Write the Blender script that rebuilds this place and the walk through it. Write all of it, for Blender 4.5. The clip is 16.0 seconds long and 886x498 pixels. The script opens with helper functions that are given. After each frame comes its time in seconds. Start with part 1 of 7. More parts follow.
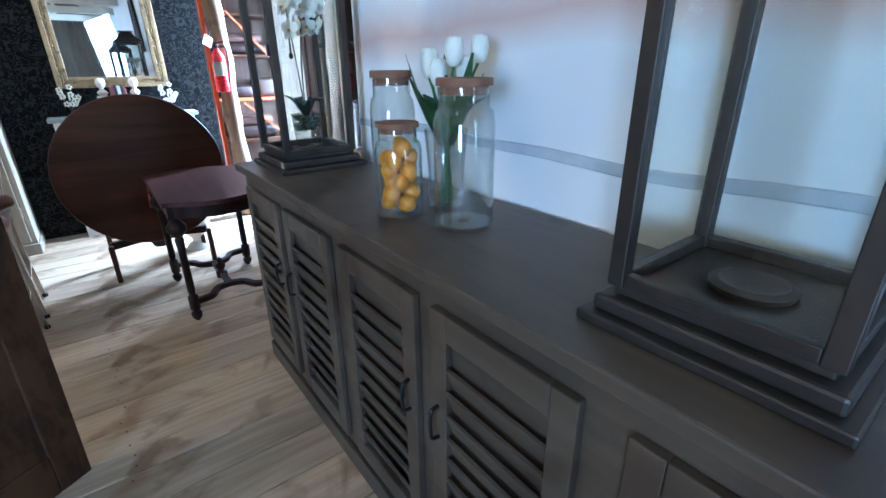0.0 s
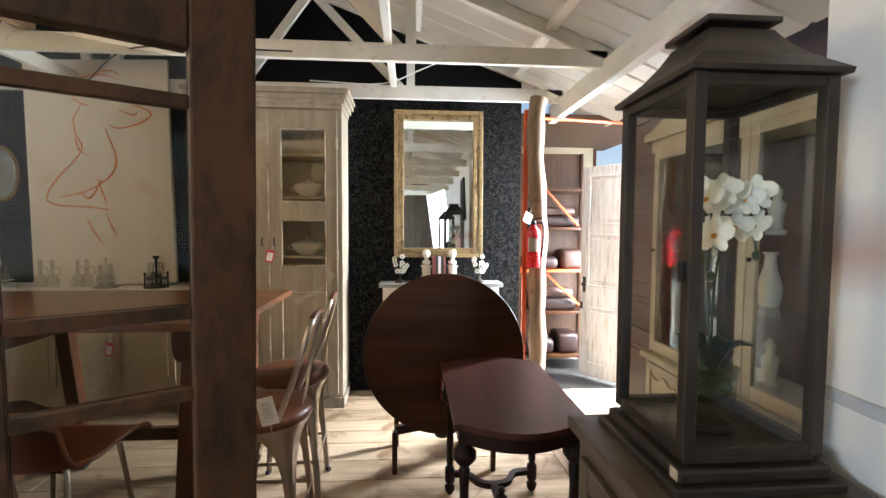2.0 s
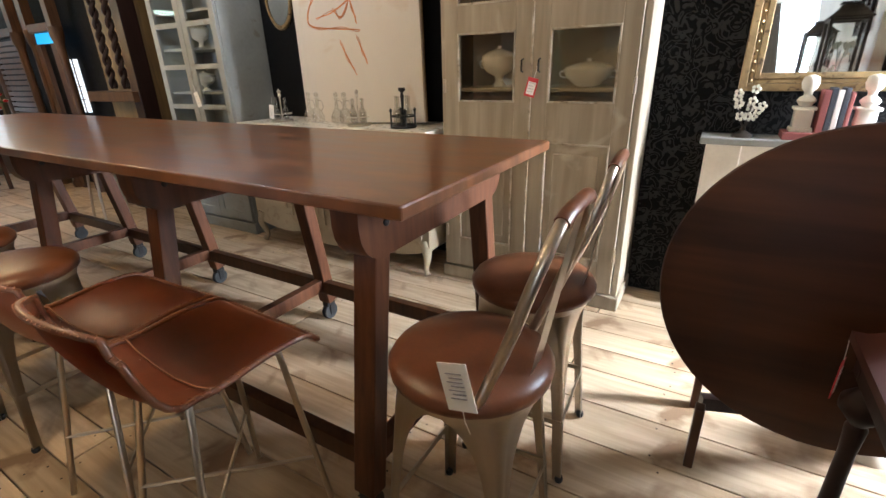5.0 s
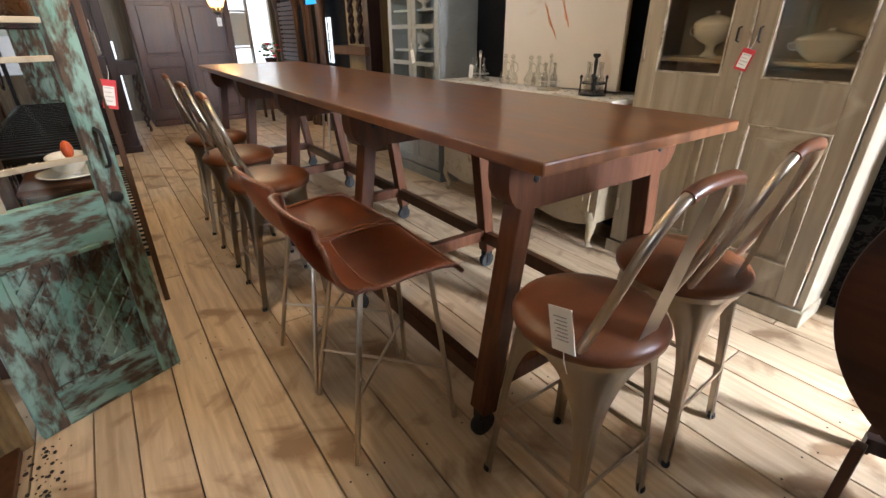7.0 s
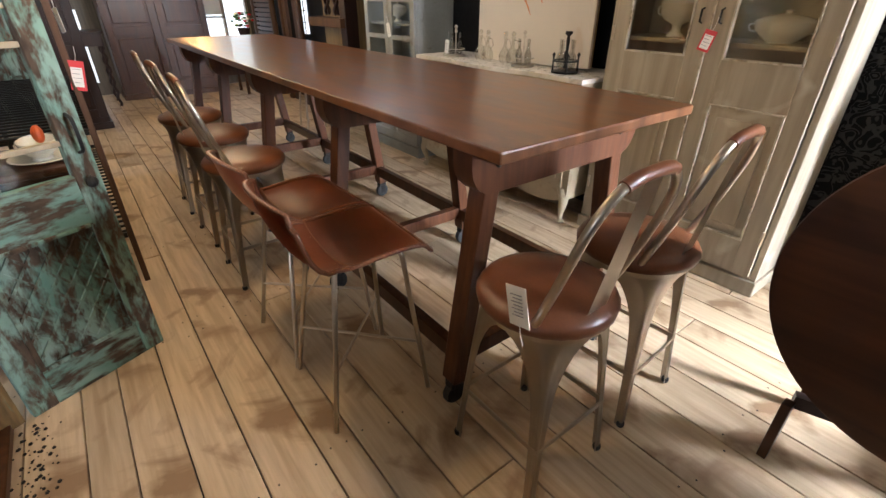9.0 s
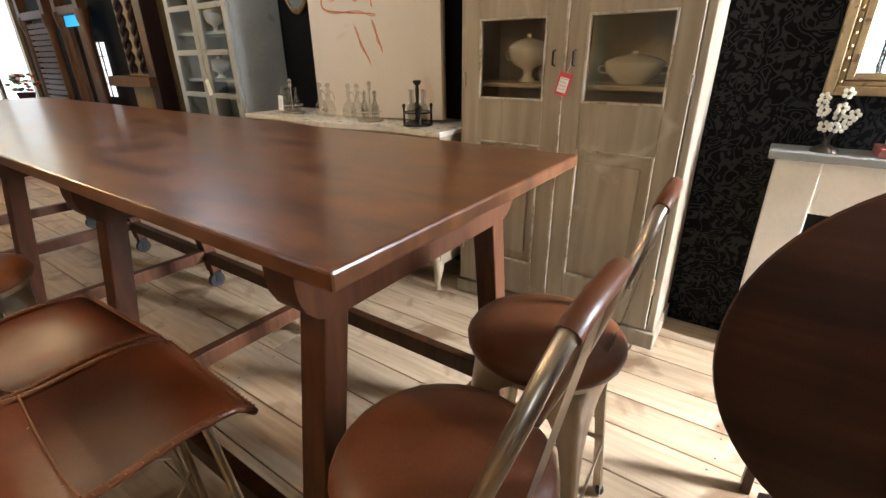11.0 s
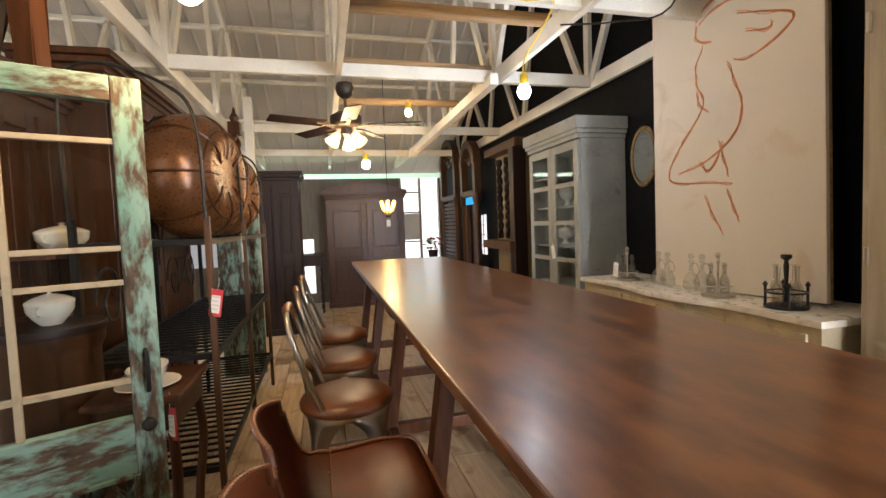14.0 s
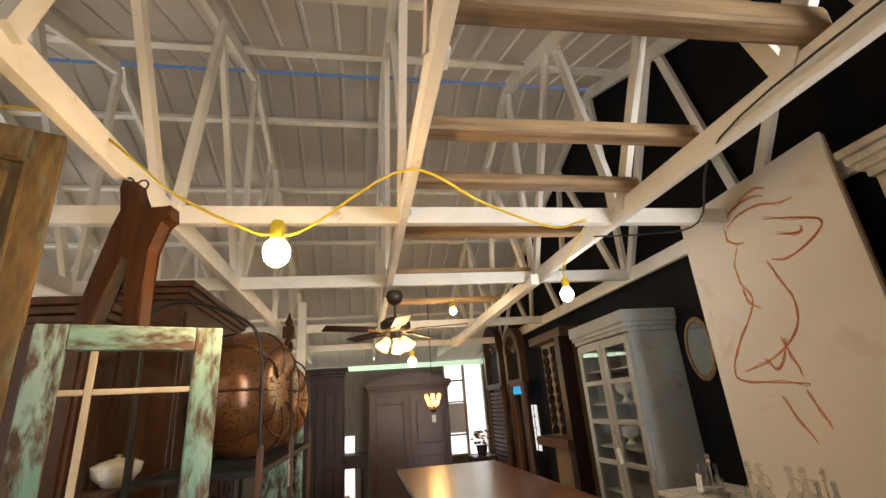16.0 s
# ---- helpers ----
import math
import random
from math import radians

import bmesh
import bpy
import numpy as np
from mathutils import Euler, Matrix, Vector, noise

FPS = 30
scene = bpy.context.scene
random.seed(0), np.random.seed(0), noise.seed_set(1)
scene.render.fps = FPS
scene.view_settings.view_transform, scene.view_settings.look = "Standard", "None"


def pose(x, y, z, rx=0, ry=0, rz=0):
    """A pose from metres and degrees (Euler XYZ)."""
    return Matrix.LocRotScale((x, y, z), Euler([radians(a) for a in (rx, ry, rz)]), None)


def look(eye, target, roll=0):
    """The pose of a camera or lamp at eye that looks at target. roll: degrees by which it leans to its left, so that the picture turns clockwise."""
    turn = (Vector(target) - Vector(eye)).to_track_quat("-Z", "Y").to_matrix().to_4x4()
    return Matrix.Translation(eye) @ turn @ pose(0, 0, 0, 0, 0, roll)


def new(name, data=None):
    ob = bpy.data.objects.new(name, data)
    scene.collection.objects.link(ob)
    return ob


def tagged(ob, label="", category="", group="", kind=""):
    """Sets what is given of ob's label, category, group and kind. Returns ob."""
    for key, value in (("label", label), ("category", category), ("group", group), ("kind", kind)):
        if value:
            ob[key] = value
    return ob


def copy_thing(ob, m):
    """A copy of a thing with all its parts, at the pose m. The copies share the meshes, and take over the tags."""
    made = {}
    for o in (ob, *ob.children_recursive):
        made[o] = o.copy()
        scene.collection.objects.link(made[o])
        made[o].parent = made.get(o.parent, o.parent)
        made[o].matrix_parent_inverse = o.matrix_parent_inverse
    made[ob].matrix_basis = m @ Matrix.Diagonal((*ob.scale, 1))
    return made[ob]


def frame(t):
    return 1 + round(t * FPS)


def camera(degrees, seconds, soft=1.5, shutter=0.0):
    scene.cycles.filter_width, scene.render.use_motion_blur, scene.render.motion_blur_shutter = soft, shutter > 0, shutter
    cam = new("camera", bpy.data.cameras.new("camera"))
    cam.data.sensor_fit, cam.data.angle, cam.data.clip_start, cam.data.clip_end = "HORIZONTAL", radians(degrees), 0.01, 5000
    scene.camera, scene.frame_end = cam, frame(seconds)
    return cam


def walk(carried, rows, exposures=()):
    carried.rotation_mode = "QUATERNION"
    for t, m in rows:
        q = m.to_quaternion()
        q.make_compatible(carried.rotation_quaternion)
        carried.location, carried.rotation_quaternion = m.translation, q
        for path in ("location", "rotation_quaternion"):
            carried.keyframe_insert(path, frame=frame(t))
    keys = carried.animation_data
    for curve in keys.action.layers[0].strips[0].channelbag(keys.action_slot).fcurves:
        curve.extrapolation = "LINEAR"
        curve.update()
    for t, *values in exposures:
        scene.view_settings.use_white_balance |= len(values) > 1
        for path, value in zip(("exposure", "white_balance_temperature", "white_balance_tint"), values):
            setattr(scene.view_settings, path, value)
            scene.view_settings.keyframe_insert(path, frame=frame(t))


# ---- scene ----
cam = camera(88.6, 16.0)
PATH = [
    (0, (0.511, 0.485, 1.358), (1.634, 1.961, 0.609), -0.6),
    (0.4, (0.428, 0.642, 1.408), (1.267, 2.362, 0.828), -2.4),
    (0.5, (0.438, 0.685, 1.413), (1.19, 2.465, 0.894), -2.9),
    (1, (0.451, 0.869, 1.476), (0.875, 2.808, 1.232), -2.8),
    (1.5, (0.524, 1.127, 1.508), (0.764, 3.112, 1.46), -1.0),
    (2, (0.544, 1.378, 1.504), (0.69, 3.369, 1.399), 0.3),
    (2.5, (0.49, 1.696, 1.349), (0.631, 3.601, 0.759), 0.4),
    (2.6, (0.49, 1.751, 1.331), (0.639, 3.629, 0.661), 0.7),
    (3, (0.474, 1.96, 1.309), (0.643, 3.777, 0.492), 1.1),
    (3.5, (0.517, 2.207, 1.282), (0.59, 4.017, 0.434), -0.3),
    (4, (0.508, 2.351, 1.298), (0.283, 4.169, 0.496), -1.3),
    (4.2, (0.462, 2.416, 1.305), (0.089, 4.223, 0.532), -1.2),
    (4.5, (0.401, 2.475, 1.35), (-0.22, 4.225, 0.609), -1.9),
    (5, (0.341, 2.559, 1.36), (-0.609, 4.156, 0.62), -1.5),
    (7.3, (0.54, 2.486, 1.384), (-0.938, 3.49, 0.486), -0.2),
    (7.5, (0.549, 2.484, 1.394), (-0.928, 3.464, 0.467), -0.4),
    (8, (0.586, 2.477, 1.428), (-0.866, 3.44, 0.446), -0.3),
    (8.5, (0.594, 2.473, 1.436), (-0.836, 3.479, 0.465), 0.3),
    (9, (0.598, 2.497, 1.439), (-0.784, 3.568, 0.468), 0.2),
    (9.5, (0.566, 2.583, 1.402), (-0.712, 3.719, 0.364), -0.1),
    (9.7, (0.535, 2.632, 1.365), (-0.67, 3.812, 0.29), -0.4),
    (11.8, (0.173, 3.133, 1.371), (-0.887, 4.733, 0.806), 0.7),
    (12, (0.19, 3.174, 1.365), (-1.064, 4.649, 0.863), 0.5),
    (12.5, (0.162, 3.125, 1.375), (-1.398, 4.302, 0.951), -0.3),
    (12.6, (0.145, 3.116, 1.365), (-1.467, 4.232, 0.969), -0.3),
    (13, (0.167, 3.086, 1.388), (-1.577, 3.996, 1.024), -1.0),
    (13.5, (0.175, 3.063, 1.419), (-1.695, 3.717, 1.145), -1.6),
    (14, (0.178, 3.037, 1.451), (-1.755, 3.539, 1.341), -2.2),
    (14.5, (0.186, 3.024, 1.495), (-1.764, 3.458, 1.59), -2.7),
    (15, (0.206, 2.999, 1.561), (-1.726, 3.386, 1.905), -3.0),
    (15.2, (0.198, 2.981, 1.587), (-1.717, 3.363, 2.021), -3.1),
    (15.5, (0.212, 2.98, 1.608), (-1.675, 3.348, 2.161), -2.9),
    (16, (0.218, 2.969, 1.637), (-1.637, 3.328, 2.293), -4.3),
]
EXPOSURES = [(0.0, 0.35, 4300, 4), (0.5, 0.15, 5100, 6), (1.0, 0.05, 5800, 9), (1.5, 0.1, 6100, 10), (2.5, 0.15, 5750, 9), (3.0, 0.15, 5350, 7), (3.5, 0.06, 5200, 6), (4.0, 0.0, 4850, 4), (4.5, 0.08, 5350, 7), (5.0, 0.4, 5950, 11), (8.0, 0.38, 5950, 12), (9.5, 0.36, 6050, 12), (12.0, 0.27, 6400, 13), (13.5, 0.15, 6500, 13), (14.5, 0.0, 6600, 13), (15.5, -0.2, 6900, 14), (16.0, -0.2, 7000, 14)]
walk(cam, [(t, look(eye, target, roll)) for t, eye, target, roll in PATH], EXPOSURES)

# ---- light ----
world = bpy.data.worlds.new("sky")
scene.world = world
world.use_nodes = True
wn = world.node_tree.nodes
sky = wn.new("ShaderNodeTexSky")
sky.sky_type = "NISHITA"
sky.sun_disc = False
sky.sun_elevation, sky.sun_rotation = radians(52), radians(35)
wn["Background"].inputs["Strength"].default_value = 0.085
world.node_tree.links.new(sky.outputs["Color"], wn["Background"].inputs["Color"])
sun = new("sun", bpy.data.lights.new("sun", "SUN"))
sun.data.energy, sun.data.angle, sun.data.color = 2.2, radians(0.6), (1.0, 0.95, 0.87)
sun.matrix_world = look((6, 8, 12), (0, 0, 0))


def area_light(name, at, to, w, h, power, color=(0.86, 0.93, 1.0), spread=180):
    lamp = new(name, bpy.data.lights.new(name, "AREA"))
    lamp.data.shape, lamp.data.size, lamp.data.size_y = "RECTANGLE", w, h
    lamp.data.energy, lamp.data.color = power, color
    lamp.data.spread = radians(spread)
    lamp.matrix_world = look(at, to)


area_light("daylight_porch_door", (3.0, 5.16, 1.55), (0.2, 4.2, 0.0), 0.9, 1.7, 690, (0.90, 0.95, 1.0), 150)
area_light("daylight_porch_sky", (4.8, 5.10, 1.35), (-2.0, 4.88, 0.7), 1.3, 2.3, 260, (0.90, 0.95, 1.0), 130)
# Added bluish fill from the unseen south end; there is no window here.
area_light("south_fill_daylight", (-5.2, -3.8, 1.8), (1.4, 1.4, 1.2), 2.6, 1.8, 540, (0.68, 0.83, 1.0))
area_light("daylight_west_eave", (-8.9, 3.3, 2.44), (-7.6, 3.3, 2.85), 4.0, 0.08, 9, (0.74, 1.0, 0.80))
# Added fill in front of the solid east wall, out of view.
area_light("east_fill_daylight", (1.30, -2.2, 1.8), (-3.0, -1.2, 1.2), 1.6, 1.6, 60)


# ---- materials ----
def nodes_of(name):
    m = bpy.data.materials.new(name)
    m.use_nodes = True
    return m, m.node_tree.nodes, m.node_tree.links, m.node_tree.nodes["Principled BSDF"]


def coords(n, l, scale=(1, 1, 1), world_space=False):
    tc, mp = n.new("ShaderNodeTexCoord"), n.new("ShaderNodeMapping")
    mp.inputs["Scale"].default_value = scale
    if world_space:
        geo = n.new("ShaderNodeNewGeometry")
        l.new(geo.outputs["Position"], mp.inputs["Vector"])
    else:
        l.new(tc.outputs["Object"], mp.inputs["Vector"])
    return mp.outputs["Vector"]


def noise_tex(n, l, vec, scale, detail=5, distort=0.0):
    t = n.new("ShaderNodeTexNoise")
    t.inputs["Scale"].default_value, t.inputs["Detail"].default_value, t.inputs["Distortion"].default_value = scale, detail, distort
    l.new(vec, t.inputs["Vector"])
    return t.outputs["Fac"]


def ramp(n, l, fac, stops):
    r = n.new("ShaderNodeValToRGB")
    while len(r.color_ramp.elements) < len(stops):
        r.color_ramp.elements.new(0.5)
    for e, (p, c) in zip(r.color_ramp.elements, stops):
        e.position, e.color = p, (*c, 1) if len(c) == 3 else c
    l.new(fac, r.inputs["Fac"])
    return r.outputs["Color"]


def mixc(n, l, fac, a, b, mode="MIX"):
    m = n.new("ShaderNodeMix")
    m.data_type, m.blend_type = "RGBA", mode
    for sock, v in ((m.inputs[0], fac), (m.inputs[6], a), (m.inputs[7], b)):
        if isinstance(v, (int, float)):
            sock.default_value = v
        elif isinstance(v, tuple):
            sock.default_value = (*v, 1)
        else:
            l.new(v, sock)
    return m.outputs[2]


def bump(n, l, bsdf, height, strength, dist=0.002):
    b = n.new("ShaderNodeBump")
    b.inputs["Strength"].default_value, b.inputs["Distance"].default_value = strength, dist
    l.new(height, b.inputs["Height"])
    l.new(b.outputs["Normal"], bsdf.inputs["Normal"])


def shade(c, k):
    return tuple(min(1.0, v * k) for v in c)


def surface(name, c, rough=0.6, metal=0.0, var=0.25, big=2.0, fine=40.0, bumps=0.2, stain=None, amount=0.5, rvar=0.15, world_space=False, spread=0.0, gloss=0.5):
    """Plain material with a broad and a fine variation, worn gloss and relief."""
    m, n, l, b = nodes_of(name)
    v = coords(n, l, world_space=world_space)
    f1, f2 = noise_tex(n, l, v, big, 4, 0.4), noise_tex(n, l, v, fine, 6)
    col = ramp(n, l, f1, [(0.3, shade(c, 1 - var)), (0.7, shade(c, 1 + var * 0.6))])
    col = mixc(n, l, 0.5 * var, col, ramp(n, l, f2, [(0.3, shade(c, 0.5)), (0.7, shade(c, 1.4))]))
    if stain:
        f3 = noise_tex(n, l, v, big * 2.3, 8, 1.0)
        mask = ramp(n, l, f3, [(amount - 0.06, (0, 0, 0)), (amount + 0.06, (1, 1, 1))])
        col = mixc(n, l, mask, col, stain)
    if spread:
        info = n.new("ShaderNodeObjectInfo")
        col = mixc(n, l, 1.0, col, ramp(n, l, info.outputs["Random"], [(0, (1 - spread,) * 3), (1, (1 + spread,) * 3)]), "MULTIPLY")
    l.new(col, b.inputs["Base Color"])
    rr = n.new("ShaderNodeMapRange")
    rr.inputs["To Min"].default_value, rr.inputs["To Max"].default_value = max(0.03, rough - rvar), min(1, rough + rvar)
    l.new(f2, rr.inputs["Value"])
    l.new(rr.outputs["Result"], b.inputs["Roughness"])
    b.inputs["Metallic"].default_value = metal
    b.inputs["Specular IOR Level"].default_value = gloss
    bump(n, l, b, f2, bumps)
    return m


def wood(name, dark, light, axis="X", rough=0.45, grain=1.0, spread=0.0, wear=None, coat=0.0, bumps=0.25, rvar=0.12, amount=0.6, gloss=0.5):
    """Wood with its grain along one axis of the object."""
    m, n, l, b = nodes_of(name)
    s = [9.0, 9.0, 9.0]
    s["XYZ".index(axis)] = 0.7
    v = coords(n, l, tuple(k * grain for k in s))
    if spread:
        info = n.new("ShaderNodeObjectInfo")
        add = n.new("ShaderNodeVectorMath")
        add.operation = "MULTIPLY_ADD"
        add.inputs[1].default_value = (1, 1, 1)
        l.new(v, add.inputs[0])
        sc = n.new("ShaderNodeVectorMath")
        sc.operation = "SCALE"
        sc.inputs[0].default_value = (31, 47, 13)
        l.new(info.outputs["Random"], sc.inputs["Scale"])
        l.new(sc.outputs["Vector"], add.inputs[2])
        v = add.outputs["Vector"]
    f1, f2 = noise_tex(n, l, v, 1.2, 6, 1.2), noise_tex(n, l, v, 6.0, 8, 0.3)
    col = ramp(n, l, f1, [(0.25, dark), (0.5, tuple((p + q) / 2 for p, q in zip(dark, light))), (0.75, light)])
    col = mixc(n, l, 0.35, col, ramp(n, l, f2, [(0.35, shade(dark, 0.7)), (0.65, shade(light, 1.1))]))
    if wear:
        f3 = noise_tex(n, l, coords(n, l), 3.5, 7, 0.8)
        col = mixc(n, l, ramp(n, l, f3, [(amount - 0.05, (0, 0, 0)), (amount + 0.08, (1, 1, 1))]), col, wear)
    if spread:
        col = mixc(n, l, 1.0, col, ramp(n, l, info.outputs["Random"], [(0, (1 - spread,) * 3), (1, (1 + spread,) * 3)]), "MULTIPLY")
    l.new(col, b.inputs["Base Color"])
    rr = n.new("ShaderNodeMapRange")
    rr.inputs["To Min"].default_value, rr.inputs["To Max"].default_value = max(0.05, rough - rvar), min(1, rough + rvar)
    l.new(f1, rr.inputs["Value"])
    l.new(rr.outputs["Result"], b.inputs["Roughness"])
    b.inputs["Coat Weight"].default_value = coat
    b.inputs["Specular IOR Level"].default_value = gloss
    b.inputs["Coat Roughness"].default_value = 0.15
    bump(n, l, b, f2, bumps, 0.0015)
    return m


def chipped(name, paint, paint2, under, amount=0.5, rough=0.7, scale=5.0, stretch=(1, 1, 0.45), rugged=0.5, soft=0.03):
    """Old paint flaked away over bare wood."""
    m, n, l, b = nodes_of(name)
    v = coords(n, l, stretch)
    f1, f2, f3 = noise_tex(n, l, v, scale, 9, 0.25), noise_tex(n, l, v, scale * 0.4, 4), noise_tex(n, l, v, 45, 5)
    f1.node.inputs["Roughness"].default_value = rugged
    top = ramp(n, l, f2, [(0.35, paint), (0.65, paint2)])
    low = ramp(n, l, f3, [(0.3, shade(under, 0.6)), (0.7, shade(under, 1.4))])
    mask = ramp(n, l, f1, [(amount - soft, (0, 0, 0)), (amount + soft, (1, 1, 1))])
    l.new(mixc(n, l, mask, low, top), b.inputs["Base Color"])
    b.inputs["Roughness"].default_value = rough
    b.inputs["Specular IOR Level"].default_value = 0.22
    bump(n, l, b, mask, 0.35, 0.002)
    return m


def glass_mat(name, tint=(1, 1, 1), rough=0.02, weight=0.92):
    """Thin clear pane: it lets light straight through and mirrors a little."""
    m, n, l, b = nodes_of(name)
    out = n["Material Output"]
    clear, gloss, fres, mix = n.new("ShaderNodeBsdfTransparent"), n.new("ShaderNodeBsdfGlossy"), n.new("ShaderNodeLayerWeight"), n.new("ShaderNodeMixShader")
    clear.inputs["Color"].default_value = (*tint, 1)
    gloss.inputs["Roughness"].default_value = rough
    pw, ma = n.new("ShaderNodeMath"), n.new("ShaderNodeMath")
    pw.operation, ma.operation = "POWER", "MULTIPLY_ADD"
    pw.inputs[1].default_value, ma.inputs[1].default_value, ma.inputs[2].default_value = 4.0 / weight, 0.75, 0.045 * weight ** 2
    l.new(fres.outputs["Facing"], pw.inputs[0])
    l.new(pw.outputs[0], ma.inputs[0])
    l.new(ma.outputs[0], mix.inputs["Fac"])
    l.new(clear.outputs["BSDF"], mix.inputs[1])
    l.new(gloss.outputs["BSDF"], mix.inputs[2])
    l.new(mix.outputs["Shader"], out.inputs["Surface"])
    return m


def glow(name, c, strength):
    m, n, l, b = nodes_of(name)
    b.inputs["Base Color"].default_value = (*c, 1)
    b.inputs["Emission Color"].default_value = (*c, 1)
    b.inputs["Emission Strength"].default_value = strength
    return m


def damask_mat():
    m, n, l, b = nodes_of("damask_paper")
    v = coords(n, l)
    f = noise_tex(n, l, v, 12.0, 1.0, 1.2)
    mul = n.new("ShaderNodeMath")
    mul.operation = "MULTIPLY"
    mul.inputs[1].default_value = 6.0
    l.new(f, mul.inputs[0])
    fr = n.new("ShaderNodeMath")
    fr.operation = "PINGPONG"
    fr.inputs[1].default_value = 0.5
    l.new(mul.outputs[0], fr.inputs[0])
    vor = n.new("ShaderNodeTexVoronoi")
    vor.inputs["Scale"].default_value = 19.0
    l.new(v, vor.inputs["Vector"])
    leaf = ramp(n, l, vor.outputs["Distance"], [(0.22, (1, 1, 1)), (0.3, (0, 0, 0))])
    line = ramp(n, l, fr.outputs[0], [(0.14, (1, 1, 1)), (0.22, (0, 0, 0))])
    mask = mixc(n, l, 1.0, line, leaf, "LIGHTEN")
    l.new(mixc(n, l, mask, (0.0012, 0.0012, 0.0012), (0.018, 0.017, 0.016)), b.inputs["Base Color"])
    rr = ramp(n, l, mask, [(0, (0.75,) * 3), (1, (0.5,) * 3)])
    b.inputs["Specular IOR Level"].default_value = 0.12
    l.new(rr, b.inputs["Roughness"])
    bump(n, l, b, mask, 0.2, 0.001)
    return m


def cloudy_top():
    """Old polished top: cloudy broad tone, faint grain, uneven sheen."""
    m, n, l, b = nodes_of("mahogany_top")
    v, g = coords(n, l, (1.0, 2.4, 0.0)), coords(n, l, (0.7, 9.0, 0.0))
    f1, f2 = noise_tex(n, l, v, 5.0, 5), noise_tex(n, l, g, 2.2, 3)
    amount = []
    for f, lo, hi in ((f1, 0.25, 0.75), (f2, 0.2, 0.8)):
        mr = n.new("ShaderNodeMapRange")
        mr.interpolation_type = "SMOOTHSTEP"
        mr.inputs["From Min"].default_value, mr.inputs["From Max"].default_value = lo, hi
        l.new(f, mr.inputs["Value"])
        amount.append(mr.outputs["Result"])
    broad = mixc(n, l, amount[0], (0.050, 0.016, 0.006), (0.205, 0.080, 0.029))
    grain = mixc(n, l, amount[1], (0.050, 0.016, 0.006), (0.205, 0.080, 0.029))
    l.new(mixc(n, l, 0.20, broad, grain), b.inputs["Base Color"])
    ripple = noise_tex(n, l, coords(n, l, (1.0, 1.0, 0.0)), 34.0, 3, 0.6)
    bump(n, l, b, ripple, 0.10, 0.002)
    rr = n.new("ShaderNodeMapRange")
    rr.inputs["From Min"].default_value, rr.inputs["From Max"].default_value = 0.3, 0.7
    rr.inputs["To Min"].default_value, rr.inputs["To Max"].default_value = 0.29, 0.36
    l.new(f1, rr.inputs["Value"])
    l.new(rr.outputs["Result"], b.inputs["Roughness"])
    b.inputs["Coat Weight"].default_value, b.inputs["Coat Roughness"].default_value = 0.3, 0.17
    return m


def stained_plaster():
    """White plaster with a faint rusty tide line and fine cracks."""
    m, n, l, b = nodes_of("white_plaster")
    v = coords(n, l)
    f1, f2 = noise_tex(n, l, v, 1.3, 5, 0.5), noise_tex(n, l, v, 26, 6)
    col = ramp(n, l, f1, [(0.3, (0.74, 0.72, 0.68)), (0.7, (0.84, 0.82, 0.78))])
    sep, add = n.new("ShaderNodeSeparateXYZ"), n.new("ShaderNodeMath")
    l.new(v, sep.inputs[0])
    add.operation = "MULTIPLY_ADD"
    add.inputs[1].default_value = 0.16
    l.new(f1, add.inputs[0])
    l.new(sep.outputs["Z"], add.inputs[2])
    mr = n.new("ShaderNodeMapRange")
    mr.inputs["From Min"].default_value, mr.inputs["From Max"].default_value = 1.45, 1.66
    l.new(add.outputs[0], mr.inputs["Value"])
    band = ramp(n, l, mr.outputs["Result"], [(0.0, (0, 0, 0)), (0.45, (0.85,) * 3), (1.0, (0, 0, 0))])
    col = mixc(n, l, band, col, (0.58, 0.38, 0.30))
    l.new(col, b.inputs["Base Color"])
    b.inputs["Roughness"].default_value = 0.75
    bump(n, l, b, f2, 0.3, 0.004)
    return m


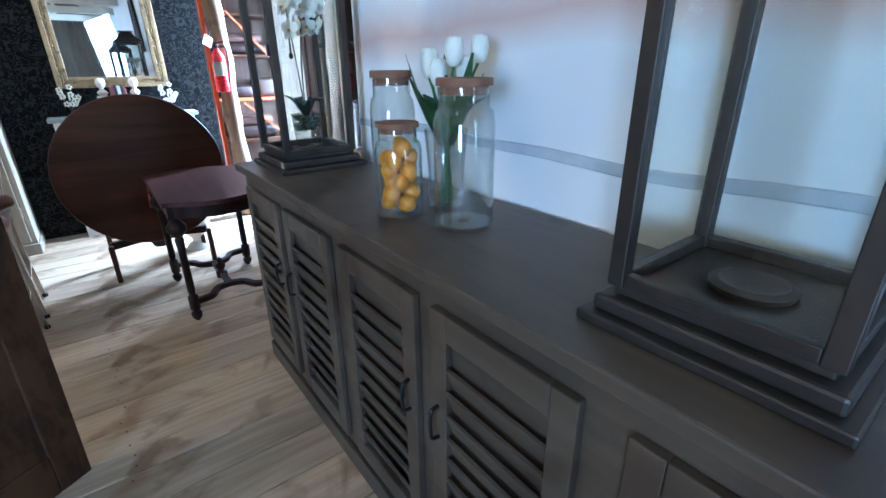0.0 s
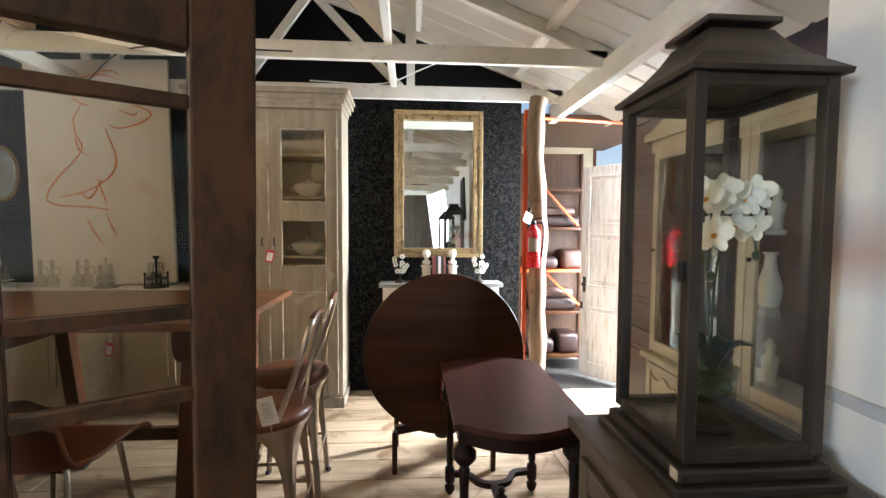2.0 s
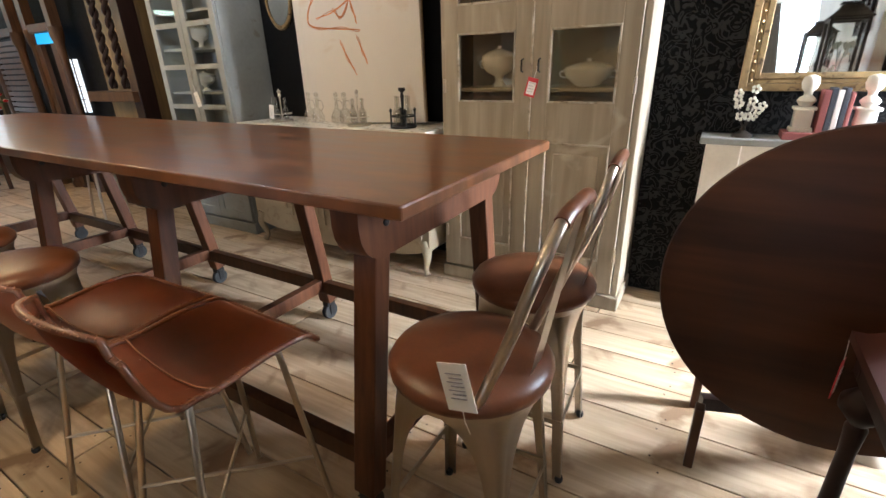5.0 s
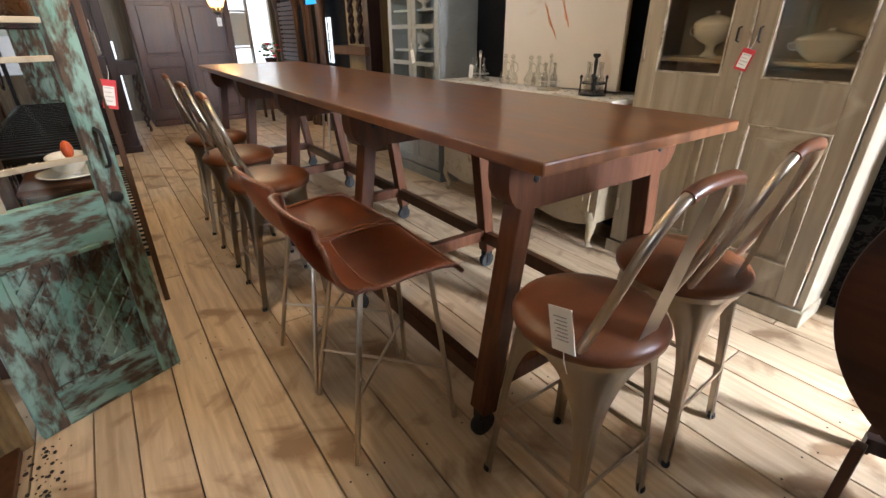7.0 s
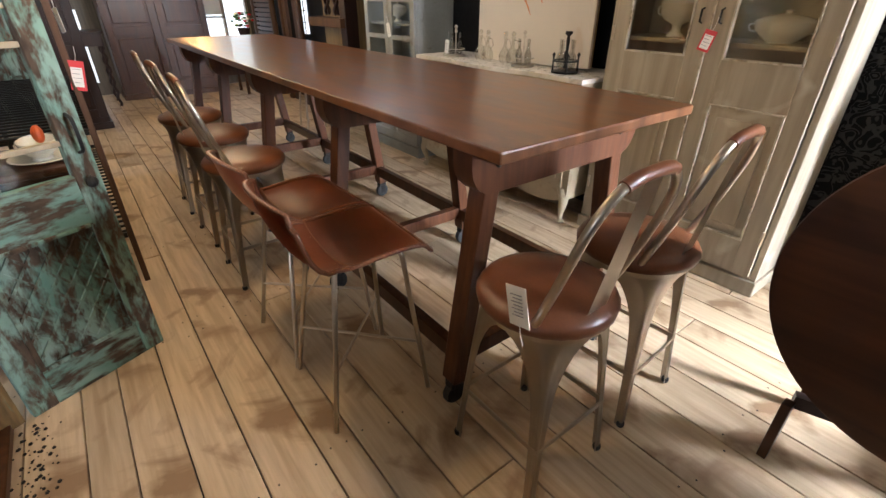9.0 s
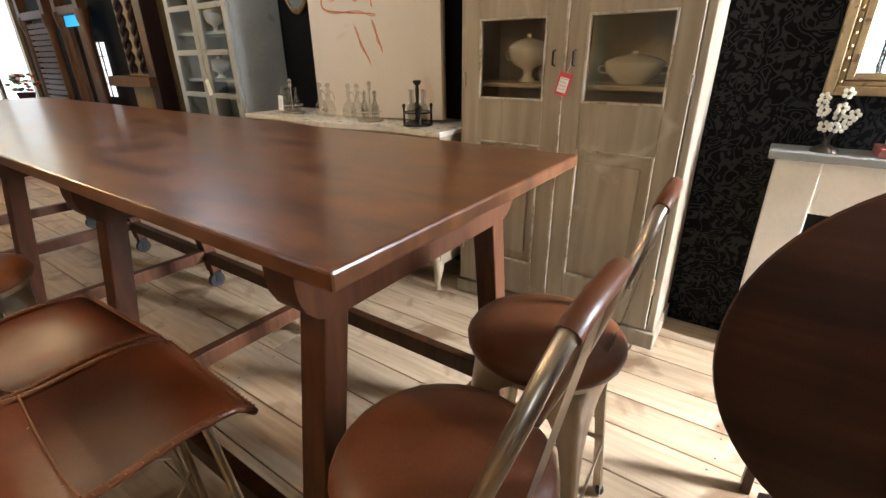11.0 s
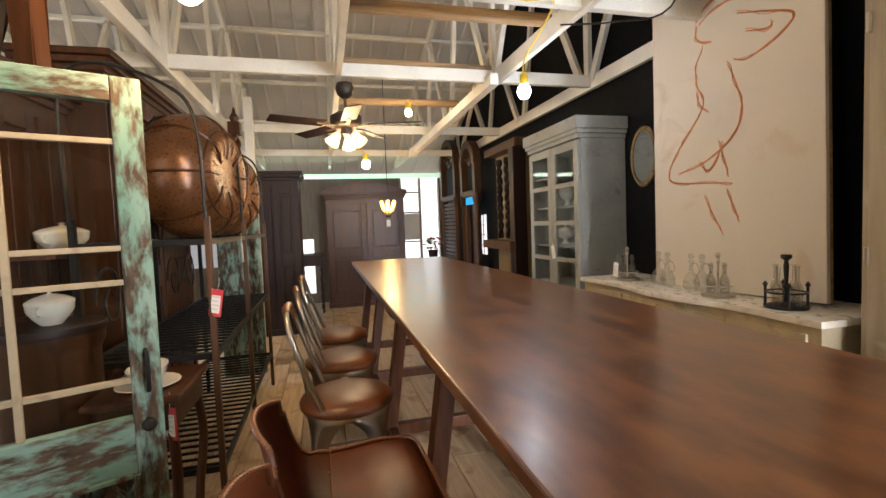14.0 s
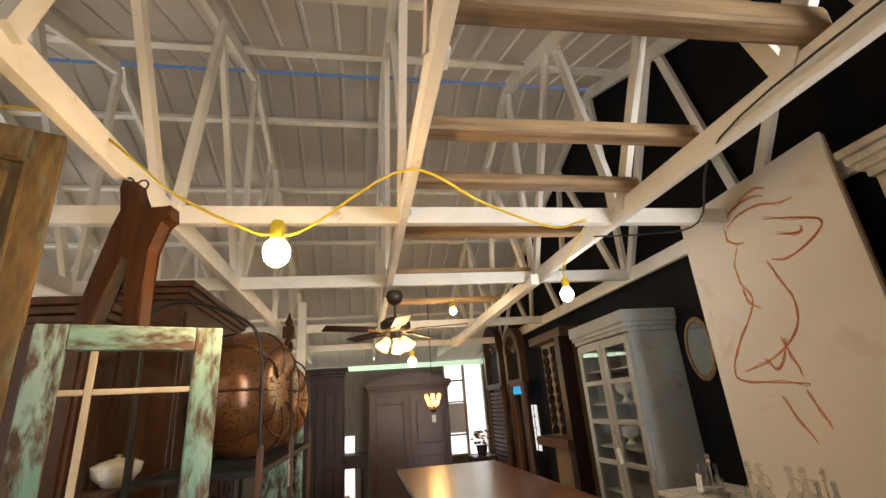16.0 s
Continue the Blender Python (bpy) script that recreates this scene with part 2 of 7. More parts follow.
M = {
    "floor": wood("floor_plank", (0.40, 0.275, 0.155), (0.60, 0.47, 0.325), "X", 0.46, 0.7, 0.20, wear=(0.25, 0.155, 0.085), amount=0.61),
    "floor_y": wood("floor_board_threshold", (0.29, 0.205, 0.13), (0.44, 0.34, 0.235), "Y", 0.7, 0.7, 0.16, wear=(0.18, 0.13, 0.085), amount=0.66, gloss=0.2),
    "gap": surface("dark_joint", (0.02, 0.016, 0.012), 0.9),
    "black": surface("black_wall_paint", (0.006, 0.006, 0.0065), 0.8, var=0.4, gloss=0.15),
    "damask": damask_mat(),
    "plaster": stained_plaster(),
    "white": surface("white_timber_paint", (0.72, 0.69, 0.61), 0.6, var=0.14, big=3, fine=60, stain=(0.46, 0.38, 0.28), amount=0.72),
    "roof": surface("white_roof_sheet", (0.64, 0.58, 0.49), 0.5, var=0.10, big=0.9, fine=30, bumps=0.1),
    "beam": wood("reclaimed_beam", (0.10, 0.055, 0.025), (0.40, 0.26, 0.13), "Y", 0.7, 0.8, 0.3),
    "mahog": cloudy_top(),
    "mahog_leg": wood("mahogany_leg", (0.044, 0.014, 0.006), (0.125, 0.046, 0.019), "Z", 0.45, 0.8, gloss=0.22),
    "dark_red": wood("dark_red_polished_wood", (0.030, 0.010, 0.008), (0.105, 0.034, 0.024), "Y", 0.40, 0.4, rvar=0.14, bumps=0.06, gloss=0.42),
    "disc": wood("dull_round_top_wood", (0.010, 0.0035, 0.002), (0.100, 0.035, 0.014), "X", 0.45, 0.26, rvar=0.1, bumps=0.08, gloss=0.28),
    "ebony": wood("dark_turned_wood", (0.012, 0.006, 0.005), (0.030, 0.012, 0.009), "Z", 0.45, 0.8, gloss=0.3),
    "walnut": wood("old_walnut", (0.024, 0.008, 0.003), (0.082, 0.030, 0.010), "Z", 0.36, 0.6, gloss=0.3),
    "bare_door": wood("bare_yellow_brown_wood", (0.10, 0.065, 0.028), (0.23, 0.155, 0.07), "Z", 0.5, 0.7),
    "far_boards": wood("weathered_far_boards", (0.085, 0.07, 0.055), (0.17, 0.145, 0.115), "Z", 0.7, 0.6),
    "ledge": surface("grey_ledge", (0.50, 0.50, 0.50), 0.7, var=0.2, big=5),
    "carved": wood("carved_brown_wood", (0.034, 0.016, 0.008), (0.105, 0.052, 0.026), "Z", 0.5, 1.0, gloss=0.35),
    "grey_wash": wood("grey_washed_wood", (0.265, 0.215, 0.148), (0.40, 0.345, 0.26), "Z", 0.55, 0.4, wear=(0.48, 0.43, 0.34), amount=0.66, bumps=0.15),
    "grey_paint": surface("blue_grey_paint", (0.27, 0.28, 0.265), 0.6, var=0.22, big=3, stain=(0.19, 0.175, 0.15), amount=0.66),
    "taupe": wood("taupe_painted_wood", (0.054, 0.039, 0.025), (0.094, 0.069, 0.045), "Y", 0.46, 0.6, wear=(0.038, 0.025, 0.015), amount=0.57, gloss=0.55),
    "cream": surface("cream_paint", (0.42, 0.345, 0.23), 0.6, var=0.16, big=4, stain=(0.32, 0.25, 0.165), amount=0.64),
    "cream_marble": surface("cream_marble", (0.68, 0.63, 0.54), 0.3, var=0.15, big=5, fine=20, stain=(0.52, 0.47, 0.40), amount=0.66, bumps=0.03),
    "white_wash": chipped("weathered_white_paint", (0.74, 0.74, 0.72), (0.62, 0.63, 0.62), (0.36, 0.33, 0.29), 0.40, scale=38.0, stretch=(1.0, 1.0, 0.10), rugged=0.7, soft=0.12),
    "green": chipped("flaked_green_paint", (0.15, 0.285, 0.225), (0.29, 0.40, 0.335), (0.085, 0.056, 0.036), 0.50, scale=24.0, stretch=(0.9, 0.9, 0.3), rugged=0.62, soft=0.07),
    "green_rail": chipped("flaked_green_paint_along", (0.15, 0.285, 0.225), (0.29, 0.40, 0.335), (0.085, 0.056, 0.036), 0.49, scale=24.0, stretch=(0.3, 0.9, 0.9), rugged=0.62, soft=0.07),
    "bare_green": chipped("bare_wood_with_green_flakes", (0.12, 0.20, 0.15), (0.17, 0.23, 0.17), (0.15, 0.092, 0.036), 0.60, 0.6, scale=14.0, stretch=(1.0, 1.0, 0.22), rugged=0.65, soft=0.09),
    "worn_moulding": chipped("rubbed_grey_moulding", (0.60, 0.56, 0.47), (0.50, 0.45, 0.36), (0.33, 0.275, 0.20), 0.50, 0.6, scale=9.0, stretch=(1.0, 1.0, 1.0), rugged=0.6, soft=0.10),
    "brown_frame": chipped("worn_brown_frame", (0.060, 0.026, 0.009), (0.085, 0.040, 0.016), (0.030, 0.016, 0.008), 0.46, 0.62, scale=12.0, rugged=0.65, soft=0.08),
    "red_brown": surface("red_brown_door_paint", (0.060, 0.028, 0.018), 0.5, var=0.2, big=4),
    "pole": wood("bare_tree_pole", (0.17, 0.105, 0.06), (0.36, 0.25, 0.16), "Z", 0.8, 0.6, wear=(0.11, 0.07, 0.04), amount=0.62),
    "orange": surface("orange_paint", (0.62, 0.10, 0.02), 0.45, var=0.15),
    "red": surface("red_enamel", (0.62, 0.015, 0.02), 0.28, var=0.08, bumps=0.03),
    "steel": surface("brushed_steel", (0.52, 0.45, 0.36), 0.30, 1.0, var=0.06, big=3, fine=60, bumps=0.0, rvar=0.05),
    "silver": surface("tarnished_silver", (0.55, 0.50, 0.42), 0.35, 0.9, var=0.3, big=12, fine=60, bumps=0.05),
    "leather": surface("tan_leather", (0.155, 0.052, 0.020), 0.36, var=0.35, big=6, fine=120, bumps=0.12, rvar=0.1),
    "leather_red": surface("cognac_leather", (0.185, 0.050, 0.019), 0.34, var=0.25, big=6, fine=150, bumps=0.12, rvar=0.1),
    "thread": surface("pale_thread", (0.27, 0.12, 0.06), 0.8),
    "iron": surface("black_iron", (0.022, 0.021, 0.021), 0.45, 0.6, bumps=0.15),
    "bronze": surface("dark_bronze_metal", (0.068, 0.055, 0.044), 0.45, 0.7, var=0.3, big=6, bumps=0.1),
    "pouf": surface("bronze_leather_pouf", (0.15, 0.062, 0.022), 0.3, 0.35, var=0.35, big=8, fine=60, bumps=0.15),
    "gold": surface("gilt_frame", (0.36, 0.25, 0.12), 0.42, 0.6, var=0.35, big=12, fine=70, bumps=0.4, stain=(0.10, 0.065, 0.04), amount=0.62),
    "canvas": surface("primed_canvas", (0.62, 0.56, 0.47), 0.8, var=0.06, big=1.5, fine=150, bumps=0.25, stain=(0.56, 0.46, 0.35), amount=0.66),
    "sanguine": surface("sanguine_chalk", (0.62, 0.23, 0.085), 0.9, var=0.3, big=12),
    "china": surface("white_china", (0.75, 0.71, 0.62), 0.18, var=0.06, bumps=0.02),
    "plaster_bust": surface("cream_plaster", (0.72, 0.68, 0.58), 0.6, var=0.1, big=9),
    "cork": surface("cork_wood", (0.20, 0.095, 0.045), 0.7, var=0.3, big=20),
    "lemon": surface("lemon_peel", (0.66, 0.28, 0.012), 0.4, var=0.2, big=9, fine=90, bumps=0.3),
    "leaf": surface("tulip_leaf", (0.07, 0.15, 0.045), 0.45, var=0.3, big=10),
    "petal": surface("white_petal", (0.78, 0.76, 0.64), 0.55, var=0.1, big=14),
    "paper": surface("white_tag_paper", (0.78, 0.76, 0.72), 0.8, var=0.06),
    "tag_red": surface("red_tag_paper", (0.62, 0.05, 0.06), 0.55, var=0.1),
    "tag_print": surface("grey_print", (0.30, 0.29, 0.30), 0.8),
    "curtain": surface("white_curtain", (0.78, 0.78, 0.74), 0.8, var=0.1, big=1.5),
    "glass": glass_mat("clear_glass", (0.97, 0.98, 0.97), 0.02, 1.3),
    "glass_cabinet": glass_mat("wavy_cabinet_glass", (0.95, 0.93, 0.86), 0.03, 1.45),
    "glass_cut": glass_mat("cut_glass", (0.90, 0.90, 0.88), 0.05, 1.6),
    "glass_dusty": glass_mat("dusty_old_glass", (0.76, 0.75, 0.71), 0.05),
    "glass_green": glass_mat("old_glass", (0.975, 0.985, 0.97), 0.02, 0.85),
    "rubber": surface("black_rubber", (0.02, 0.02, 0.02), 0.7),
    "yellow": surface("yellow_cable", (0.72, 0.48, 0.03), 0.5),
    "ground": surface("pale_gravel", (0.52, 0.49, 0.44), 0.9, var=0.25, big=3, fine=60, bumps=0.6),
    "cloth_red": surface("red_book_cloth", (0.30, 0.09, 0.08), 0.7),
    "book_dark": surface("dark_book_cloth", (0.05, 0.055, 0.07), 0.7),
    "bulb": glow("warm_bulb", (1.0, 0.78, 0.42), 40.0),
    "bulb_cool": glow("cool_bulb", (0.85, 0.93, 1.0), 40.0),
    "lamp_glass": glow("lit_frosted_glass", (1.0, 0.66, 0.25), 3.2),
    "filament": glow("amber_filament", (1.0, 0.46, 0.09), 8.0),
    "moss": surface("green_moss", (0.055, 0.085, 0.025), 0.9, var=0.4, big=20, bumps=0.5),
    "orchid_leaf": surface("dark_orchid_leaf", (0.025, 0.045, 0.018), 0.4, var=0.3, big=10),
    # Green-tinted daylight at the eave, put in as emission.
    "eave_glow": glow("leaf_lit_eave", (0.62, 0.95, 0.72), 0.75),
    # The light behind the blue stained pane is put in as emission.
    "blue_pane": glow("glowing_blue_glass", (0.02, 0.35, 0.75), 0.8),
    # Emission that stands in for daylight on curtain, far window and wall gap.
    "day": glow("daylight_glow", (0.93, 0.97, 1.0), 0.95),
}
mm, mn, ml, mb = nodes_of("silvered_mirror")
mb.inputs["Base Color"].default_value, mb.inputs["Metallic"].default_value, mb.inputs["Roughness"].default_value = (0.82, 0.83, 0.80, 1), 1.0, 0.02
M["mirror"] = mm


# ---- building blocks ----
def thing(name, label, category, at=(0, 0, 0), rz=0.0, group="", kind=""):
    ob = new(name)
    ob.empty_display_size = 0.1
    ob.matrix_world = pose(*at, 0, 0, rz)
    return tagged(ob, label, category, group, kind)


def part(name, bm, material, parent=None, label="", smooth=None):
    me = bpy.data.meshes.new(name)
    bmesh.ops.recalc_face_normals(bm, faces=bm.faces)
    bm.to_mesh(me)
    bm.free()
    me.materials.append(M[material] if isinstance(material, str) else material)
    if smooth is not None:
        me.polygons.foreach_set("use_smooth", [True] * len(me.polygons))
        me.set_sharp_from_angle(angle=radians(smooth))
    ob = new(name, me)
    ob.parent = parent
    if label:
        ob["label"] = label
    return ob


def nb():
    return bmesh.new()


def box(bm, x0, x1, y0, y1, z0, z1, bevel=0.0, m=None):
    r = bmesh.ops.create_cube(bm, size=1.0, matrix=Matrix.Translation(((x0 + x1) / 2, (y0 + y1) / 2, (z0 + z1) / 2)) @ Matrix.Diagonal((x1 - x0, y1 - y0, z1 - z0, 1)))
    vs = r["verts"]
    if bevel:
        es = list({e for v in vs for e in v.link_edges})
        r = bmesh.ops.bevel(bm, geom=es, offset=bevel, segments=2, affect="EDGES", profile=0.5)
        vs = list({v for f in r["faces"] for v in f.verts} | {v for v in vs if v.is_valid})
    if m is not None:
        bmesh.ops.transform(bm, matrix=m, verts=vs)
    return bm


def beam(bm, a, b, w, h, up=(0, 0, 1), bevel=0.0):
    """A squared stick from a to b: w across, h along up."""
    a, b = Vector(a), Vector(b)
    d = (b - a).normalized()
    side = d.cross(Vector(up))
    if side.length < 1e-4:
        side = d.cross(Vector((1, 0, 0)))
    side.normalize()
    top = side.cross(d)
    m = Matrix((side, d, top)).transposed().to_4x4()
    m.translation = (a + b) / 2
    L = (b - a).length
    return box(bm, -w / 2, w / 2, -L / 2, L / 2, -h / 2, h / 2, bevel, m)


def lathe(bm, profile, seg=20, m=None, cap=True):
    """Turns (radius, height) pairs about z."""
    rings = []
    for r, z in profile:
        rings.append([bm.verts.new((r * math.cos(2 * math.pi * i / seg), r * math.sin(2 * math.pi * i / seg), z)) for i in range(seg)])
    for p, q in zip(rings, rings[1:]):
        for i in range(seg):
            bm.faces.new((p[i], p[(i + 1) % seg], q[(i + 1) % seg], q[i]))
    if cap:
        bm.faces.new(rings[0])
        bm.faces.new(rings[-1])
    if m is not None:
        bmesh.ops.transform(bm, matrix=m, verts=[v for r in rings for v in r])
    return bm


def tube(bm, pts, r, seg=8, radii=None, closed=False):
    """A round bar along a line of points."""
    pts = [Vector(p) for p in pts]
    n = len(pts)
    rings, ref = [], None
    for i, p in enumerate(pts):
        a, b = pts[(i - 1) % n] if (closed or i) else p, pts[(i + 1) % n] if (closed or i < n - 1) else p
        d = (b - a).normalized()
        if ref is None:
            ref = d.orthogonal().normalized()
        ref = (ref - d * ref.dot(d)).normalized()
        s = d.cross(ref)
        rr = radii[i] if radii else r
        rings.append([bm.verts.new(p + (ref * math.cos(2 * math.pi * k / seg) + s * math.sin(2 * math.pi * k / seg)) * rr) for k in range(seg)])
    for i in range(n if closed else n - 1):
        p, q = rings[i], rings[(i + 1) % n]
        for k in range(seg):
            bm.faces.new((p[k], p[(k + 1) % seg], q[(k + 1) % seg], q[k]))
    if not closed:
        bm.faces.new(rings[0])
        bm.faces.new(rings[-1])
    return bm


def prism(bm, outline, d0, d1, m=None, bevel=0.0):
    """A flat outline in x and z drawn out along y from d0 to d1."""
    a = [bm.verts.new((x, d0, z)) for x, z in outline]
    b = [bm.verts.new((x, d1, z)) for x, z in outline]
    n = len(a)
    fs = [bm.faces.new(a), bm.faces.new(list(reversed(b)))]
    for i in range(n):
        fs.append(bm.faces.new((a[i], b[i], b[(i + 1) % n], a[(i + 1) % n])))
    vs = a + b
    if bevel:
        es = list({e for f in fs[:2] for e in f.edges})
        bmesh.ops.bevel(bm, geom=es, offset=bevel, segments=2, affect="EDGES")
        vs = list(bm.verts)
    if m is not None:
        bmesh.ops.transform(bm, matrix=m, verts=vs)
    return bm


def ball(bm, at, r, sx=1, sy=1, sz=1, seg=12):
    bmesh.ops.create_uvsphere(bm, u_segments=seg, v_segments=max(6, seg * 2 // 3), radius=r, matrix=Matrix.Translation(at) @ Matrix.Diagonal((sx, sy, sz, 1)))
    return bm


def arc(cx, cz, r, a0, a1, n, rz=None):
    return [(cx + r * math.cos(radians(a0 + (a1 - a0) * i / n)), cz + (rz or r) * math.sin(radians(a0 + (a1 - a0) * i / n))) for i in range(n + 1)]


def curve(pts, n=8):
    """A smooth line through the points."""
    ps = [Vector(p) for p in pts]
    ps = [2 * ps[0] - ps[1]] + ps + [2 * ps[-1] - ps[-2]]
    out = []
    for i in range(1, len(ps) - 2):
        for k in range(n):
            t = k / n
            out.append(0.5 * (2 * ps[i] + (ps[i + 1] - ps[i - 1]) * t + (2 * ps[i - 1] - 5 * ps[i] + 4 * ps[i + 1] - ps[i + 2]) * t * t + (3 * ps[i] - ps[i - 1] - 3 * ps[i + 1] + ps[i + 2]) * t ** 3))
    return out + [ps[-2]]


# ---- the shell of the barn ----
EAVE_E, EAVE_W, RIDGE_X, EAVE_Z, RIDGE_Z = 2.0, -9.0, -3.5, 2.68, 4.78
Y_N, Y_S = 5.49, -4.0


def roof_z(x):
    return EAVE_Z + (RIDGE_Z - EAVE_Z) * ((EAVE_E - x) / (EAVE_E - RIDGE_X) if x > RIDGE_X else (x - EAVE_W) / (RIDGE_X - EAVE_W))


ground = tagged(part("ground", box(nb(), -300, 300, -300, 300, -0.30, -0.16), "ground"), "pale gravel ground round the barn", "ground", kind="structure")
floor = tagged(part("floor", box(nb(), -9.0, 2.9, -4.0, 6.4, -0.15, -0.024), "gap"), "wide pale worn pine plank floor", "floor", kind="structure")


def wall(name, bm, material, label):
    return tagged(part(name, bm, material), label, "wall", kind="structure")


bm = nb()
prism(bm, [(-9.1, 0), (1.55, 0), (1.55, roof_z(1.55)), (RIDGE_X, RIDGE_Z), (-9.1, roof_z(-9.0))], Y_N, Y_N + 0.14)
wall("wall_north", bm, "black", "matt black painted boarded gable wall")
wall("wallpaper_panel", box(nb(), -0.02, 1.55, Y_N - 0.008, Y_N - 0.001, 0.0, 2.60), "damask", "black damask wallpaper with raised scrolls")
# Added closing wall, kept dark to tone down mirror reflections and bounce.
bm = nb()
prism(bm, [(-9.1, -0.1), (2.9, -0.1), (2.9, roof_z(2.0)), (2.0, EAVE_Z), (RIDGE_X, RIDGE_Z), (-9.1, roof_z(-9.0))], Y_S - 0.14, Y_S)
wall("wall_south", bm, "far_boards", "assumed dark board wall closing the unseen south end")
bm = nb()
box(bm, -9.14, -9.0, -4.0, 0.6, 0, 2.5)
box(bm, -9.14, -9.0, 0.6, 2.3, 0, 0.8)
box(bm, -9.14, -9.0, 0.6, 2.3, 1.9, 2.5)
box(bm, -9.14, -9.0, 2.3, 4.55, 0, 2.5)
box(bm, -9.14, -9.0, 4.55, 5.4, 0, 0.75)
box(bm, -9.14, -9.0, 5.4, 5.49, 0, 2.5)
wall("wall_west", bm, "far_boards", "grey washed board wall with openings")
bm = nb()
box(bm, 1.48, 1.58, -4.0, 2.36, 0, roof_z(1.53) - 0.02, 0.006)
wall("wall_east", bm, "plaster", "uneven white plastered partition wall")
bm = nb()
ys = [-3.9 + 0.13 * k for k in range(49)]
for ya, yb in zip(ys, ys[1:]):
    za, zb = (1.138 + 0.008 * math.sin(y * 4.3) + 0.005 * math.sin(y * 11.0) for y in (ya, yb))
    beam(bm, (1.476, ya - 0.004, za), (1.476, yb + 0.004, zb), 0.013, 0.030, bevel=0.004)
tagged(part("trim", bm, "ledge"), "thin uneven plaster ledge along the plaster wall", "trim", kind="structure")
bm = nb()
box(bm, 2.66, 2.78, 1.5, 4.9, 0, 2.62)
box(bm, 1.58, 2.66, 1.45, 1.55, 0, 2.62)
wall("wall_recess", bm, "red_brown", "dull brown boarded wall behind the display cabinet")

bm = nb()
for x0, x1 in ((EAVE_E + 0.5, RIDGE_X + 0.024), (EAVE_W - 0.4, RIDGE_X - 0.024)):
    z0, z1 = (EAVE_Z - 0.19, RIDGE_Z - 0.02) if x0 > 0 else (EAVE_Z - 0.15, RIDGE_Z - 0.02)
    n = 44
    for k in range(n):
        ya, yb = Y_S - 0.5 + k * 0.235, Y_S - 0.5 + (k + 1) * 0.235
        vs = []
        for y, dz in ((ya, 0.0), (ya + 0.012, 0.011), (ya + 0.035, 0.011), (ya + 0.047, 0.0), (yb, 0.0)):
            vs.append((bm.verts.new((x0, y, z0 + dz)), bm.verts.new((x1, y, z1 + dz))))
        for p, q in zip(vs, vs[1:]):
            bm.faces.new((p[0], p[1], q[1], q[0]))
bmesh.ops.solidify(bm, geom=bm.faces[:], thickness=0.012)
tagged(part("ceiling", bm, "roof"), "white ribbed metal roof sheets seen from below", "ceiling", kind="structure")

# trusses that span from eave to eave
for y in (5.40, 4.49, 3.20, 2.02, 0.86, -0.3, -1.5, -2.7):
    t = thing("roof_truss", "white painted timber roof truss with slender webs", "truss", (0, y, 0), group="roof trusses")
    part("bottom_chord", beam(nb(), (EAVE_W, 0, 2.65), (1.9, 0, 2.65), 0.045, 0.115, bevel=0.004), "white", t)
    for s, x in ((1, EAVE_E), (-1, EAVE_W)):
        part("top_chord", beam(nb(), (x, 0, EAVE_Z - 0.02), (RIDGE_X, 0, RIDGE_Z - 0.09), 0.045, 0.115, bevel=0.004), "white", t)
    # zigzag webs: (foot, head) along the chord, the same on both slopes
    for k, (xf, xh) in enumerate(((0.55, 0.55), (0.50, -0.25), (-0.88, -0.30), (-0.90, -1.22), (-2.0, -1.28), (-2.08, -2.46), (-3.42, -2.54))):
        for m in (1, -1):
            f, h = (xf, xh) if m > 0 else (2 * RIDGE_X - xf, 2 * RIDGE_X - xh)
            dy = 0.03 if k % 2 else -0.012
            part("web", beam(nb(), (f, dy, 2.66), (h, dy, roof_z(h) - 0.1), 0.04, 0.07, up=(1, 0, 0)), "white", t)
    part("king_post", beam(nb(), (RIDGE_X, 0, 2.66), (RIDGE_X, 0, RIDGE_Z - 0.1), 0.04, 0.07, up=(1, 0, 0)), "white", t)
for x, z in ((-2.12, 2.66), (-3.45, 2.66), (-5.6, 2.66), (-7.4, 2.66), (0.4, 2.74)):
    tagged(part("tie_beam", beam(nb(), (x, Y_S, z), (x, Y_N - 0.02, z), 0.05, 0.10, bevel=0.004), "white"), "white painted tie beam lying across the trusses", "beam", group="tie beams")
for k in range(6):
    for s in (1, -1):
        x = RIDGE_X + s * (0.5 + k * 0.9)
        tagged(part("purlin", beam(nb(), (x, Y_S, roof_z(x) - 0.03), (x, Y_N - 0.02, roof_z(x) - 0.03), 0.07, 0.04), "white"), "white painted roof purlin under the metal sheets", "beam", group="purlins")
for x, h, r in ((-0.77, 0.10, 2), (-1.39, 0.075, 1), (-1.84, 0.07, -2), (-2.57, 0.065, 1), (-3.49, 0.06, -3), (-4.6, 0.06, 1)):
    tagged(part("loose_beam", beam(nb(), (x, 3.18, 2.708 + h / 2), (x + 0.012 * r, 4.51, 2.708 + h / 2), 0.095, h, bevel=0.02), "beam"), "rough reclaimed brown timber laid across the trusses", "beam", group="reclaimed beams")
tagged(part("wall_plate", beam(nb(), (1.9, 1.6, 2.56), (1.9, 5.7, 2.56), 0.07, 0.16, bevel=0.005), "white"), "white painted eave plate beam", "beam")
tagged(part("roof_strut", beam(nb(), (-6.9, 4.42, 2.56), (-3.3, 4.42, 2.60), 0.07, 0.09), "white"), "pale stripped strut under the trusses", "beam")

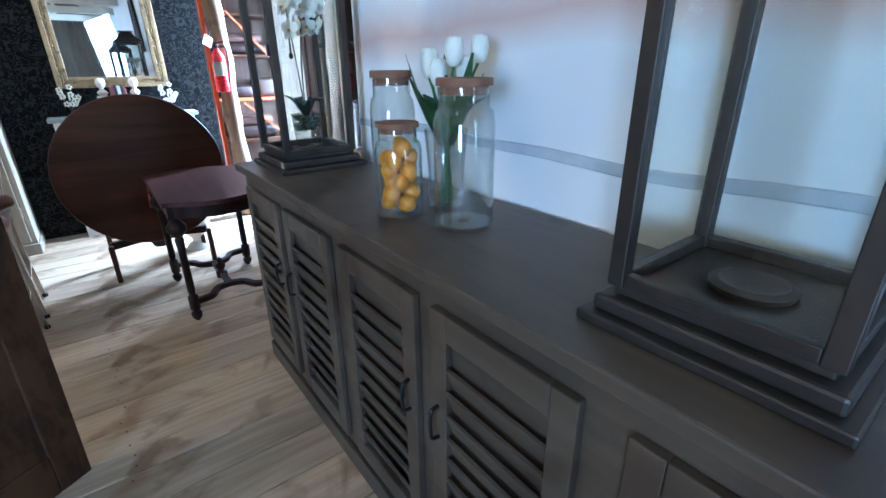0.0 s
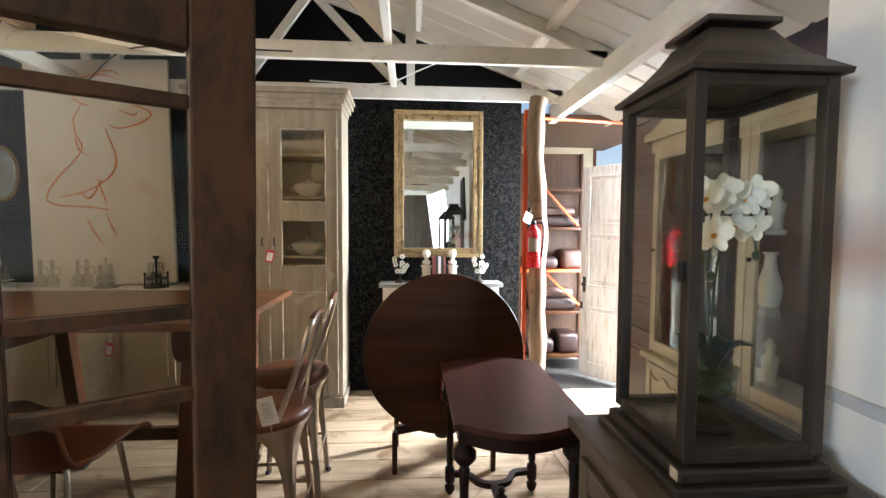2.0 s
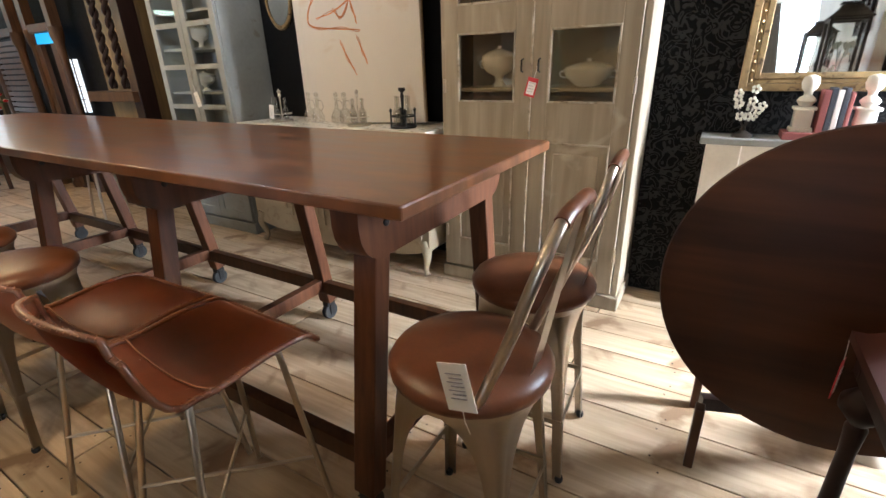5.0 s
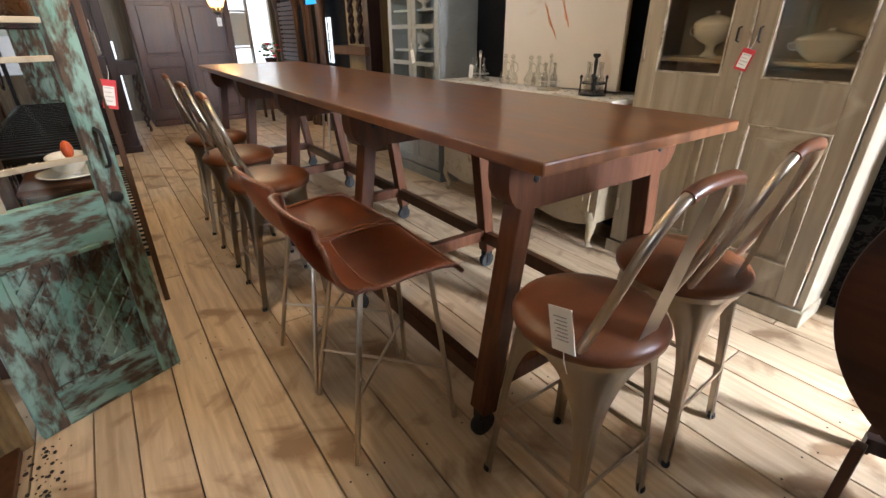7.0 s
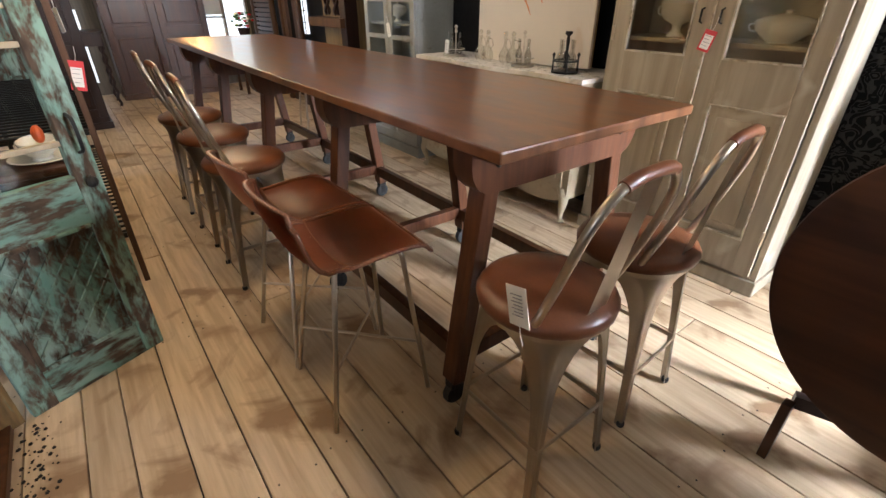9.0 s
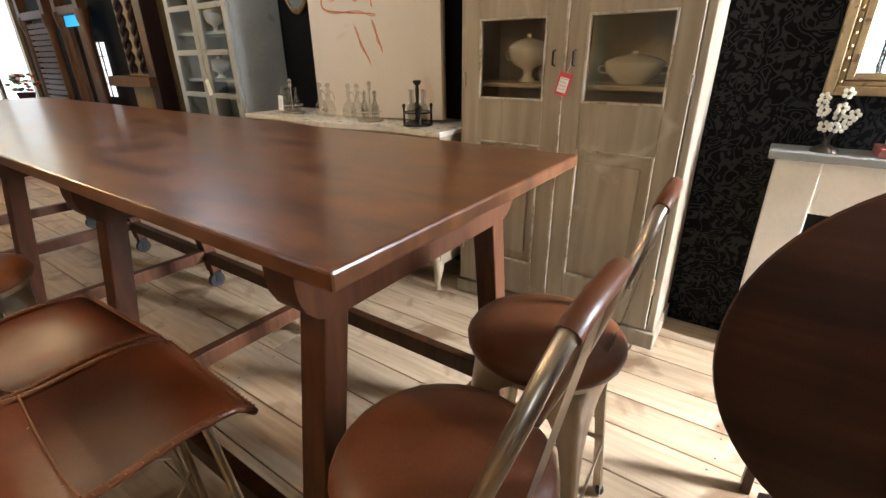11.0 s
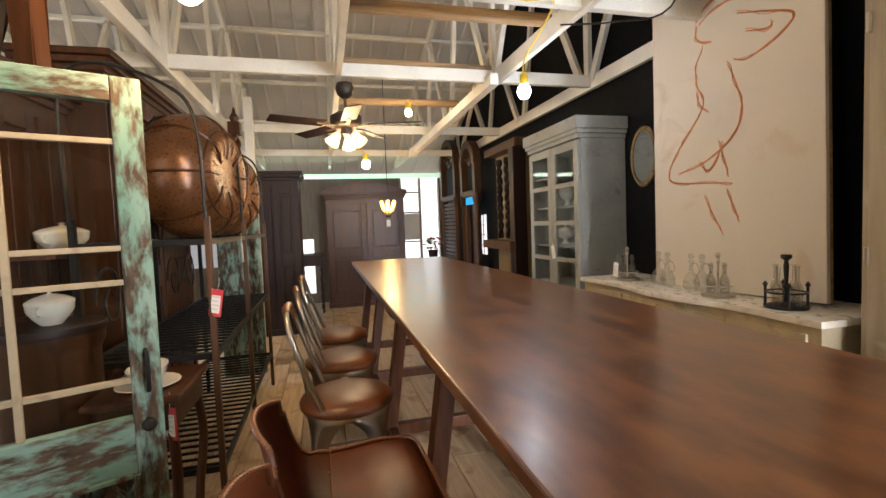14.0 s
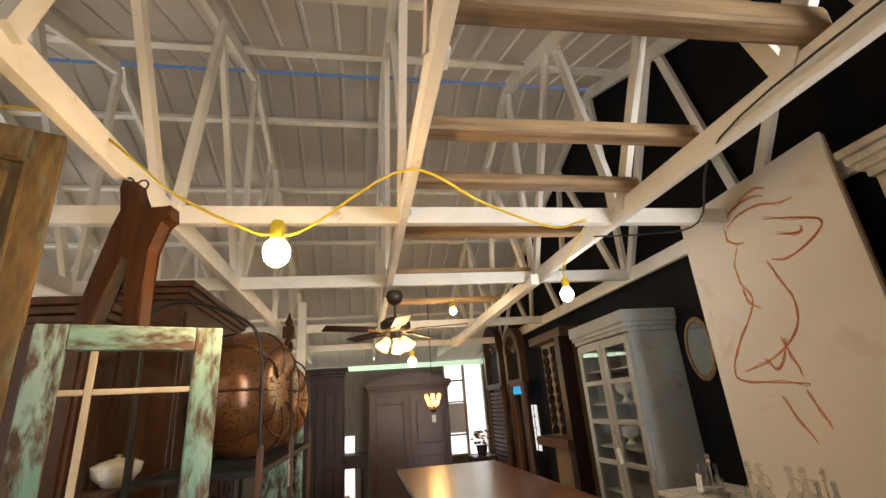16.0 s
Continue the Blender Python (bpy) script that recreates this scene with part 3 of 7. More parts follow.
# ---- the long table ----
def long_table():
    t = thing("trestle_table", "very long polished mahogany table on splayed trestles with castors", "table")
    part("tabletop", box(nb(), -4.69, -0.2, 3.3, 4.29, 1.058, 1.094, 0.006), "mahog", t, "polished reddish-brown plank top")
    for k, x in enumerate((-0.42, -1.45, -2.48, -3.50, -4.47)):
        # bearer with rounded ends
        o = [(3.36, 1.056), (3.36, 0.99)] + [(3.36 + 0.09 - 0.09 * math.cos(radians(a)), 0.99 - 0.10 * math.sin(radians(a))) for a in (20, 40, 60, 80, 90)]
        o += [(4.23 - (y - 3.36), z) for y, z in reversed(o)]
        hw = 0.045
        bm = prism(nb(), o, -hw, hw)
        bmesh.ops.transform(bm, matrix=Matrix.Translation((x, 0, 0)) @ Matrix.Rotation(radians(90), 4, "Z") @ Matrix.Scale(-1, 4, (0, 1, 0)), verts=bm.verts)
        be = part("bearer", bm, "mahog_leg", t, smooth=30)
        for y in (3.47, 4.12):
            part("bolt", lathe(nb(), [(0.012, 0), (0.012, 0.006), (0.006, 0.009)], 10, pose(x + 0.043, y, 0.985, 0, 90, 0)), "iron", be, "black bolt head")
        for y0, y1 in ((3.47, 3.345), (4.12, 4.245)):
            part("leg", beam(nb(), (x, y0, 1.0), (x, y1, 0.12), 0.066, 0.078, up=(1, 0, 0), bevel=0.005), "mahog_leg", t)
            c = part("castor", box(nb(), x - 0.022, x + 0.022, y1 - 0.03, y1 + 0.03, 0.085, 0.125, 0.004), "iron", t, "black iron castor")
            for s in (-1, 1):
                part("fork", beam(nb(), (x + s * 0.024, y1, 0.1), (x + s * 0.024, y1, 0.035), 0.03, 0.005, up=(1, 0, 0)), "iron", c)
            part("wheel", lathe(nb(), [(0.02, -0.016), (0.046, -0.016), (0.05, -0.008), (0.05, 0.008), (0.046, 0.016), (0.02, 0.016)], 20, pose(x, y1, 0.05, 0, 90, 0)), "rubber", c, smooth=40)
        part("cross_rail", beam(nb(), (x, 3.36, 0.235), (x, 4.23, 0.235), 0.05, 0.07, bevel=0.004), "mahog_leg", t)
    for y in (3.375, 4.215):
        part("long_rail", beam(nb(), (-4.47, y, 0.225), (-0.42, y, 0.225), 0.045, 0.075, bevel=0.004), "walnut", t)


# ---- seats ----
def metal_stool():
    t = thing("bar_stool", "brushed steel bar stool with tan leather seat and curved back", "stool", group="steel bar stools")
    H = 0.68
    prof = [(0.0, H + 0.035), (0.09, H + 0.034), (0.162, H + 0.027), (0.200, H + 0.012), (0.212, H - 0.006), (0.209, H - 0.026), (0.194, H - 0.036)]
    bm = lathe(nb(), list(reversed(prof[1:])), 28)
    part("seat", bm, "leather", t, "domed tan leather seat", smooth=60)
    # steel band under the seat; each leg starts as a quarter of the skirt and narrows to the floor
    part("skirt", lathe(nb(), [(0.186, H - 0.055), (0.191, H - 0.055), (0.193, H - 0.022), (0.186, H - 0.022)], 40, cap=False), "steel", t, smooth=40)
    for sx in (-1, 1):
        for sy in (-1, 1):
            bm, rows = nb(), []
            out, side = Vector((sx, sy, 0)).normalized(), Vector((-sy, sx, 0)).normalized()
            top = H - 0.04
            for k in range(19):
                d = top * (k / 18) ** 1.5
                f = d / top
                T = 0.0195 + 0.100 * min(1.0, math.exp(-(d - 0.018) / 0.062)) + 0.022 * (1 - f) ** 2 * min(1, d / 0.1)
                R = 0.187 + 0.073 * f ** 0.92
                row = []
                for u in (-1, -0.8, -0.55, -0.34, -0.26, 0, 0.26, 0.34, 0.55, 0.8, 1):
                    back = 0.41 * T * u * u + 0.010 * f * abs(u)
                    ridge = 0.004 * min(1, d / 0.08) if abs(u) < 0.3 else 0
                    row.append(bm.verts.new(out * (R - back + ridge) + side * (T * u) + Vector((0, 0, top - d))))
                rows.append(row)
            for p, q in zip(rows, rows[1:]):
                for i in range(len(p) - 1):
                    bm.faces.new((p[i], p[i + 1], q[i + 1], q[i]))
            bmesh.ops.solidify(bm, geom=bm.faces[:], thickness=0.003)
            lg = part("leg", bm, "steel", t, smooth=50)
            part("foot_cap", lathe(nb(), [(0.013, 0.0), (0.015, 0.012), (0.013, 0.02)], 10, pose(sx * 0.179, sy * 0.179, 0)), "rubber", lg)
    for a, b in (((-1, -1), (1, -1)), ((1, -1), (1, 1)), ((1, 1), (-1, 1)), ((-1, 1), (-1, -1))):
        q = 0.168
        part("foot_rail", beam(nb(), (a[0] * q, a[1] * q, 0.24), (b[0] * q, b[1] * q, 0.24), 0.006, 0.018), "steel", t)
    # back: hoop of tube, leather-wrapped top, flat centre splat; the back is on +x
    pts = curve([(0.10, -0.165, H + 0.0), (0.165, -0.175, H + 0.17), (0.215, -0.165, H + 0.33), (0.235, -0.10, H + 0.415), (0.24, 0.0, H + 0.43), (0.235, 0.10, H + 0.415), (0.215, 0.165, H + 0.33), (0.165, 0.175, H + 0.17), (0.10, 0.165, H + 0.0)], 6)
    back = part("backrest", tube(nb(), pts, 0.0125, 10), "steel", t, smooth=60)
    part("wrapped_grip", tube(nb(), pts[18:31], 0.0165, 10), "leather", back, "leather-wrapped top rail", smooth=60)
    bm, rows = nb(), []
    for k in range(7):
        f = k / 6
        c = Vector((0.165 + 0.075 * f, 0, H + 0.01 + 0.415 * f))
        rows.append([bm.verts.new(c + Vector((0.006, s * (0.042 - 0.006 * f), 0))) for s in (-1, 1)])
    for p, q in zip(rows, rows[1:]):
        bm.faces.new((p[0], p[1], q[1], q[0]))
    bmesh.ops.solidify(bm, geom=bm.faces[:], thickness=0.006)
    part("splat", bm, "steel", back, smooth=40)
    return t


def sling_stool():
    t = thing("leather_stool", "cognac leather shell bar stool on slim brass legs", "stool", group="leather bar stools")
    # shell, local frame: back towards -y, seat opens towards +y
    nu, nv, bm = 15, 15, nb()
    line = curve([(0, 0.235, 0.655), (0, 0.20, 0.675), (0, 0.08, 0.668), (0, -0.08, 0.652), (0, -0.19, 0.69), (0, -0.25, 0.80), (0, -0.285, 0.925)], 3)
    grid = []
    for j, p in enumerate(line):
        f = j / (len(line) - 1)
        half = 0.212 - 0.01 * f - (0.03 if f > 0.9 else 0)
        row = []
        for i in range(nu):
            u = -1 + 2 * i / (nu - 1)
            lift = 0.03 * abs(u) ** 2.4 * math.sin(math.pi * min(1, max(0, (f - 0.08) / 0.84))) * (1.0 if f < 0.6 else 0.55)
            fwd = 0.055 * abs(u) ** 2.2 * max(0, f - 0.45) / 0.55
            sink = -0.03 * abs(u) ** 2 * (1 if f > 0.93 else 0)
            row.append(bm.verts.new((u * half, p.y + fwd, p.z + lift + sink)))
        grid.append(row)
    for p, q in zip(grid, grid[1:]):
        for i in range(nu - 1):
            bm.faces.new((p[i], p[i + 1], q[i + 1], q[i]))
    edge = [v.co.copy() for v in grid[0]] + [r[-1].co.copy() for r in grid[1:]] + [v.co.copy() for v in reversed(grid[-1][:-1])] + [r[0].co.copy() for r in reversed(grid[1:-1])]
    seam = [v.co + Vector((0, 0, 0.010)) for v in grid[9]]
    bmesh.ops.solidify(bm, geom=bm.faces[:], thickness=0.012)
    sh = part("shell", bm, "leather_red", t, "moulded leather seat and back", smooth=60)
    part("rim", tube(nb(), edge, 0.0085, 8, closed=True), "leather", sh, "rolled stitched edge", smooth=60)
    bm = nb()
    for k in range(0, len(edge)):
        a, b = edge[k], edge[(k + 1) % len(edge)]
        for f in (0.2, 0.7):
            c = a.lerp(b, f)
            d = (b - a).normalized()
            s = d.cross(Vector((0, 0, 1)))
            tube(bm, [c - s * 0.009 + Vector((0, 0, 0.006)) - d * 0.003, c + s * 0.009 + Vector((0, 0, 0.006)) + d * 0.003], 0.0016, 4)
    tagged(part("stitching", bm, "thread", sh), kind="stuff")
    part("seam", tube(nb(), seam, 0.003, 6), "thread", sh)
    for sx in (-1, 1):
        for sy in (-1, 1):
            part("leg", tube(nb(), [(sx * 0.11, 0.03 + sy * 0.11, 0.655), (sx * 0.13, 0.03 + sy * 0.13, 0.62), (sx * 0.205, sy * 0.205 + 0.01, 0.0)], 0.010, 10), "steel", t, smooth=60)
    q = 0.175
    for a, b in (((-1, -1), (1, 1)), ((1, -1), (-1, 1))):
        part("brace", tube(nb(), [(a[0] * q, a[1] * q + 0.01, 0.24), (b[0] * q, b[1] * q + 0.01, 0.24)], 0.006, 8), "steel", t)
    part("seat_plate", box(nb(), -0.11, 0.11, -0.08, 0.14, 0.628, 0.642, 0.003), "iron", t)
    return t


def paper_tag(m, w=0.045, h=0.085, red=False, lines=4):
    t = thing("price_tag", "red and white printed price tag on a string" if red else "white card price tag on a string", "tag")
    t.matrix_world = m
    c = part("card", box(nb(), -w / 2, w / 2, -0.0015, 0.0015, -h, 0, 0.0005), "tag_red" if red else "paper", t)
    if red:
        part("print_area", box(nb(), -w * 0.36, w * 0.36, -0.0028, -0.0016, -h * 0.88, -h * 0.22), "paper", c)
    for k in range(lines):
        part("print_line", box(nb(), -w * 0.28, w * (0.28 - 0.1 * (k % 2)), -0.0036, -0.0029 if red else -0.0016, -h * (0.28 + 0.6 * k / lines) - 0.0011, -h * (0.28 + 0.6 * k / lines) + 0.0011), "tag_print", c)
    part("string", tube(nb(), [(0, 0, -0.008), (0.004, 0.002, 0.03), (0, 0.004, 0.06)], 0.0012, 5), "paper", t)
    return t


# ---- north side furniture ----
def panel_frame(bm, x0, x1, z0, z1, y0, y1, w, holes):
    """Door frame of stiles and rails between the holes (z pairs)."""
    box(bm, x0, x0 + w, y0, y1, z0, z1, 0.003)
    box(bm, x1 - w, x1, y0, y1, z0, z1, 0.003)
    z = z0
    for a, b in list(holes) + [(z1, z1)]:
        if a > z + 0.001:
            box(bm, x0 + w + 0.0005, x1 - w - 0.0005, y0, y1, z, a, 0.003)
        z = b
    return bm


def tureen(at, rx, ry, h, foot, name="tureen", label="white china lidded tureen"):
    t = thing(name, label, "tureen", at, group="white china")
    f = h * 0.28 if foot else h * 0.06
    b = h * 0.48
    s = Matrix.Diagonal((1, ry / rx, 1, 1))
    part("bowl", lathe(nb(), [(rx * 0.45, 0), (rx * 0.42, 0.01), (rx * (0.22 if foot else 0.5), f * 0.5), (rx * (0.25 if foot else 0.55), f), (rx * 0.75, f + b * 0.25), (rx * 0.97, f + b * 0.6), (rx, f + b)], 24, s), "china", t, smooth=60)
    part("lid", lathe(nb(), [(rx * 1.03, f + b), (rx * 1.0, f + b + 0.008), (rx * 0.75, f + b + h * 0.13), (rx * 0.3, f + b + h * 0.2), (rx * 0.1, f + b + h * 0.22), (rx * 0.08, f + b + h * 0.25), (rx * 0.16, f + b + h * 0.29), (rx * 0.02, f + b + h * 0.32)], 24, s), "china", t, smooth=60)
    for sx in (-1, 1):
        part("handle", tube(nb(), curve([(sx * rx * 0.95, 0, f + b * 0.85), (sx * rx * 1.2, 0, f + b * 0.8), (sx * rx * 1.15, 0, f + b * 0.5), (sx * rx * 0.9, 0, f + b * 0.45)], 4), 0.006, 6), "china", t, smooth=60)
    return t


def tall_cabinet():
    t = thing("display_cabinet", "tall grey-washed wooden cabinet with glazed doors and cornice", "cabinet")
    x0, x1, y0, y1 = -1.145, 0.0, 5.10, 5.475
    for a, b in ((x0, x0 + 0.03), (x1 - 0.03, x1)):
        part("side_panel", box(nb(), a, b, y0, y1, 0.0885, 2.4195, 0.003), "grey_wash", t)
    part("back_panel", box(nb(), x0 + 0.0305, x1 - 0.0305, y1 - 0.015, y1, 0.0885, 2.4195), "cream", t, "cream painted back board")
    for z in (0.09, 2.389):
        part("inner_board", box(nb(), x0 + 0.0305, x1 - 0.0305, y0, y1 - 0.0155, z, z + 0.03), "grey_wash", t)
    part("plinth", box(nb(), x0 - 0.012, x1 + 0.012, y0 - 0.02, y1, 0.0, 0.088, 0.006), "grey_wash", t)
    for z in (0.9, 1.225, 1.71, 2.05):
        part("shelf", box(nb(), x0 + 0.032, x1 - 0.032, y0 + 0.03, y1 - 0.017, z, z + 0.022, 0.003), "cream", t, "cream painted shelf")
    bm = nb()
    for k, (z, o) in enumerate(((2.42, 0.01), (2.455, 0.03), (2.49, 0.05), (2.53, 0.065))):
        box(bm, x0 - o, x1 + o, y0 - 0.02 - o, y1, z, z + 0.036, 0.006)
    part("cornice", bm, "grey_wash", t, "stepped cornice")
    for a, b, hx in ((x0 + 0.035, -0.578, x0 + 0.035), (-0.566, x1 - 0.035, x1 - 0.035)):
        holes = [(0.30, 0.96), (1.17, 1.54), (1.68, 2.26)]
        d = part("door", panel_frame(nb(), a, b, 0.11, 2.40, y0 - 0.026, y0 - 0.001, 0.088, holes), "grey_wash", t)
        p = nb()
        box(p, a + 0.09, b - 0.09, y0 - 0.012, y0 - 0.004, 0.302, 0.958)
        box(p, a + 0.14, b - 0.14, y0 - 0.022, y0 - 0.0125, 0.36, 0.90, 0.006)
        part("panel", p, "grey_wash", d, "raised field panel")
        for za, zb in holes:
            mo = nb()
            for q in ((a + 0.088, a + 0.098, za, zb), (b - 0.098, b - 0.088, za, zb)):
                box(mo, q[0], q[1], y0 - 0.032, y0 - 0.005, q[2], q[3], 0.003)
            for z in (za, zb - 0.01):
                box(mo, a + 0.0985, b - 0.0985, y0 - 0.032, y0 - 0.005, z, z + 0.01, 0.003)
            part("moulding", mo, "worn_moulding", d, "lighter worn moulding")
        for za, zb in holes[1:]:
            g = part("pane", box(nb(), a + 0.1, b - 0.1, y0 - 0.014, y0 - 0.011, za + 0.011, zb - 0.011), "glass_cabinet", d)
            g.visible_shadow = False
        for z in (0.35, 1.26, 2.15):
            part("hinge", lathe(nb(), [(0.006, -0.04), (0.009, -0.036), (0.009, 0.036), (0.006, 0.04)], 10, pose(hx, y0 - 0.03, z)), "steel", d)
    for x in (-0.62, -0.525):
        part("pull", tube(nb(), [(x, y0 - 0.027, 1.33), (x, y0 - 0.05, 1.335), (x, y0 - 0.05, 1.39), (x, y0 - 0.027, 1.395)], 0.005, 8), "iron", t)
    part("meeting_strip", box(nb(), -0.5775, -0.5665, y0 - 0.034, y0 - 0.002, 0.12, 2.39, 0.003), "worn_moulding", t, "pale worn astragal")
    tureen((-0.845, 5.27, 1.247), 0.105, 0.085, 0.215, True, "footed_tureen", "white footed china tureen behind cabinet glass")
    tureen((-0.315, 5.27, 1.247), 0.13, 0.095, 0.17, False, "oval_tureen", "white oval china tureen behind cabinet glass")
    tureen((-0.80, 5.27, 1.732), 0.11, 0.09, 0.24, True, "footed_tureen", "white footed china tureen behind cabinet glass")
    tureen((-0.30, 5.27, 1.732), 0.12, 0.09, 0.17, False, "oval_tureen", "white oval china tureen behind cabinet glass")
    tureen((-0.33, 5.27, 0.922), 0.12, 0.09, 0.17, False, "oval_tureen", "white oval china tureen behind cabinet glass")
    paper_tag(pose(-0.545, 5.045, 1.30, 0, 14, 8), 0.058, 0.098, True)


def grey_cabinet():
    t = thing("glazed_bookcase", "blue-grey painted glazed bookcase with deep cornice", "cabinet")
    x0, x1, y0, y1 = -4.0, -3.1, 5.06, 5.475
    for a, b in ((x0, x0 + 0.03), (x1 - 0.03, x1)):
        part("side_panel", box(nb(), a, b, y0, y1, 0.0985, 2.0995, 0.003), "grey_paint", t)
    part("back_panel", box(nb(), x0 + 0.0305, x1 - 0.0305, y1 - 0.02, y1, 0.0985, 2.0995), "grey_paint", t)
    for z in (0.1, 2.069):
        part("inner_board", box(nb(), x0 + 0.0305, x1 - 0.0305, y0, y1 - 0.0205, z, z + 0.03), "grey_paint", t)
    bm = nb()
    for z, o in ((2.10, 0.012), (2.135, 0.03), (2.17, 0.045)):
        box(bm, x0 - o, x1 + o, y0 - 0.02 - o, y1, z, z + 0.036 if z < 2.17 else 2.27, 0.005)
    part("cornice", bm, "grey_paint", t)
    part("plinth", box(nb(), x0 - 0.01, x1 + 0.01, y0 - 0.02, y1, 0, 0.098, 0.006), "grey_paint", t)
    for z in (0.5, 0.85, 1.2, 1.55, 1.83):
        part("shelf", box(nb(), x0 + 0.032, x1 - 0.032, y0 + 0.03, y1 - 0.022, z, z + 0.02), "grey_paint", t)
    mid = (x0 + x1) / 2
    for a, c in ((x0 + 0.01, mid - 0.003), (mid + 0.003, x1 - 0.01)):
        holes = [(0.2, 0.62), (0.67, 1.08), (1.12, 1.40), (1.44, 1.72), (1.76, 2.02)]
        d = part("door", panel_frame(nb(), a, c, 0.12, 2.08, y0 - 0.025, y0 - 0.001, 0.065, holes), "grey_paint", t)
        part("panel", box(nb(), a + 0.066, c - 0.066, y0 - 0.014, y0 - 0.008, 0.2, 0.62), "grey_paint", d)
        for za, zb in holes[1:]:
            part("pane", box(nb(), a + 0.066, c - 0.066, y0 - 0.014, y0 - 0.011, za, zb), "glass_green", d).visible_shadow = False
    for x, z, r, h in ((-3.75, 1.22, 0.09, 0.16), (-3.35, 1.57, 0.09, 0.18), (-3.32, 1.22, 0.08, 0.15), (-3.7, 1.57, 0.08, 0.2), (-3.34, 1.85, 0.07, 0.15)):
        tureen((x, 5.28, z), r, r, h, True, "china_urn", "white china urn inside the grey bookcase")
    paper_tag(pose(-3.53, 5.02, 1.22, 0, -14, 0), 0.055, 0.12)


def sideboard():
    t = thing("sideboard", "pale carved sideboard with serpentine cream marble top", "sideboard")
    xa, xb = -2.93, -1.20
    def front(x, d=0.0):
        f = (x - xa) / (xb - xa)
        return 4.99 - 0.05 * math.sin(math.pi * f) ** 2 - 0.02 * math.cos(4 * math.pi * f) - d
    bm, n = nb(), 40
    for za, zb, d, name in ((0.972, 1.0, 0.03, "top"),):
        lo, hi = [], []
        for i in range(n + 1):
            x = xa - 0.02 + (xb - xa + 0.04) * i / n
            lo.append((x, front(x, d)))
        ring = lo + [(xb + 0.02, 5.46), (xa - 0.02, 5.46)]
        a = [bm.verts.new((x, y, za)) for x, y in ring]
        b = [bm.verts.new((x, y, zb)) for x, y in ring]
        bm.faces.new(a)
        bm.faces.new(b)
        for i in range(len(ring)):
            bm.faces.new((a[i], a[(i + 1) % len(ring)], b[(i + 1) % len(ring)], b[i]))
    part("marble_top", bm, "cream_marble", t, "worn cream marble slab")
    bm = nb()
    ring = [(xa + (xb - xa) * i / n, front(xa + (xb - xa) * i / n)) for i in range(n + 1)] + [(xb, 5.45), (xa, 5.45)]
    def apron(i):
        f = min(i, n) / n
        return 0.20 - 0.05 * abs(math.sin(3 * math.pi * f)) - 0.03 * math.sin(math.pi * f) if i <= n else 0.2
    a = [bm.verts.new((x, y, apron(i))) for i, (x, y) in enumerate(ring)]
    b = [bm.verts.new((x, y, 0.971)) for x, y in ring]
    for i in range(len(ring)):
        bm.faces.new((a[i], a[(i + 1) % len(ring)], b[(i + 1) % len(ring)], b[i]))
    bm.faces.new(b)
    bm.faces.new(a)
    part("body", bm, "cream", t, "pale grey-cream carved body")
    for k in range(4):
        x0 = xa + 0.06 + k * 0.415
        bm = nb()
        for za, zb, d, inset in ((0.80, 0.93, 0.012, 0.0), (0.28, 0.76, 0.012, 0.0), (0.34, 0.70, 0.020, 0.05)):
            us = [x0 + inset + (0.37 - 2 * inset) * i / 12 for i in range(13)]
            ring = [(u, front(u) - d) for u in us] + [(u, front(u) + 0.01) for u in reversed(us)]
            lo, hi = [bm.verts.new((x, y, za)) for x, y in ring], [bm.verts.new((x, y, zb)) for x, y in ring]
            bm.faces.new(lo)
            bm.faces.new(hi)
            for i in range(len(ring)):
                bm.faces.new((lo[i], lo[(i + 1) % len(ring)], hi[(i + 1) % len(ring)], hi[i]))
        part("door" if k % 2 else "drawer_front", bm, "cream", t, smooth=30)
        part("handle", tube(nb(), curve([(x0 + 0.13, front(x0 + 0.18) - 0.018, 0.87), (x0 + 0.185, front(x0 + 0.18) - 0.032, 0.855), (x0 + 0.24, front(x0 + 0.18) - 0.018, 0.87)], 4), 0.006, 6), "gold", t)
    for x, y in ((xa + 0.05, 5.0), (xb - 0.05, 5.0), (xa + 0.05, 5.4), (xb - 0.05, 5.4)):
        s = -1 if x < -2 else 1
        part("leg", tube(nb(), curve([(x, y, 0.26), (x + s * 0.025, y - 0.02, 0.17), (x, y, 0.06), (x + s * 0.02, y - 0.015, 0.012)], 5), 0.03, 10, radii=[0.045 - 0.028 * min(1, i / 10) + (0.008 if i > 13 else 0) for i in range(16)]), "cream", t, smooth=60)


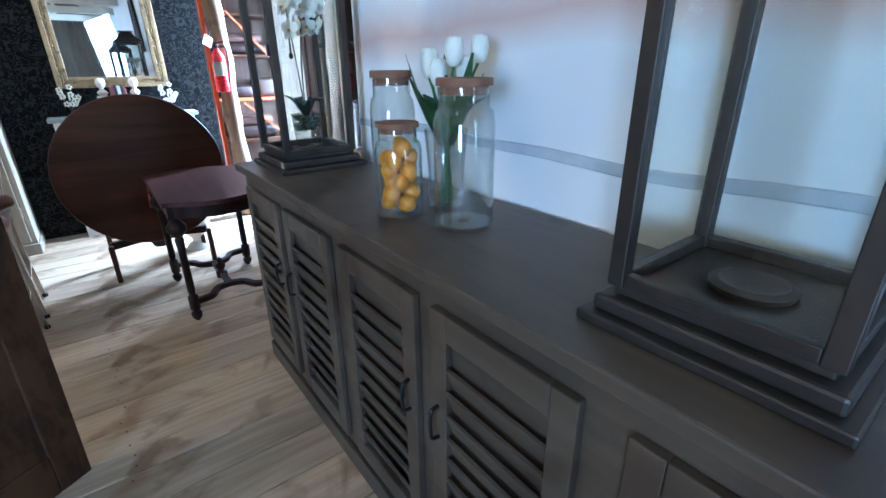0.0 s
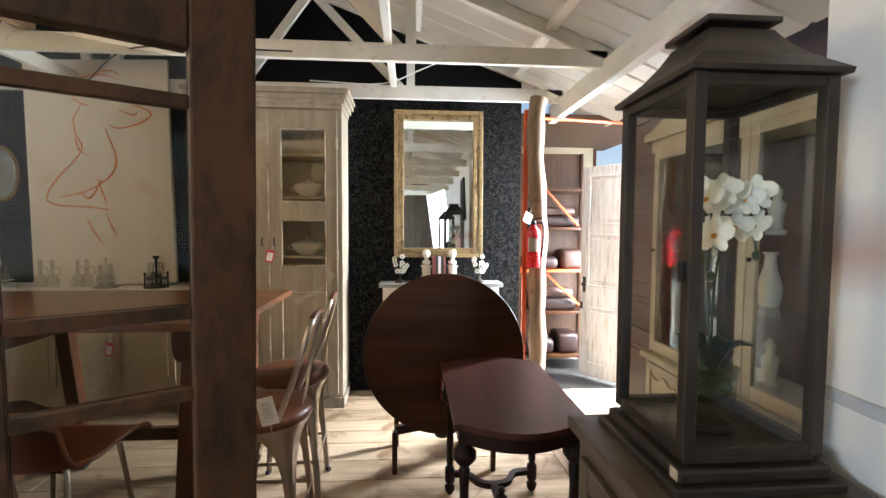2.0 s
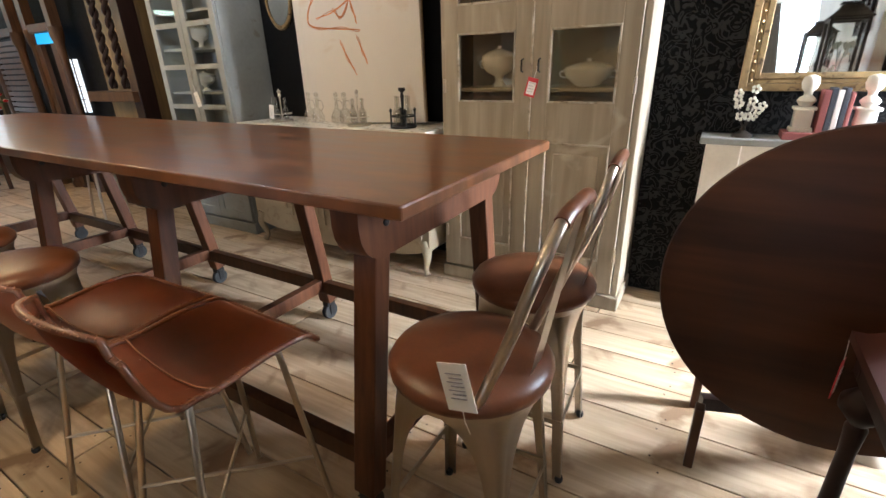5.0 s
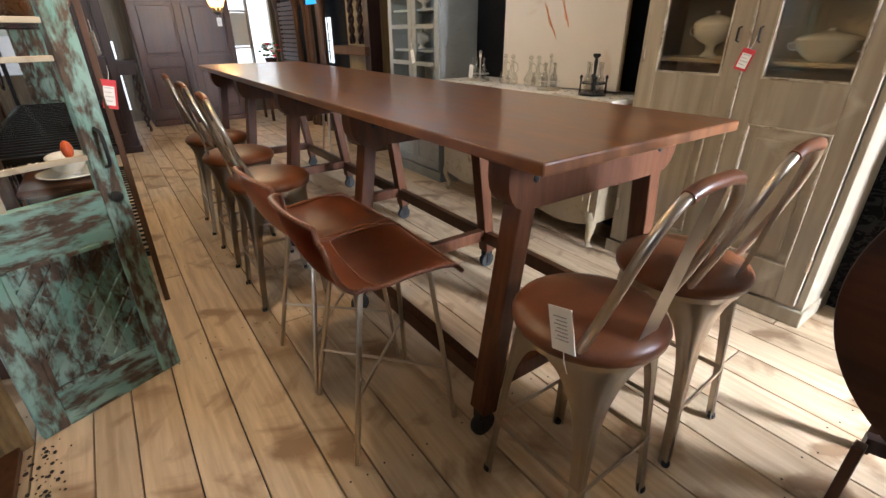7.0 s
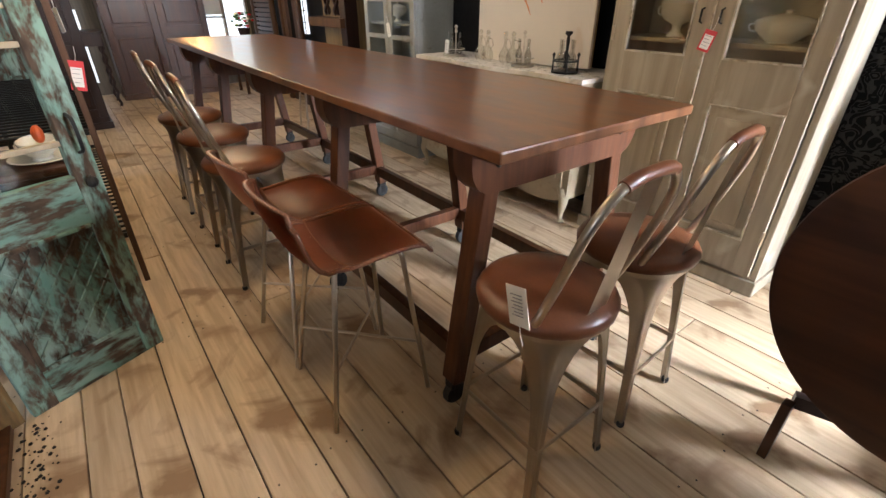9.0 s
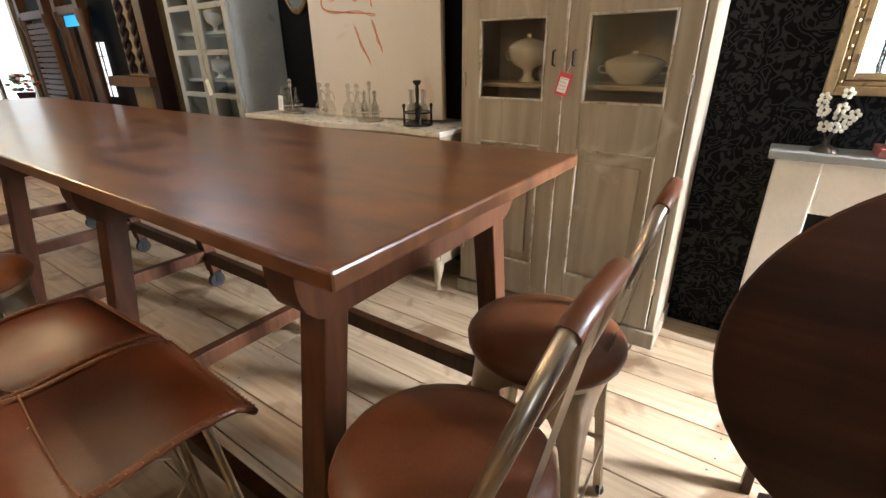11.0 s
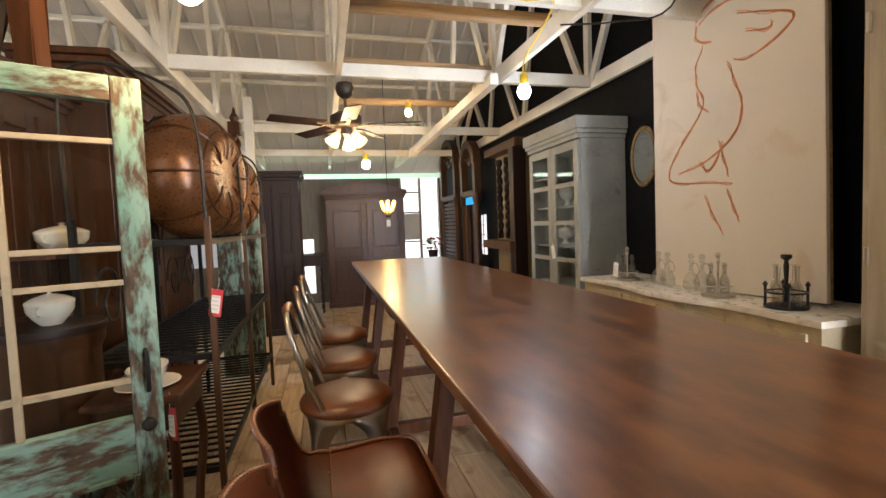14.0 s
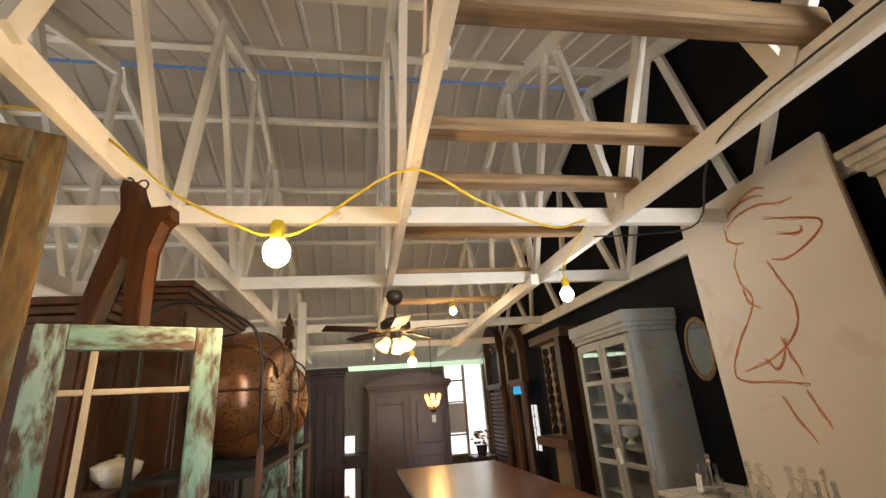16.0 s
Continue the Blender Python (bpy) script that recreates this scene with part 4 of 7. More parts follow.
def decanter_set(x, y, kind):
    z = 1.0
    if kind == "cruet":
        t = thing("cruet_stand", "cut glass cruet bottles in a metal stand", "cruet", (x, y, z))
        part("base", lathe(nb(), [(0.08, 0.0), (0.085, 0.012), (0.07, 0.02), (0.02, 0.024)], 20), "silver", t, smooth=50)
        for k in range(4):
            part("foot", ball(nb(), (0.07 * math.cos(k * 1.57 + 0.8), 0.07 * math.sin(k * 1.57 + 0.8), 0.01), 0.011), "silver", t)
        part("gallery", tube(nb(), [(0.075 * math.cos(i * math.pi / 9), 0.075 * math.sin(i * math.pi / 9), 0.06) for i in range(18)], 0.0035, 6, closed=True), "silver", t)
        part("stem", lathe(nb(), [(0.005, 0.02), (0.005, 0.18), (0.014, 0.19), (0.008, 0.21), (0.016, 0.225), (0.003, 0.24)], 10), "silver", t)
        for k in range(4):
            a = k * 1.57
            b = part("bottle", lathe(nb(), [(0.022, 0.024), (0.024, 0.03), (0.024, 0.09), (0.010, 0.12), (0.009, 0.15), (0.014, 0.155)], 12, pose(0.045 * math.cos(a), 0.045 * math.sin(a), 0)), "glass_cut", t, "clear cut-glass bottle", smooth=50)
            b.visible_shadow = False
            part("stopper", ball(nb(), (0.045 * math.cos(a), 0.045 * math.sin(a), 0.17), 0.013), "glass_cut", b)
    elif kind == "candle":
        t = thing("candlestick_stand", "dark iron candle stand with glass bottles", "stand", (x, y, z))
        part("base", lathe(nb(), [(0.085, 0.0), (0.09, 0.012), (0.06, 0.02), (0.015, 0.03)], 20), "iron", t, smooth=50)
        part("stem", lathe(nb(), [(0.012, 0.02), (0.008, 0.08), (0.018, 0.1), (0.008, 0.12), (0.012, 0.2), (0.008, 0.22), (0.024, 0.235), (0.022, 0.25)], 12), "iron", t, smooth=50)
        part("gallery", tube(nb(), [(0.08 * math.cos(i * math.pi / 9), 0.08 * math.sin(i * math.pi / 9), 0.075) for i in range(18)], 0.005, 6, closed=True), "iron", t)
        for k in range(4):
            a = k * 1.57 + 0.8
            part("post", lathe(nb(), [(0.006, 0), (0.006, 0.1), (0.012, 0.11), (0.003, 0.125)], 8, pose(0.08 * math.cos(a), 0.08 * math.sin(a), 0)), "iron", t)
            part("bottle", lathe(nb(), [(0.02, 0.02), (0.022, 0.1), (0.009, 0.13), (0.009, 0.19), (0.013, 0.2)], 12, pose(0.05 * math.cos(a + 0.8), 0.05 * math.sin(a + 0.8), 0)), "glass_cut", t, smooth=50).visible_shadow = False
    else:
        t = thing("decanter", "clear cut-glass decanter with ball stopper", "decanter", (x, y, z), group="decanters")
        b = part("bottle", lathe(nb(), [(0.032, 0.0), (0.045, 0.012), (0.046, 0.05), (0.03, 0.085), (0.012, 0.11), (0.011, 0.165), (0.02, 0.178)], 18), "glass_cut", t, smooth=50)
        b.visible_shadow = False
        part("stopper", ball(nb(), (0, 0, 0.20), 0.018), "glass_cut", t, smooth=60)
        part("handle", tube(nb(), curve([(0.03, 0, 0.09), (0.06, 0, 0.11), (0.045, 0, 0.155), (0.012, 0, 0.16)], 5), 0.004, 6), "glass_cut", t)
    return t


def painting():
    t = thing("canvas_painting", "tall unframed pale canvas with loose sanguine figure strokes", "painting")
    m = Matrix.Translation((-1.915, 5.245, 1.003)) @ Matrix.Rotation(radians(-1.7), 4, "Y") @ Matrix.Rotation(radians(-1.2), 4, "X")
    t.matrix_world = m
    part("canvas", box(nb(), -0.55, 0.55, -0.012, 0.012, 0.0, 1.81, 0.004), "canvas", t)
    part("stretcher", box(nb(), -0.545, 0.545, 0.0125, 0.035, 0.004, 1.805), "beam", t)
    strokes = {
        "hair_stroke": [[(-0.02, 1.62), (0.05, 1.70), (0.16, 1.71), (0.24, 1.68)], [(0.0, 1.60), (0.08, 1.65), (0.2, 1.64), (0.28, 1.60), (0.36, 1.58)], [(0.1, 1.72), (0.2, 1.75), (0.26, 1.71)]],
        "head_stroke": [[(-0.02, 1.60), (-0.015, 1.53), (0.03, 1.48), (0.07, 1.47)]],
        "back_stroke": [[(0.02, 1.46), (-0.02, 1.36), (-0.015, 1.24), (0.02, 1.12), (-0.06, 0.98), (-0.15, 0.86), (-0.2, 0.74), (-0.17, 0.68), (-0.02, 0.65), (0.12, 0.63), (0.17, 0.62)]],
        "arm_stroke": [[(0.2, 1.55), (0.33, 1.48), (0.44, 1.40), (0.38, 1.33), (0.25, 1.28), (0.18, 1.31)], [(0.24, 1.43), (0.33, 1.39), (0.36, 1.41)]],
        "side_stroke": [[(0.15, 1.30), (0.19, 1.18), (0.22, 1.0), (0.15, 0.86), (0.0, 0.76), (-0.14, 0.73)]],
        "leg_stroke": [[(0.10, 0.87), (0.13, 0.76), (0.15, 0.66)], [(-0.01, 0.77), (0.05, 0.72), (0.13, 0.86)], [(0.02, 0.56), (0.07, 0.44), (0.12, 0.33)], [(0.14, 0.58), (0.18, 0.47), (0.2, 0.4)], [(-0.02, 1.2), (0.0, 1.12), (0.05, 1.06)]],
    }
    for name, lines in strokes.items():
        for pts in lines:
            c = curve([(x * 1.29 - 0.155, -0.0125, z * 0.985) for x, z in pts], 6)
            bm = nb()
            rows = []
            for i, p in enumerate(c):
                d = (c[min(i + 1, len(c) - 1)] - c[max(i - 1, 0)]).normalized()
                s = Vector((-d.z, 0, d.x)) * (0.003 + 0.0035 * math.sin(math.pi * i / (len(c) - 1)))
                rows.append((bm.verts.new(p - s), bm.verts.new(p + s)))
            for p, q in zip(rows, rows[1:]):
                bm.faces.new((p[0], p[1], q[1], q[0]))
            bmesh.ops.solidify(bm, geom=bm.faces[:], thickness=0.001)
            part(name, bm, "sanguine", t)
            off = [p + Vector((0.010 * math.sin(i * 0.9), -0.0004, 0.012 * math.cos(i * 0.5))) for i, p in enumerate(c)]
            part(name, tube(nb(), off, 0.0022, 4), "sanguine", t)


def oval_mirror():
    t = thing("oval_mirror", "small oval wall mirror in a gilt frame", "mirror", (-2.87, 5.475, 1.915))
    s = Matrix.Rotation(radians(90), 4, "X") @ Matrix.Diagonal((0.62, 1, 1, 1))
    part("glass", lathe(nb(), [(0.205, 0.0), (0.205, 0.012)], 36, s), "mirror", t)
    part("frame", lathe(nb(), [(0.20, 0.0), (0.235, 0.0), (0.235, 0.012), (0.222, 0.022), (0.20, 0.018)], 36, s, cap=False), "gold", t, smooth=40)


def gilt_mirror():
    t = thing("gilt_mirror", "large upright mirror in an aged gilt frame", "mirror", (0.80, 5.478, 1.205))
    t.matrix_world = Matrix.Translation((0.80, 5.44, 1.215)) @ Matrix.Rotation(radians(-1.0), 4, "X")
    w, h = 0.395, 1.30
    bm = nb()
    for inset, y0, y1, k in ((0.0, -0.03, 0.02, 0.035), (0.036, -0.02, 0.02, 0.02), (0.057, -0.028, 0.02, 0.028)):
        a, b = w - inset, w - inset - k
        box(bm, -a, -b, y0, y1, inset, h - inset, 0.004)
        box(bm, b, a, y0, y1, inset, h - inset, 0.004)
        box(bm, -b, b, y0, y1, inset, inset + k, 0.004)
        box(bm, -b, b, y0, y1, h - inset - k, h - inset, 0.004)
    part("frame", bm, "gold", t)
    part("glass", box(nb(), -w + 0.07, w - 0.07, 0.0, 0.012, 0.07, h - 0.07), "mirror", t)
    bm = nb()
    for k in range(28):
        for sx in (-1, 1):
            ball(bm, (sx * (w - 0.046), -0.022, 0.05 + k * (h - 0.1) / 27), 0.009, seg=6)
    tagged(part("beading", bm, "gold", t), kind="stuff")


def mantel():
    t = thing("mantelpiece", "white painted mantelpiece with grey marble shelf", "mantel")
    part("shelf", box(nb(), 0.28, 1.36, 5.27, 5.48, 0.965, 1.0, 0.006), "grey_paint", t, "grey stone shelf")
    for a, b in ((0.31, 0.47), (1.17, 1.33)):
        part("pilaster", box(nb(), a, b, 5.32, 5.48, 0.0, 0.964, 0.006), "white", t)
    part("frieze", box(nb(), 0.47, 1.17, 5.33, 5.48, 0.74, 0.964, 0.004), "white", t)
    part("firebox", box(nb(), 0.47, 1.17, 5.45, 5.48, 0.0, 0.74), "black", t)


def bust(x):
    t = thing("plaster_bust", "small cream plaster bust bookend", "bust", (x, 5.37, 1.035))
    bm = nb()
    box(bm, -0.045, 0.045, -0.045, 0.045, 0.0, 0.02, 0.003)
    box(bm, -0.036, 0.036, -0.036, 0.036, 0.02, 0.10, 0.004)
    box(bm, -0.045, 0.045, -0.045, 0.045, 0.10, 0.115, 0.003)
    lathe(bm, [(0.022, 0.115), (0.04, 0.14), (0.03, 0.155), (0.017, 0.165), (0.017, 0.18), (0.03, 0.195), (0.036, 0.22), (0.03, 0.245), (0.01, 0.255)], 16)
    bm2 = part("body", bm, "plaster_bust", t, smooth=50)
    return t


def mantel_things():
    tagged(part("lower_book", box(nb(), 0.62, 0.99, 5.29, 5.45, 1.001, 1.035, 0.003), "cloth_red"), "long flat red bound book on the mantel", "book", group="mantel books")
    bust(0.69)
    bust(0.92)
    x = 0.742
    for w, h, mname, lab in ((0.028, 0.19, "cloth_red", "worn red"), (0.022, 0.2, "book_dark", "dark blue"), (0.024, 0.19, "paper", "pale"), (0.022, 0.2, "book_dark", "black"), (0.018, 0.18, "cloth_red", "red")):
        tagged(part("book", box(nb(), x, x + w - 0.001, 5.31, 5.43, 1.0355, 1.0355 + h, 0.003), mname), lab + " cloth bound book standing between busts", "book", group="mantel books")
        x += w
    random.seed(4)
    for x in (0.46, 1.16):
        t = thing("flower_candelabra", "small metal branch ornament with pale blossoms", "ornament", (x, 5.35, 1.0))
        part("base", lathe(nb(), [(0.05, 0), (0.045, 0.012), (0.012, 0.03), (0.01, 0.05)], 14), "bronze", t, smooth=50)
        for k in range(5):
            a = k * 1.26
            pts = curve([(0, 0, 0.04), (0.03 * math.cos(a), 0.02 * math.sin(a), 0.10), (0.06 * math.cos(a), 0.03 * math.sin(a), 0.15 + 0.02 * k)], 5)
            br = part("branch", tube(nb(), pts, 0.004, 6), "bronze", t)
            for q in (5, 8, 10):
                bm = nb()
                for j in range(5):
                    ball(bm, pts[q] + Vector((0.014 * math.cos(j * 1.26), -0.006, 0.014 * math.sin(j * 1.26))), 0.009, 1, 0.5, 1, seg=6)
                part("blossom", bm, "petal", br)


# ---- round tilt-top table, side table ----
def round_table():
    t = thing("tilt_top_table", "round dark mahogany table with its top tipped upright", "table", (0.755, 4.10, 0.0))
    m = pose(0, 0, 0.72, 88, 0, 0)
    part("tabletop", lathe(nb(), [(0.475, -0.014), (0.488, -0.008), (0.492, 0.0), (0.488, 0.010), (0.475, 0.014)], 72, m), "disc", t, "round top with cloudy grain", smooth=35)
    part("pedestal", lathe(nb(), [(0.05, 0.16), (0.075, 0.22), (0.06, 0.3), (0.04, 0.36), (0.045, 0.5), (0.05, 0.66)], 20, pose(0, 0.12, 0)), "ebony", t, smooth=40)
    part("tilt_block", box(nb(), -0.12, 0.12, 0.02, 0.22, 0.62, 0.68, 0.006), "ebony", t)
    for x, y in ((-0.30, -0.03), (0.30, -0.03), (-0.30, 0.32), (0.30, 0.32)):
        part("leg", beam(nb(), (x, y, 0.30 if y > 0 else 0.26), (x, y, 0.0), 0.045, 0.03, up=(1, 0, 0), bevel=0.004), "walnut", t)
        part("rail", beam(nb(), (x, max(y, 0.02), 0.245), (0, 0.12, 0.245), 0.035, 0.05), "ebony", t)


def side_table():
    t = thing("side_table", "dark polished side table with bowed ends and turned legs", "table")
    xc, hw = 0.995, 0.275
    ring = []
    for s, ye in ((-1, 3.10), (1, 3.92)):
        seg = [(-hw, ye), (-hw + 0.03, ye)] + [(u, ye + s * 0.005 + s * 0.095 * math.cos(math.pi / 2 * u / (hw - 0.045)) ** 0.8) for u in [(-1 + 2 * i / 16) * (hw - 0.05) for i in range(17)]] + [(hw - 0.03, ye), (hw, ye)]
        ring += [(xc + u, y) for u, y in (seg if s < 0 else reversed(seg))]
    def slab(z0, z1, k, bev):
        cx, cy = xc, 3.51
        b = nb()
        r = [(cx + (x - cx) * k, cy + (y - cy) * (k * 0.985)) for x, y in ring]
        lo = [b.verts.new((x, y, z0)) for x, y in r]
        hi = [b.verts.new((x, y, z1)) for x, y in r]
        f = [b.faces.new(lo), b.faces.new(hi)]
        for i in range(len(r)):
            b.faces.new((lo[i], lo[(i + 1) % len(r)], hi[(i + 1) % len(r)], hi[i]))
        return b
    part("tabletop", slab(0.70, 0.725, 1.0, 0.004), "dark_red", t, "shiny dark top with bowed ends")
    part("apron", slab(0.63, 0.6995, 0.93, 0), "ebony", t)
    prof = [(0.012, 0.0), (0.026, 0.02), (0.03, 0.045), (0.018, 0.06), (0.028, 0.075), (0.028, 0.15), (0.016, 0.165), (0.021, 0.19), (0.019, 0.42), (0.024, 0.50), (0.018, 0.51), (0.03, 0.525), (0.05, 0.55), (0.05, 0.575), (0.03, 0.60), (0.02, 0.61), (0.032, 0.63), (0.032, 0.66)]
    pos = ((0.77, 3.19), (1.235, 3.19), (0.77, 3.84), (1.235, 3.84))
    for x, y in pos:
        part("leg", lathe(nb(), prof, 16, pose(x, y, 0)), "ebony", t, "turned leg", smooth=40)
    for y, s in ((3.19, 1), (3.84, -1)):
        pts = curve([(0.79, y, 0.115), (0.87, y + s * 0.02, 0.115), (0.92, y + s * 0.10, 0.115), (xc, y + s * 0.125, 0.115), (1.075, y + s * 0.10, 0.115), (1.125, y + s * 0.02, 0.115), (1.215, y, 0.115)], 5)
        part("stretcher", tube(nb(), pts, 0.021, 4), "ebony", t)
    part("centre_stretcher", beam(nb(), (xc, 3.31, 0.115), (xc, 3.72, 0.115), 0.036, 0.026), "ebony", t)
    part("finial", lathe(nb(), [(0.032, 0.09), (0.036, 0.13), (0.018, 0.14), (0.03, 0.16), (0.03, 0.175), (0.012, 0.19), (0.02, 0.21), (0.004, 0.225)], 14, pose(xc, 3.515, 0)), "ebony", t, smooth=40)
    paper_tag(pose(0.735, 3.95, 0.62, 0, 6, 70), 0.05, 0.11, True)
    v = thing("white_urn", "white ceramic pedestal urn standing on the floor", "urn", (1.02, 4.45, 0))
    part("body", lathe(nb(), [(0.09, 0), (0.08, 0.03), (0.04, 0.06), (0.04, 0.09), (0.09, 0.14), (0.115, 0.2), (0.1, 0.24), (0.12, 0.26)], 20), "china", v, smooth=50)


long_table()
tall_cabinet()
grey_cabinet()
sideboard()
painting()
oval_mirror()
gilt_mirror()
mantel()
mantel_things()
round_table()
side_table()
decanter_set(-2.62, 5.12, "cruet")
for x in (-2.36, -2.26, -2.08, -2.02):
    decanter_set(x, 5.14 + 0.05 * ((x * 7) % 1), "decanter")
decanter_set(-1.83, 5.10, "cruet")
decanter_set(-1.45, 5.10, "candle")
paper_tag(pose(-2.62, 5.03, 1.13, 0, 8, 5), 0.045, 0.1)
paper_tag(pose(-1.716, 4.944, 0.60, 0, 9, 0), 0.055, 0.10, True)

st = metal_stool()
st.matrix_world = pose(-0.105, 3.435, 0)
copy_thing(st, pose(-0.12, 3.94, 0, 0, 0, 3))
for x, r in ((-1.93, -91), (-2.56, -88), (-3.2, -92)):
    copy_thing(st, pose(x, 3.10, 0, 0, 0, r))
ls = sling_stool()
ls.matrix_world = pose(-0.76, 3.10, 0, 0, 0, -3)
copy_thing(ls, pose(-1.2, 3.10, 0, 0, 0, 2))
paper_tag(pose(-0.018, 3.228, 0.690, 0, 166, 0), 0.07, 0.115, lines=7)

# ---- console, lanterns and jars along the plaster wall ----
def console():
    t = thing("louvred_console", "long taupe painted console with louvred doors", "console")
    x0, x1, ya, yb = 1.0, 1.462, -0.12, 2.585
    part("top", box(nb(), x0 - 0.015, x1, ya - 0.015, yb + 0.013, 0.944, 0.976, 0.005), "taupe", t)
    b = nb()
    box(b, x0 + 0.02, x1, ya, yb, 0.08, 0.943)
    part("carcass", b, "taupe", t)
    part("plinth", box(nb(), x0 + 0.002, x1, ya + 0.01, yb - 0.01, 0.0, 0.079, 0.004), "taupe", t)
    y = yb
    for k in range(6):
        w = 0.385
        a, c = y - 0.045 - w, y - 0.045
        y = a - (0.018 if k % 2 == 0 else 0.035)
        z0, z1 = 0.12, 0.885
        f = nb()
        box(f, x0, x0 + 0.019, a, a + 0.055, z0, z1, 0.003)
        box(f, x0, x0 + 0.019, c - 0.055, c, z0, z1, 0.003)
        box(f, x0, x0 + 0.019, a + 0.0555, c - 0.0555, z0, z0 + 0.07, 0.003)
        box(f, x0, x0 + 0.019, a + 0.0555, c - 0.0555, z1 - 0.065, z1, 0.003)
        d = part("door", f, "taupe", t)
        for j in range(9):
            z = z0 + 0.1 + j * 0.0635
            part("slat", box(nb(), -0.004, 0.004, a + 0.056, c - 0.056, -0.03, 0.03, 0.001, pose(x0 + 0.012, 0, z, 0, -19, 0)), "taupe", d)
        yh = a + 0.028 if k % 2 == 0 else c - 0.028
        part("handle", tube(nb(), curve([(x0 - 0.001, yh, 0.55), (x0 - 0.022, yh, 0.56), (x0 - 0.022, yh, 0.63), (x0 - 0.001, yh, 0.64)], 4), 0.005, 8), "iron", d)


def lantern(x, y, sticker=False):
    t = thing("floor_lantern", "tall dark metal lantern with glass sides and flared roof", "lantern", group="lanterns")
    t.matrix_world = Matrix.Translation((x, y, 0.976)) @ Matrix.Diagonal((1.08, 1.08, 1.045, 1))
    part("plinth", box(nb(), -0.166, 0.166, -0.166, 0.166, 0.0, 0.018, 0.004), "bronze", t)
    part("step", box(nb(), -0.150, 0.150, -0.150, 0.150, 0.0185, 0.045, 0.006), "bronze", t)
    part("tray", box(nb(), -0.13, 0.13, -0.13, 0.13, 0.0455, 0.06, 0.003), "bronze", t)
    h0, h1, q = 0.06, 0.79, 0.126
    for sx in (-1, 1):
        for sy in (-1, 1):
            part("corner_post", box(nb(), sx * q - 0.012, sx * q + 0.012, sy * q - 0.012, sy * q + 0.012, h0, h1, 0.002), "bronze", t)
    for z in (h0 + 0.011, h1 - 0.011):
        for s in (-1, 1):
            part("rail", box(nb(), -q + 0.0125, q - 0.0125, s * q - 0.01, s * q + 0.01, z - 0.01, z + 0.01, 0.002), "bronze", t)
            part("rail", box(nb(), s * q - 0.01, s * q + 0.01, -q + 0.0125, q - 0.0125, z - 0.01, z + 0.01, 0.002), "bronze", t)
    for s in (-1, 1):
        part("pane", box(nb(), -q + 0.013, q - 0.013, s * q - 0.0015, s * q + 0.0015, h0 + 0.022, h1 - 0.022), "glass_green", t).visible_shadow = False
        part("pane", box(nb(), s * q - 0.0015, s * q + 0.0015, -q + 0.013, q - 0.013, h0 + 0.022, h1 - 0.022), "glass_green", t).visible_shadow = False
    bm, rings = nb(), []
    for r, z in ((0.150, 0.79), (0.152, 0.80), (0.138, 0.812), (0.108, 0.838), (0.084, 0.868), (0.070, 0.892), (0.066, 0.90)):
        rings.append([bm.verts.new((sx * r, sy * r, z)) for sx, sy in ((-1, -1), (1, -1), (1, 1), (-1, 1))])
    for p, c in zip(rings, rings[1:]):
        for i in range(4):
            bm.faces.new((p[i], p[(i + 1) % 4], c[(i + 1) % 4], c[i]))
    bm.faces.new(rings[0])
    bm.faces.new(rings[-1])
    part("roof", bm, "bronze", t, "flared pagoda roof")
    part("cap", box(nb(), -0.076, 0.076, -0.076, 0.076, 0.911, 0.924, 0.004), "bronze", t)
    part("neck", box(nb(), -0.05, 0.05, -0.05, 0.05, 0.9005, 0.9105), "iron", t)
    part("candle_pan", lathe(nb(), [(0.052, 0.061), (0.056, 0.07), (0.044, 0.075), (0.02, 0.066)], 20), "bronze", t, smooth=40)
    part("latch", box(nb(), -q - 0.02, -q - 0.012, -0.13, -0.115, 0.40, 0.44, 0.002), "iron", t)
    if sticker:
        part("sticker", box(nb(), -0.1525, -0.1505, -0.145, -0.122, 0.022, 0.044, 0.0005), "cream", t, "small cream paper sticker")
    return t


def glass_jar(at, r, h, label, lid=True):
    t = thing("glass_jar", label, "jar", at, group="glass jars")
    b = part("vessel", lathe(nb(), [(r * 0.9, 0.0), (r, 0.008), (r, h * 0.72), (r * 0.93, h * 0.8), (r * 0.8, h * 0.83), (r * 0.8, h * 0.95), (r * 0.77, h * 0.95), (r * 0.77, h * 0.83), (r * 0.9, h * 0.79), (r * 0.965, h * 0.71), (r * 0.965, 0.014), (r * 0.2, 0.012)], 32, cap=False), "glass", t, smooth=40)
    b.visible_shadow = False
    if lid:
        part("lid", lathe(nb(), [(r * 0.76, h * 0.9), (r * 0.76, h * 0.955), (r * 0.9, h * 0.956), (r * 0.9, h), (r * 0.86, h * 1.005)], 28), "cork", t, "round brown wooden lid", smooth=40)
    return t


